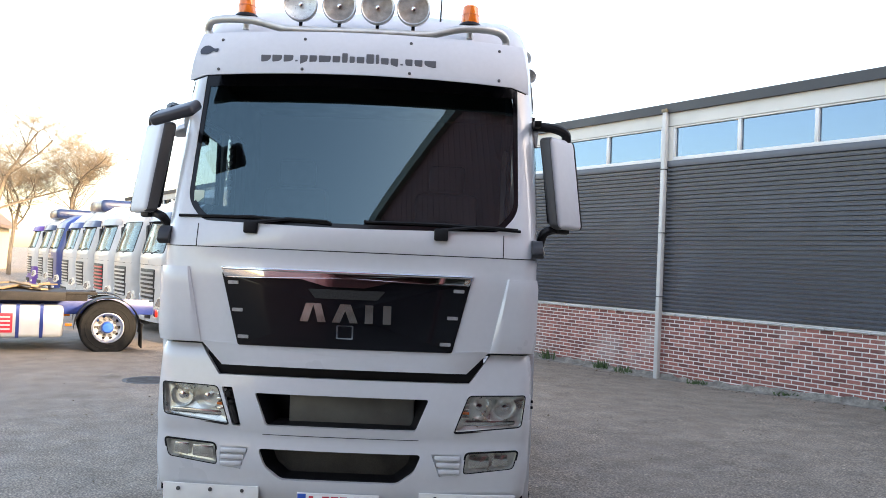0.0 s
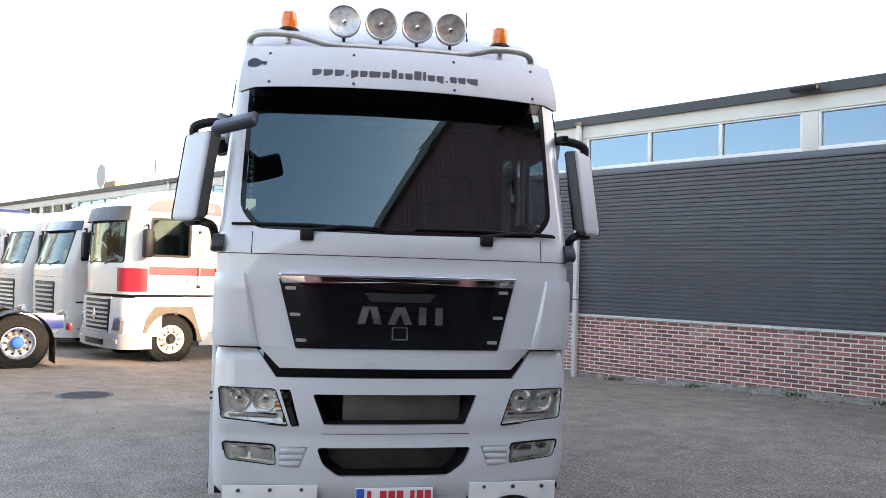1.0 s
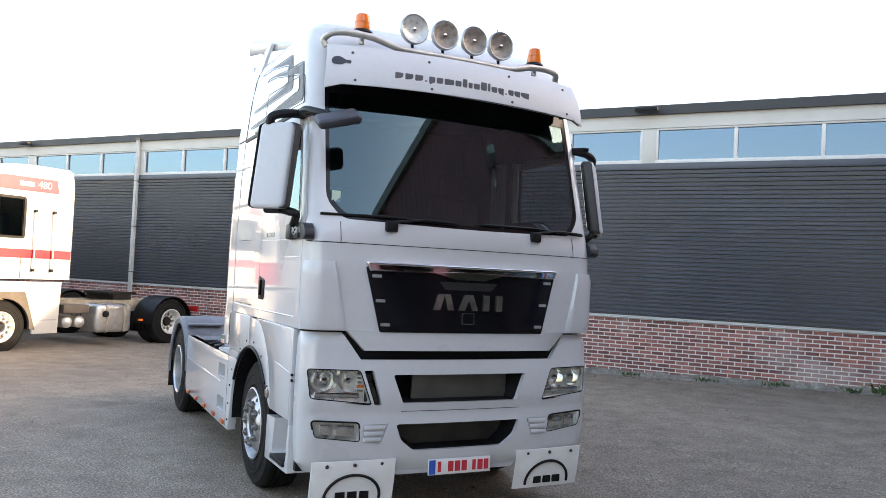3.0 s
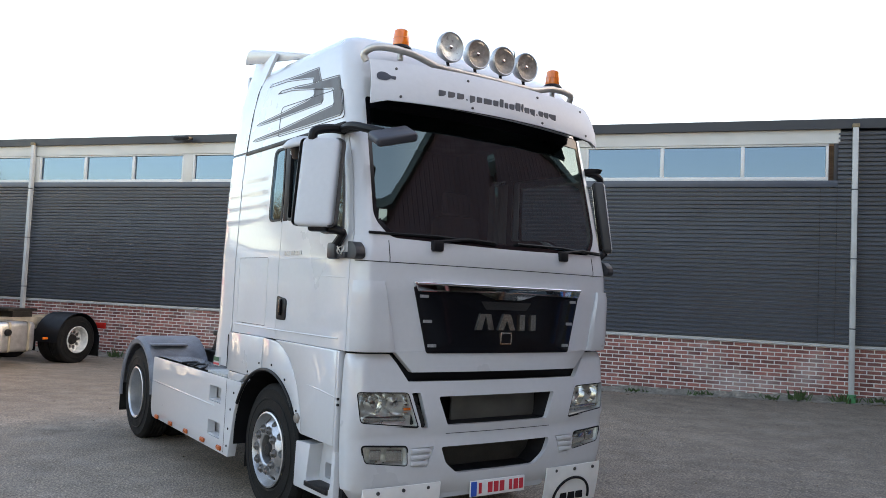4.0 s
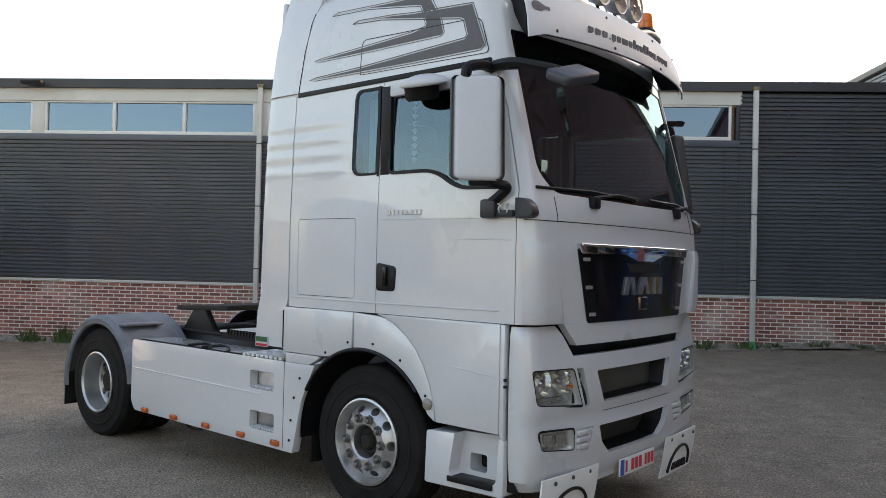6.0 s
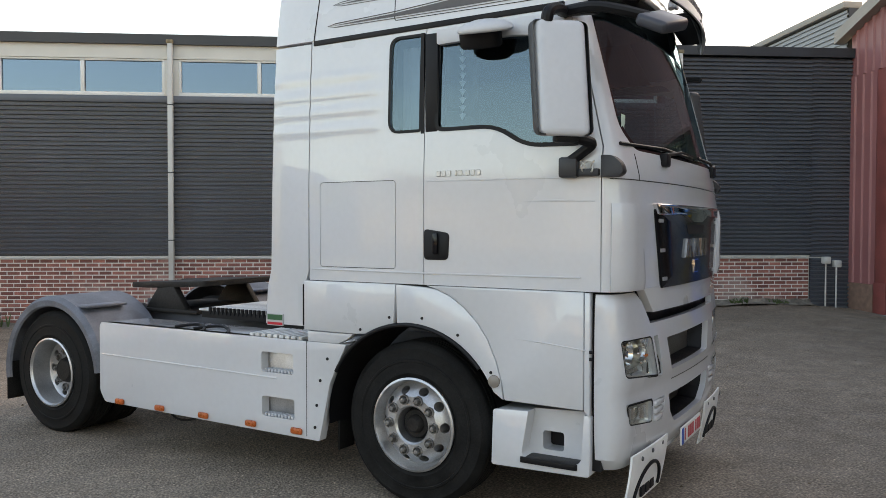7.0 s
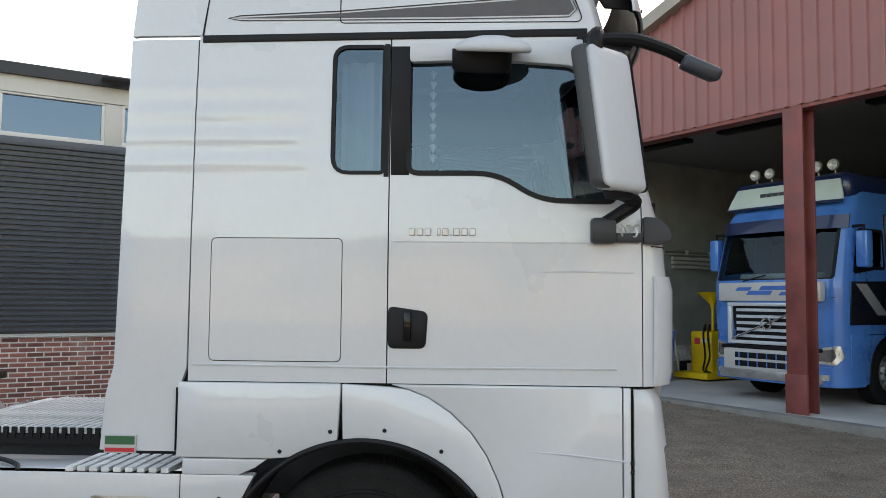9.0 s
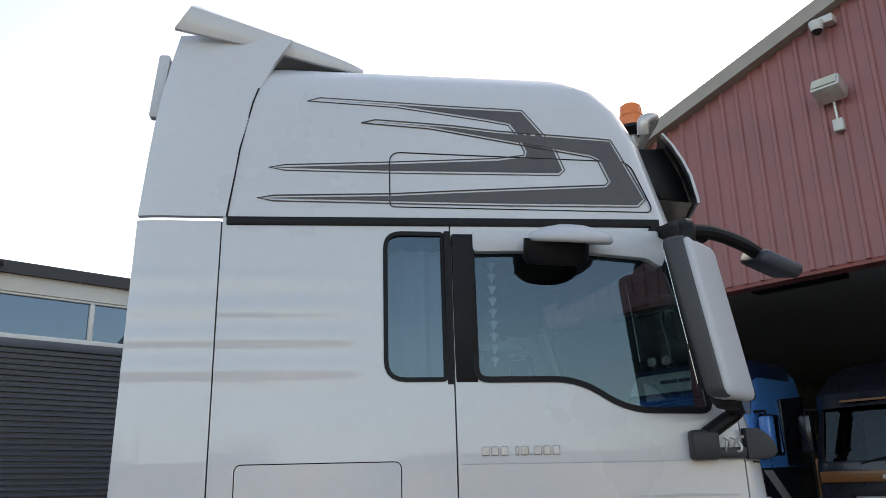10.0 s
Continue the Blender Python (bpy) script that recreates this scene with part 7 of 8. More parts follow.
# the blue chassis with a load of planks
blue = parked(pose(-10.89, 9.38, -0.05, 0, 0, -64.5),
              "blue tractor unit with a silver tank, seen from its rear axle", BLUEPAINT, "bare", dust=BLUEPAINT, lower=CREAM, hubs=BLUEHUB, group="tractor units in the yard")
part("tank_sign", box(1.21, 1.222, 3.0, 3.42, 0.42, 0.78, 0.004), REDPAINT, blue)
for k in range(4):
    part("sign_bar", box(1.222, 1.226, 3.05, 3.38, 0.47 + 0.075 * k, 0.50 + 0.075 * k), CREAM, blue)
WOOD = mat("old_planks", (0.30, 0.21, 0.12), 0.8, var=0.3, scale=4, bump=0.003, bscale=40, fine=0.15)
rng = random.Random(7)
for k in range(9):
    pl = thing("plank", "rough wooden plank lying across the truck frame", "plank", blue.matrix_world @ pose(-0.3 + rng.uniform(-0.3, 0.5), 2.7 + 0.16 * k, 1.18 + 0.035 * (k % 3), 0, rng.uniform(-3, 3), rng.uniform(-20, 20)), group="planks on the blue truck")
    part("board", box(-0.8, 0.8, -0.07, 0.07, 0, 0.03, 0.004), WOOD, pl)
part("deck", box(-0.9, 0.9, 2.45, 4.3, 1.0, 1.17, 0.01), DARKSTEEL, blue)

# the blue and white truck in the shed
SKYBLUE = mat("sky_blue_paint", (0.035, 0.20, 0.55), 0.3, var=0.12, scale=2, coat=0.6)
ICE = mat("ice_blue_trim", (0.62, 0.68, 0.74), 0.35, 0.2, var=0.1)
vol = parked(HALL @ pose(-4.4, 5.37, 0.14, 0, 0, 90), "blue and white truck parked inside the shed", SKYBLUE, "modern", ICE, visor=NAVY, top=3.75, cabin=2.3, lower=SKYBLUE, group="trucks in the shed")
part("roof_cap", box(-1.14, 1.14, 0.55, 2.2, 3.3, 3.78, 0.18, 3), NAVY, vol)
sign_o = [[(x, y + 0.05 * x * x, z) for x in (-w, -w * 0.6, -w * 0.2, w * 0.2, w * 0.6, w)] for z, y, w in ((3.30, 0.36, 1.10), (3.42, 0.40, 1.07), (3.66, 0.50, 0.98))]
sign = part("roof_sign", hollow(sign_o, [[(x, y + 0.03, z) for x, y, z in r] for r in sign_o]), mat("pale_sign", (0.55, 0.66, 0.60), 0.4, var=0.06), vol, "pale green sign panel above the windscreen", 40)
for k in range(7):
    part("sign_bar", box(-0.42 + 0.12 * k, -0.32 + 0.12 * k, 0.418, 0.44, 3.47, 3.53), DARKINK, sign)
part("sign_edge", tube([(x, 0.355 + 0.05 * x * x, 3.285) for x in [-1.1 + 0.22 * i for i in range(11)]], 0.022, 6), NAVY, sign)
part("white_band", box(-0.98, 0.98, -0.03, 0.1, 1.66, 1.98, 0.03), CREAM, vol)
for x0, x1, z0, z1 in ((-0.62, -0.28, 1.84, 1.90), (-0.40, 0.12, 1.77, 1.84), (-0.15, 0.42, 1.85, 1.92), (0.22, 0.58, 1.76, 1.82)):
    part("band_mark", prism(rounded([(x0, z0), (x1 - 0.05, z0), (x1, z1), (x0 + 0.06, z1)], 0.02), "y", -0.036, -0.026), PALEBLUE, vol, "faded blue lettering patch")
gf = bmesh.new()
for x0, x1, z0, z1 in ((-0.78, 0.78, 1.58, 1.64), (-0.78, 0.78, 0.94, 1.0), (-0.78, -0.70, 1.0, 1.58), (0.70, 0.78, 1.0, 1.58)):
    box(x0, x1, -0.045, 0.02, z0, z1, 0.012, bm=gf)
part("grille_frame", gf, ICE, vol, "pale frame round the grille")
part("cab_gap", box(-0.92, 0.92, -0.034, 0.1, 0.86, 0.92, 0.006), BLACK, vol)
part("bumper_edge", box(-0.95, 0.95, -0.07, 0.2, 0.36, 0.52, 0.03), ALLOY, vol)
part("bumper_front", box(-0.86, 0.86, -0.062, 0.1, 0.50, 0.86, 0.03), CREAM, vol)
for z in (0.56, 0.70):
    g = part("lower_grille", box(-0.62, 0.62, -0.068, 0.0, z, z + 0.10, 0.01), BLACK, vol)
    for k in range(7):
        part("grille_post", box(-0.54 + 0.18 * k, -0.52 + 0.18 * k, -0.074, -0.06, z, z + 0.10), SKYBLUE, g)
part("dash_cloth", box(-0.8, 0.7, 0.32, 0.6, 2.03, 2.14, 0.04), mat("pale_cloth", (0.5, 0.55, 0.6), 0.9), vol)
for x in (-0.75, -0.45, 0.45, 0.75):
    wl = part("roof_lamp", lathe([(-0.04, 0.09), (0.0, 0.1), (0.06, 0.05), (0.07, 0.001)], "y", 20, m=Matrix.Translation((x, 0.75, 3.93)), caps=False), STEEL, vol)
    part("lamp_dish", lathe([(-0.036, 0.088), (0.0, 0.05), (0.01, 0.001)], "y", 20, m=Matrix.Translation((x, 0.75, 3.93)), caps=False), LAMPGLASS[0], wl)
    part("lamp_foot", tube([(x, 0.78, 3.86), (x, 0.85, 3.6)], 0.014, 6), STEEL, wl)
part("grille_bar", tube([(-0.68, -0.05, 1.02), (0.68, -0.05, 1.56)], 0.016, 6), CHROME, vol)
part("grille_ring", tube([(0.09 * math.cos(a), -0.055, 1.29 + 0.09 * math.sin(a)) for a in [2 * math.pi * i / 24 for i in range(25)]], 0.016, 6), CHROME, vol)

for sx in (-1, 1):
    part("side_panel", prism([(0.30, 1.30), (2.25, 1.30), (2.25, 2.02), (0.34, 1.98)], "x", sx * 1.235, sx * 1.256, 0.01), NAVYBLACK, vol, "blue-black door panel")
    part("side_panel", prism([(1.36, 2.02), (2.25, 2.02), (2.25, 3.2), (1.36, 3.1)], "x", sx * 1.20, sx * 1.2535, 0.01), NAVYBLACK, vol)
    part("side_stripe", prism([(0.45, 1.95), (0.75, 1.95), (1.35, 1.45), (1.05, 1.45)], "x", sx * 1.25, sx * 1.2605), GREYTRIM, vol, "pale slanting stripe")
ORANGEPAINT = mat("faded_orange_paint", (0.17, 0.055, 0.010), 0.45, var=0.12, coat=0.3)
amb = parked(HALL @ pose(-4.95, 8.56, 0.14, 0, 0, 90), "black and orange truck with a dark windscreen in the shed", NAVYBLACK, "modern", BLACK, visor=NAVYBLACK, top=3.6, cabin=2.3, lower=ORANGEPAINT, group="trucks in the shed")
part("sill_band", box(-1.1, 1.1, -0.012, 0.1, 1.74, 1.90, 0.01), ORANGEPAINT, amb, "dull orange band below the windscreen")
for sx in (-1, 1):
    part("corner_band", box(min(sx * 1.1, sx * 1.256), max(sx * 1.1, sx * 1.256), 0.22, 0.42, 1.2, 2.1, 0.03), ORANGEPAINT, amb)
part("visor_lettering", box(-0.7, 0.5, 0.12, 0.155, 2.90, 2.93), ORANGEPAINT, amb, "faint bar of orange lettering")

# ---- things in the shed ----
def at_hall(s, v, z=0.14, turn=0.0):
    return HALL @ pose(s, v, z, 0, 0, turn)


BINBLUE = mat("blue_bin_plastic", (0.015, 0.13, 0.55), 0.45, var=0.1)
bin_ = thing("wheelie_bin", "round blue plastic waste drum with pale labels", "bin", at_hall(-5.5, 1.9, turn=-25))
bb = bmesh.new()
rb = [[(x * w, y * w, z) for x, y in rounded([(-0.33, -0.31), (0.33, -0.31), (0.33, 0.31), (-0.33, 0.31)], 0.22, 8)] for z, w in ((0.0, 0.74), (0.03, 0.80), (0.5, 0.9), (0.95, 1.0), (1.0, 1.04))]
join(bb, sheet(rb, closed=True))
part("body", bb, BINBLUE, bin_)
part("bag", sheet([[(x * w, y * w, z + 0.012 * math.sin(3 * i)) for i, (x, y) in enumerate(rounded([(-0.33, -0.31), (0.33, -0.31), (0.33, 0.31), (-0.33, 0.31)], 0.22, 8))] for z, w in ((0.91, 1.03), (1.0, 1.09), (1.05, 1.05), (1.03, 0.9))], closed=True), mat("bag_blue", (0.12, 0.22, 0.55), 0.4, var=0.3, scale=9, bump=0.01, bscale=30), bin_, "crumpled pale blue bag over the rim")
part("lid", prism(rounded([(-0.345, -0.325), (0.345, -0.325), (0.345, 0.325), (-0.345, 0.325)], 0.22), "z", 0.955, 0.985, 0.01), BINBLUE, bin_)
for x in (-0.12, 0.12):
    part("label", box(x - 0.085, x + 0.085, 0.268, 0.298, 0.72, 0.85), mat("label_cream", (0.6, 0.62, 0.5), 0.6), bin_)
LADDER = [mat("dark_ladder", (0.05, 0.05, 0.05), 0.6, 0.3, var=0.2), mat("wooden_ladder", (0.55, 0.52, 0.44), 0.7, var=0.2)]


def ladder(s, v, lean, h, k, turn=0.0):
    t = thing("ladder", ("dark metal ladder" if k == 0 else "pale wooden ladder") + " leaning on the shed wall", "ladder", at_hall(s, v, turn=turn), group="ladders in the shed")
    for x in (-0.2, 0.2):
        part("rail", tube([(x, 0, 0), (x * 0.85, -lean, h)], 0.028, 6), LADDER[k], t)
    n = int(h / 0.29)
    for i in range(1, n):
        f = i / n
        part("rung", tube([(-0.2 + 0.03 * f, -lean * f, h * f), (0.2 - 0.03 * f, -lean * f, h * f)], 0.016, 6), LADDER[k], t)


ladder(-5.42, 1.22, 0.46, 2.6, 0)
ladder(-6.75, 1.22, 0.46, 2.53, 1)
reel = thing("hose_reel", "pale enclosed hose reel hung on the shed wall", "hose reel", at_hall(-4.33, 0.72, 1.36))
part("drum", lathe([(0.0, 0.05), (0.02, 0.25), (0.2, 0.27), (0.22, 0.22), (0.23, 0.06)], "y", 32), mat("reel_pale", (0.45, 0.48, 0.48), 0.5, var=0.1), reel)
part("core", lathe([(0.22, 0.10), (0.25, 0.08), (0.255, 0.001)], "y", 24), BLACK, reel)
part("bracket", box(-0.05, 0.05, -0.02, 0.05, -0.1, 0.3, 0.01), STEEL, reel)
part("hose", tube(smooth_path([(-0.2, 0.15, -0.05), (-0.36, 0.2, -0.3), (-0.40, 0.22, -0.7), (-0.3, 0.2, -0.9)]), 0.016, 6), BINBLUE, reel)
bench = thing("trestle", "small steel trestle stand with clutter on it", "stand", at_hall(-4.85, 1.0))
for x in (-0.35, 0.35):
    for y in (-0.2, 0.2):
        part("leg", tube([(x, y, 0.0), (x * 0.8, y * 0.6, 0.5)], 0.015, 6), STEEL, bench)
part("top", box(-0.35, 0.35, -0.18, 0.18, 0.5, 0.53, 0.005), STEEL, bench)
can = thing("pressure_canister", "blue round drum on the shed floor", "drum", at_hall(-4.98, 1.36))
part("body", lathe([(0.0, 0.15), (0.03, 0.18), (0.33, 0.18), (0.38, 0.10), (0.40, 0.001)], "z", 24), BINBLUE, can)
part("cap", lathe([(0.39, 0.04), (0.46, 0.04), (0.47, 0.001)], "z", 12), BLACK, can)
can2 = thing("spray_can", "pale blue bottle on the trestle", "bottle", at_hall(-4.95, 1.0, 0.67))
part("body", lathe([(0.0, 0.06), (0.2, 0.06), (0.25, 0.03), (0.3, 0.025)], "z", 14), mat("pale_blue_plastic", (0.2, 0.5, 0.65), 0.5), can2)
coil = thing("hose_coil", "coiled blue air hose lying on the shed floor", "hose", at_hall(-5.0, 1.62, 0.16))
for k in range(4):
    part("loop", tube([((0.2 + 0.012 * k) * math.cos(a), (0.2 - 0.01 * k) * math.sin(a), 0.02 + 0.028 * k) for a in [2 * math.pi * i / 24 for i in range(25)]], 0.014, 6), BINBLUE, coil)
for ds, dv, hh, lab in ((-4.62, 0.95, 0.30, "white"), (-5.1, 0.95, 0.24, "blue"), (-4.8, 1.08, 0.2, "blue")):
    bt = thing("bottle", lab + " plastic bottle standing on the trestle", "bottle", at_hall(ds, dv, 0.67), group="bottles on the trestle")
    part("body", lathe([(0.0, 0.001), (0.0, 0.06), (hh * 0.7, 0.06), (hh * 0.85, 0.03), (hh, 0.025), (hh, 0.001)], "z", 14), mat("bottle_" + lab, (0.65, 0.66, 0.64) if lab == "white" else (0.08, 0.3, 0.55), 0.45), bt)
for ds, z, ln_ in ((-4.22, 2.25, 0.4), (-4.3, 2.05, 0.4), (-4.26, 1.75, 0.35), (-4.4, 2.42, 0.3)):
    hk = thing("hung_tool", "thin dark tool hung on the shed wall", "tool", at_hall(ds, 0.73, z), group="tools hung on the wall")
    part("shaft", tube([(-ln_ / 2, 0.03, 0), (ln_ / 2, 0.03, 0.01)], 0.012, 6), DARKSTEEL, hk)
    part("grip", box(ln_ / 2 - 0.1, ln_ / 2, 0.01, 0.05, -0.03, 0.04, 0.01), REDPAINT if z == 1.85 else BLACK, hk)
YELLOW = mat("yellow_steel", (0.72, 0.47, 0.02), 0.45, var=0.12)
cab_y_ = thing("yellow_fuel_cart", "yellow wheeled service cart with a funnel", "cart", at_hall(-6.95, 2.15))
part("body", box(-0.32, 0.40, -0.28, 0.28, 0.12, 1.02, 0.05, 3), YELLOW, cab_y_)
part("base", box(-0.8, 0.8, -0.4, 0.5, 0.04, 0.16, 0.02), YELLOW, cab_y_)
part("hoop", tube(smooth_path([(-0.3, 0.0, 1.04), (-0.3, 0.0, 1.2), (-0.15, 0.0, 1.2), (-0.15, 0, 1.04)]), 0.02, 8), BLACK, cab_y_)
part("hazard_sign", box(0.398, 0.404, -0.16, -0.02, 0.74, 0.88), REDPAINT, cab_y_)
for k, dy in enumerate((0.10, 0.22)):
    part("hose", tube(smooth_path([(0.25, dy - 0.1, 1.02), (0.36, dy, 1.16), (0.435, dy, 0.95), (0.43, dy + 0.04, 0.5), (0.45, dy - 0.05 * k, 0.22), (0.5, dy + 0.12, 0.17)]), 0.018, 8), BLACK, cab_y_, "black rubber hose")
part("plate", box(0.398, 0.403, 0.02, 0.16, 0.78, 0.86), CREAM, cab_y_)
part("funnel", lathe([(1.5, 0.04), (1.6, 0.06), (1.85, 0.32), (1.86, 0.33)], "z", 20, caps=False), YELLOW, cab_y_)
part("funnel_stem", tube([(0, 0, 1.0), (0, 0, 1.55)], 0.03, 8), YELLOW, cab_y_)
jc = thing("jerrycan", "small white and black canister on the floor", "canister", at_hall(-6.66, 1.70))
part("body", box(-0.17, 0.17, -0.1, 0.1, 0.0, 0.36, 0.03), BLACK, jc)
part("label", box(-0.14, 0.14, 0.1, 0.106, 0.08, 0.32), CREAM, jc)
tray = thing("cable_tray", "steel pipe run along the shed wall", "pipe", at_hall(0, 0.7, 0))
part("pipe", tube([(-4.0, 0.05, 2.90), (-14, 0.05, 2.90)], 0.02, 8), STEEL, tray)
part("pipe", tube([(-4.0, 0.05, 2.98), (-14, 0.05, 2.98)], 0.015, 8), STEEL, tray)
for k in range(12):
    part("clip", box(-4.6 - 0.8 * k, -4.57 - 0.8 * k, 0.0, 0.08, 2.87, 3.01), STEEL, tray)
sockets = thing("socket_box", "grey socket box with a cable down the wall", "socket", at_hall(-6.47, 0.71, 3.02))
part("body", box(-0.07, 0.07, 0, 0.09, 0, 0.16, 0.01), CREAM, sockets)
part("cable", tube([(0.0, 0.04, 0.0), (0.02, 0.04, -1.5)], 0.012, 6), CREAM, sockets)
tl = thing("stacked_tubes", "bundle of pale tubes on wall brackets", "tubes", at_hall(-8.2, 0.72, 2.6))
for k in range(3):
    part("tube", tube([(-1.1, 0.08, 0.1 * k), (1.0, 0.08, 0.1 * k)], 0.04, 8), CREAM, tl)
bat = thing("ceiling_batten", "dark strip light housing under the shed ceiling", "lamp", HALL, group="strip lights in the shed")
part("housing", box(-5.4, -5.1, 1.5, 3.0, LINTEL + 0.22, LINTEL + 0.30, 0.01), BLACK, bat)
for dv in (2.3, 5.2, 8.5):
    copy_thing(bat, HALL @ pose(0, dv, 0))
camd = thing("security_camera", "white dome security camera on the gable", "camera", HALL @ pose(FS + 0.03, 9.22, 8.26))
part("bracket", box(-0.02, 0.16, -0.1, 0.1, -0.02, 0.1, 0.01), CREAM, camd)
part("dome", lathe([(-0.16, 0.001), (-0.13, 0.07), (-0.05, 0.10), (0.02, 0.10), (0.04, 0.06)], "z", 20, m=Matrix.Translation((0.2, -0.12, 0.0))), CREAM, camd)
part("dome_window", lathe([(-0.19, 0.001), (-0.17, 0.05), (-0.12, 0.075)], "z", 20, m=Matrix.Translation((0.2, -0.12, 0.0))), GLOSSBLACK, camd)
fl = thing("flood_lamp", "grey flood lamp on a bracket on the gable", "lamp", HALL @ pose(FS + 0.03, 9.12, 7.0))
part("housing", box(0.1, 0.42, -0.2, 0.2, -0.02, 0.2, 0.03, m=Matrix.Rotation(radians(-25), 4, "Y")), STEEL, fl)
part("glass", box(0.43, 0.44, -0.17, 0.17, 0.02, 0.17, m=Matrix.Rotation(radians(-25), 4, "Y")), mat("lamp_pane", (0.5, 0.5, 0.42), 0.2), fl)
part("arm", tube([(0.02, 0, 0.25), (0.1, 0, 0.1), (0.06, 0, -0.3)], 0.02, 6), STEEL, fl)
part("base", box(0.0, 0.1, -0.07, 0.07, -0.4, -0.22, 0.01), CREAM, fl)

# ---- small things along the hall ----
con = thing("conduit", "thin pale conduit clipped along the brick plinth", "pipe", HALL)
part("pipe", tube([(-3.1, FRONT + 0.025, BRICKTOP - 0.012), (30, FRONT + 0.025, BRICKTOP - 0.012)], 0.014, 6), PIPEW, con)
for k in range(40):
    part("clip", box(-2.6 + 0.75 * k, -2.575 + 0.75 * k, FRONT - 0.01, FRONT + 0.045, BRICKTOP - 0.035, BRICKTOP + 0.01), PIPEW, con)
for s, z in ((-2.95, 1.05), (-3.17, 0.98)):
    st = thing("standpipe", "thin standpipe with a valve head by the hall corner", "pipe", HALL, group="standpipes")
    part("pipe", tube([(s, FRONT + 0.12, rise(s, 0.3)), (s, FRONT + 0.12, z)], 0.016, 8), PIPEW, st)
    part("valve", box(s - 0.07, s + 0.07, FRONT + 0.06, FRONT + 0.2, z, z + 0.14, 0.02), PIPEW, st)
mh = thing("manhole_cover", "round iron manhole cover set in the asphalt", "manhole", pose(-3.8, 7.23, 0.0))
part("cover", lathe([(-0.02, 0.33), (0.003, 0.33), (0.004, 0.30), (0.0035, 0.001)], "z", 32), DARKSTEEL, mh)
part("ring", lathe([(-0.02, 0.40), (0.004, 0.40), (0.004, 0.34), (-0.02, 0.34)], "z", 32, close=True), FRAMEGREY, mh)
dish = thing("satellite_dish", "grey satellite dish on the hall roof", "dish", HALL @ pose(39, -1.5, TOP + 0.02))
part("mast", tube([(0, 0, 0), (0, 0, 0.9)], 0.05, 8), FRAMEGREY, dish)
part("roof_panel", box(-1.9, -0.7, -0.3, 0.3, 0.0, 0.65, 0.02), WOOD, dish)
part("reflector", lathe([(0.0, 0.001), (0.02, 0.3), (0.1, 0.6), (0.12, 0.6)], "y", 8, m=Matrix.Translation((0, 0.1, 1.0))), mat("dish_grey", (0.35, 0.36, 0.37), 0.5), dish)
for s, h in ((32.5, 1.2), (27.5, 0.9)):
    an = thing("roof_aerial", "thin aerial on the hall roof", "aerial", HALL @ pose(s, -1.0, TOP + 0.02), group="aerials on the hall")
    part("mast", tube([(0, 0, 0), (0, 0, h)], 0.025, 6), FRAMEGREY, an)
    part("crossbar", tube([(-0.4, 0, h - 0.1), (0.4, 0, h - 0.1)], 0.012, 6), STEEL, an)

# weeds at the foot of the wall
WEED = mat("weed_green", (0.05, 0.09, 0.025), 0.7, var=0.4, scale=30)
wv, wf = [], []
rng = random.Random(3)
for s, n, h in ((0.15, 40, 0.16), (-1.2, 30, 0.12), (-2.0, 25, 0.1), (0.9, 40, 0.2), (1.4, 25, 0.1), (2.6, 25, 0.12), (5.2, 30, 0.1), (7.0, 25, 0.08), (8.8, 30, 0.12), (11.2, 40, 0.2), (10.6, 30, 0.15), (12.9, 40, 0.24), (13.6, 40, 0.22), (14.3, 30, 0.14), (3.8, 25, 0.1), (-0.4, 30, 0.12), (13.7, 60, 0.34), (14.45, 50, 0.28), (16.1, 40, 0.2)):
    for k in range(n):
        a, r = rng.uniform(0, 6.28), rng.uniform(0, 0.16)
        x, y = s + 1.6 * r * math.cos(a), FRONT + 0.05 + abs(r * math.sin(a))
        z, hh, w = rise(x, y), h * rng.uniform(0.4, 1.2), rng.uniform(0.008, 0.02)
        dx, dy = rng.uniform(-0.07, 0.07), rng.uniform(-0.02, 0.08)
        i = len(wv)
        wv += [(x - w, y, z - 0.01), (x + w, y, z - 0.01), (x + dx + w * 0.8, y + dy * 0.5, z + hh * 0.6), (x + dx - w * 0.8, y + dy * 0.5, z + hh * 0.6), (x + 1.8 * dx, y + 1.5 * dy, z + hh)]
        wf += [(i, i + 1, i + 2, i + 3), (i + 3, i + 2, i + 4)]
wm = bpy.data.meshes.new("weeds")
wm.from_pydata(wv, [], wf)
wm.materials.append(WEED)
weeds = new("weeds", wm)
weeds.matrix_world = HALL
tagged(weeds, "green weeds growing along the foot of the brick wall", "weeds", kind="stuff")

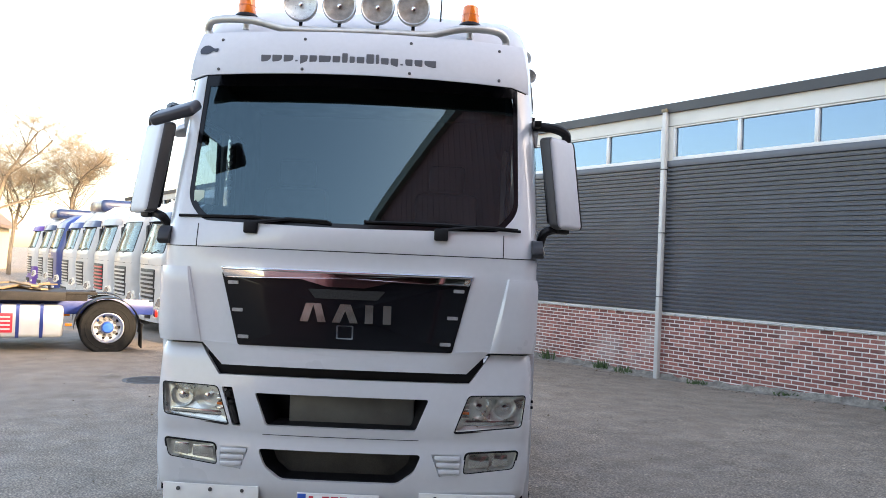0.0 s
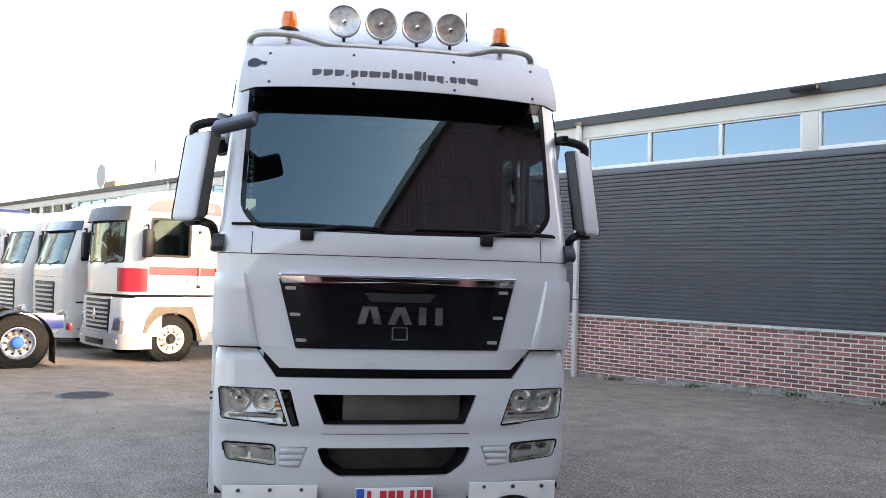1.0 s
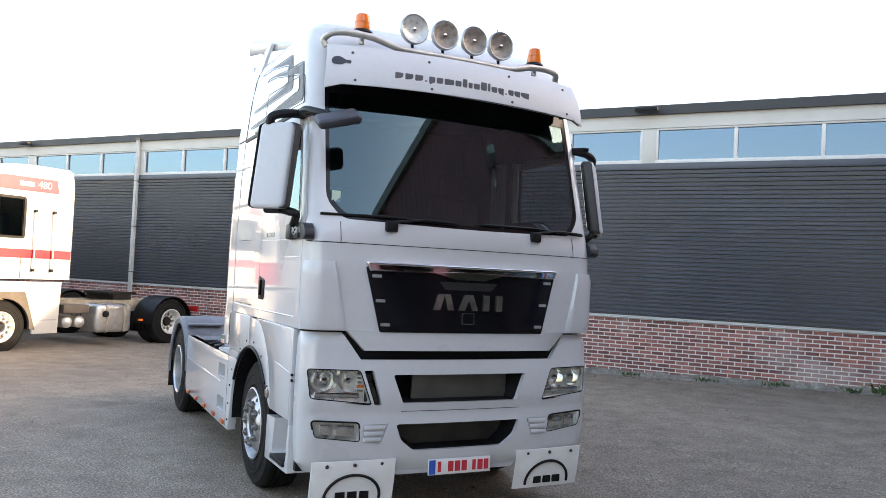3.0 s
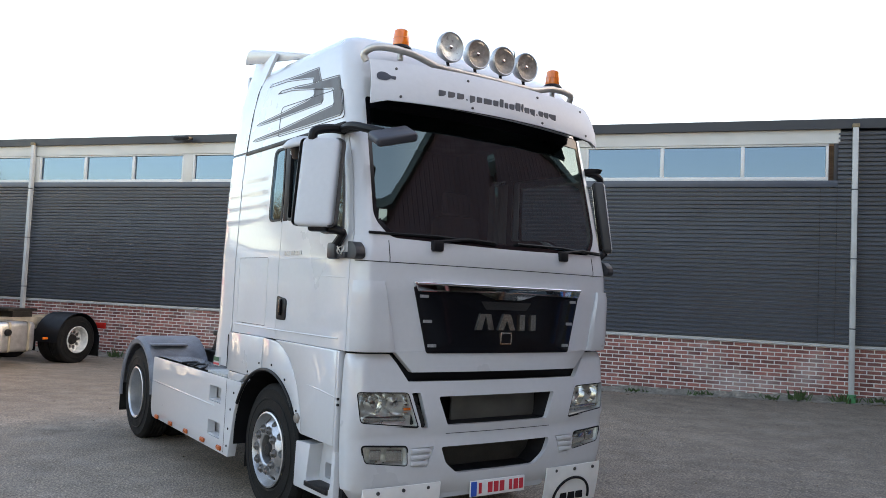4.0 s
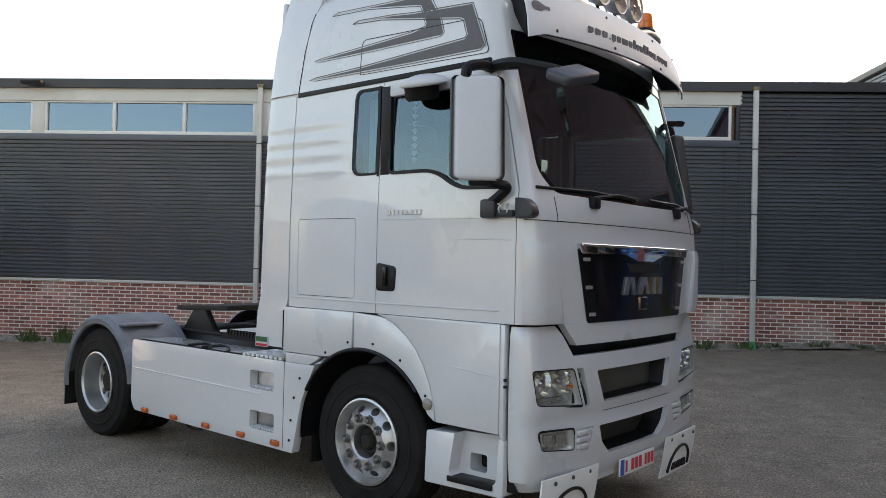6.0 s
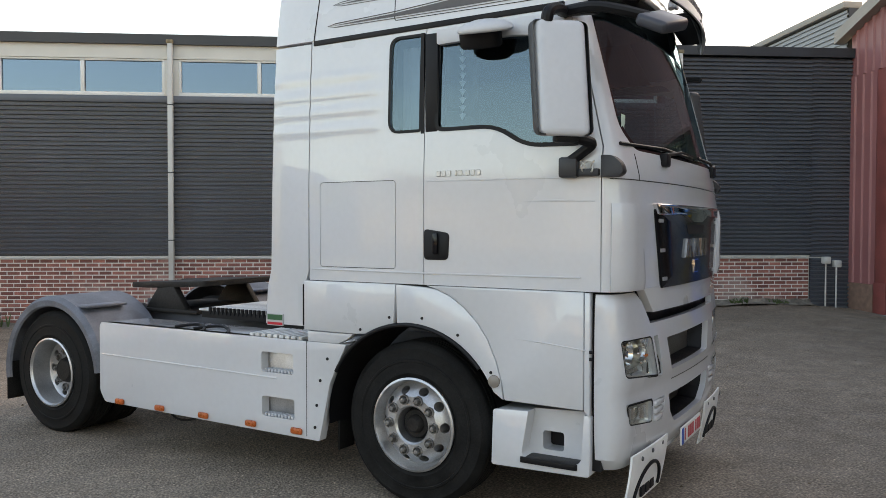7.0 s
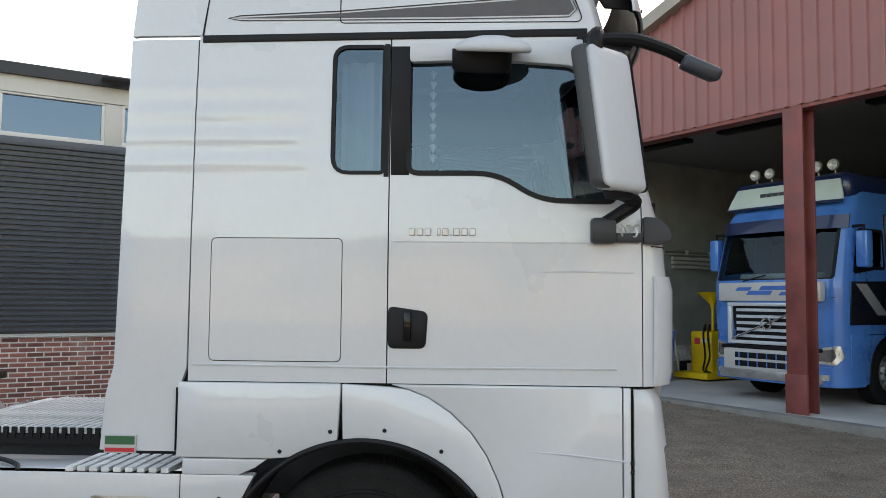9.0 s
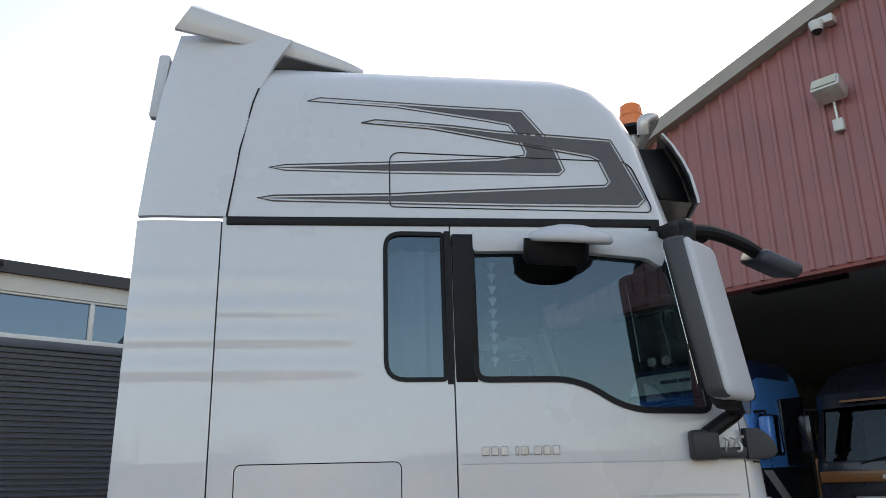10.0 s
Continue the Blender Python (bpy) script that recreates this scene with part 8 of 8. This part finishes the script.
# litter and small stones on the asphalt
LITTER = mat("dry_litter", (0.17, 0.12, 0.07), 0.9, var=0.6, scale=40)
lv, lf = [], []
rng = random.Random(17)
for k in range(1500):
    if k < 900:
        s, v = rng.uniform(-3.3, 20), FRONT + 0.06 + abs(rng.gauss(0, 0.35))
    elif k < 1150:
        s, v = -3.32 + abs(rng.gauss(0, 0.25)), rng.uniform(0.5, 9)
    else:
        s, v = rng.uniform(-3, 18), rng.uniform(1, 13)
    z, r, a = rise(s, v) + 0.004, rng.uniform(0.008, 0.028) * (1 if k < 1150 else 0.7), rng.uniform(0, 3.1)
    dx, dy = r * math.cos(a), r * math.sin(a)
    i = len(lv)
    lv += [(s - dx, v - dy, z), (s + dy * 0.5, v - dx * 0.5, z + rng.uniform(0, 0.008)), (s + dx, v + dy, z), (s - dy * 0.5, v + dx * 0.5, z + rng.uniform(0.004, 0.016))]
    lf += [(i, i + 1, i + 2), (i, i + 2, i + 3)]
lm = bpy.data.meshes.new("litter")
lm.from_pydata(lv, [], lf)
lm.materials.append(LITTER)
litter = new("leaf_litter", lm)
litter.matrix_world = HALL
tagged(litter, "dry leaves and crumbs of dirt scattered on the asphalt", "litter", kind="stuff")

# ---- trees and far things ----
BARK = mat("bark", (0.12, 0.10, 0.08), 0.9, var=0.25, scale=4)
TWIG = mat("twigs", (0.22, 0.18, 0.14), 0.9, var=0.25, scale=2)


def bare_tree(x, y, h, seed, bushy=0, label="bare winter tree with fine brown twigs"):
    rg = random.Random(seed)
    V, F, V2, F2 = [], [], [], []

    def limb(p, q, r0, r1, vs, fs, n=4):
        d = (q - p).normalized()
        a = d.orthogonal().normalized()
        b = d.cross(a)
        i = len(vs)
        for c, r in ((p, r0), (q, r1)):
            for k in range(n):
                t = 2 * math.pi * k / n
                vs.append(tuple(c + (a * math.cos(t) + b * math.sin(t)) * r))
        for k in range(n):
            j = (k + 1) % n
            fs.append((i + k, i + j, i + n + j, i + n + k))

    def grow_limb(p, d, length, r, level):
        steps = 3
        for s in range(steps):
            d = (d + Vector((rg.uniform(-1, 1), rg.uniform(-1, 1), rg.uniform(-0.3, 0.6))) * (0.10 if level == 0 else 0.22)).normalized()
            q = p + d * (length / steps)
            r1 = r * (0.86 if level < 2 else 0.75)
            fine = level >= 3
            limb(p, q, r, r1, V2 if fine else V, F2 if fine else F, 3 if fine else 6 if level == 0 else 4)
            if level < 5:
                kids = 2 + (bushy if level in (1, 4) else 0)
                if level == 0 and s == 0:
                    kids = 0
                for _ in range(kids):
                    ax = Vector((rg.uniform(-1, 1), rg.uniform(-1, 1), rg.uniform(-0.1, 0.9 - 0.3 * bushy))).normalized()
                    nd = (d * (0.75 - 0.25 * bushy) + ax * (0.85 + 0.2 * bushy)).normalized()
                    grow_limb(q, nd, length * rg.uniform(0.5, 0.72), max(0.006, r1 * 0.58), level + 1)
            p, r = q, r1

    grow_limb(Vector((0, 0, -0.2)), Vector((0, 0, 1)), h * 0.55, h * 0.018, 0)
    t = thing("tree", label, "tree", pose(x, y, 0), group="bare trees round the yard")
    for nm, vs, fs, mm in (("trunk", V, F, BARK), ("crown", V2, F2, TWIG)):
        me = bpy.data.meshes.new(nm)
        me.from_pydata(vs, [], fs)
        me.materials.append(mm)
        o = new(nm, me)
        o.parent = t
    return t


t1 = bare_tree(-29.4, 48, 12.5, 5, 1)
t2 = bare_tree(-25.2, 51, 10.5, 9, 1)
for src, x, y, r, k in ((t2, -30, 52, 140, 0.9), (t1, -36, 45, 200, 1.0), (t1, 20.3, 50.5, 250, 0.62),
                         (t1, -36, -14, 30, 0.5), (t2, -40, -4, 190, 0.6), (t2, -38, 6, 45, 0.65), (t1, -40, 16, 300, 0.62), (t2, -33, -24, 80, 0.6), (t2, -40, 28, 250, 0.8), (t2, -41, 21, 130, 0.7)):
    copy_thing(src, pose(x, y, 0, 0, 0, r) @ Matrix.Scale(k, 4)).scale = (k, k, k)
ROOFT = mat("brown_tiles", (0.16, 0.11, 0.085), 0.8, var=0.2, scale=2)
HOUSEW = mat("ochre_wall", (0.42, 0.36, 0.26), 0.8, var=0.1)
house = thing("house", "distant ochre house with a brown pitched roof", "house", pose(-42, 62, -0.6, 0, 0, 20))
part("wall", prism([(-5, 0), (5, 0), (5, 4.5), (0, 8.6), (-5, 4.5)], "y", -6, 6), HOUSEW, house, smooth=0)
for sx in (-1, 1):
    part("roof", prism([(0, 8.7), (sx * 5.6, 4.1), (sx * 5.6, 4.35), (0, 9.0)], "y", -6.4, 6.4), ROOFT, house, smooth=0)
for x in (-2.2, 2.2):
    w = part("window", box(x - 0.6, x + 0.6, -6.05, -5.98, 1.5, 3.0), GLOSSBLACK, house)
    part("frame", box(x - 0.7, x + 0.7, -6.06, -6.0, 1.4, 1.5), CREAM, w)
low = thing("far_hall", "low distant shed beyond the yard", "building", pose(-48, 0, 0, 0, 0, 90))
part("wall", box(-40, 40, -4, 4, 0, 4.5), mat("far_wall", (0.3, 0.29, 0.27), 0.9, var=0.15, scale=0.3), low, smooth=0)
part("roof", prism([(-4.4, 4.4), (4.4, 4.4), (0, 6.2)], "x", -40.5, 40.5), ROOFT, low, smooth=0)

# ---- bricks of the plinth ----
def brick_material():
    m = mat("brick", (0.30, 0.125, 0.104), 0.85, var=0.2, scale=9, bump=0.004, bscale=70, fine=0.18)
    nd, ln = m.node_tree.nodes, m.node_tree.links
    b = nd["Principled BSDF"]
    old = b.inputs["Base Color"].links[0].from_socket
    geo, oi = nd.new("ShaderNodeNewGeometry"), nd.new("ShaderNodeObjectInfo")
    add = nd.new("ShaderNodeMath")
    add.operation = "ADD"
    ln.new(geo.outputs["Random Per Island"], add.inputs[0])
    ln.new(oi.outputs["Random"], add.inputs[1])
    fr = nd.new("ShaderNodeMath")
    fr.operation = "FRACT"
    ln.new(add.outputs[0], fr.inputs[0])
    ramp = nd.new("ShaderNodeValToRGB")
    ramp.color_ramp.elements[0].color = (0.55, 0.5, 0.5, 1)
    ramp.color_ramp.elements[1].color = (1.35, 1.25, 1.2, 1)
    ln.new(fr.outputs[0], ramp.inputs[0])
    mx = nd.new("ShaderNodeVectorMath")
    mx.operation = "MULTIPLY"
    ln.new(old, mx.inputs[0])
    ln.new(ramp.outputs[0], mx.inputs[1])
    tc = nd.new("ShaderNodeNewGeometry")
    lime = nd.new("ShaderNodeTexNoise")
    lime.inputs["Scale"].default_value, lime.inputs["Detail"].default_value = 0.9, 6
    ln.new(tc.outputs["Position"], lime.inputs["Vector"])
    lr = nd.new("ShaderNodeMapRange")
    for i, q in zip((1, 2, 3, 4), (0.54, 0.70, 0.0, 0.5)):
        lr.inputs[i].default_value = q
    ln.new(lime.outputs["Fac"], lr.inputs[0])
    mix = nd.new("ShaderNodeMix")
    mix.data_type = "RGBA"
    ln.new(lr.outputs[0], mix.inputs["Factor"])
    ln.new(mx.outputs[0], mix.inputs["A"])
    mix.inputs["B"].default_value = (0.55, 0.46, 0.42, 1)
    ln.new(mix.outputs["Result"], b.inputs["Base Color"])
    return m


BRICK = brick_material()
COURSE, LONG, JOINT = 0.0745, 0.235, 0.019


def brick_verts(s, z, w, h):
    y0, y1, c = FRONT - 0.03, FRONT - 0.006, 0.003
    return [(s, y0, z), (s + w, y0, z), (s + w, y0, z + h), (s, y0, z + h), (s, y1, z), (s + w, y1, z), (s + w, y1, z + h), (s, y1, z + h),
            (s + c, y1 + c, z + c), (s + w - c, y1 + c, z + c), (s + w - c, y1 + c, z + h - c), (s + c, y1 + c, z + h - c)]


BF = [(0, 1, 5, 4), (1, 2, 6, 5), (2, 3, 7, 6), (3, 0, 4, 7), (4, 5, 9, 8), (5, 6, 10, 9), (6, 7, 11, 10), (7, 4, 8, 11), (8, 9, 10, 11)]
one = bpy.data.meshes.new("brick")
one.from_pydata(brick_verts(0, 0, LONG - JOINT, COURSE - JOINT), [], BF)
one.materials.append(BRICK)
rng = random.Random(11)
bv, bf = [], []
rows_n = 16
for r in range(rows_n):
    z = BRICKTOP - 0.02 - COURSE * (r + 1)
    s = -2.66 - (LONG / 2 if r % 2 else 0)
    while s < 34:
        w = LONG - JOINT
        a = max(s, -2.66)
        if 5.2 <= s <= 9.4 and s > -2.66:
            o = new("brick", one)
            o.parent = wall_plinth
            o.location = (s + rng.uniform(-0.002, 0.002), rng.uniform(-0.002, 0.003), z)
        elif s + w - a > 0.03:
            i = len(bv)
            dv = rng.uniform(-0.002, 0.003)
            bv += [(x, y + dv, q) for x, y, q in brick_verts(a, z, s + w - a, COURSE - JOINT)]
            bf += [tuple(i + k for k in f) for f in BF]
        s += LONG
bm_ = bpy.data.meshes.new("brickwork")
bm_.from_pydata(bv, [], bf)
bm_.materials.append(BRICK)
rest = new("brickwork", bm_)
rest.parent = wall_plinth
tagged(rest, "red bricks with pale joints and lime bloom", kind="stuff")
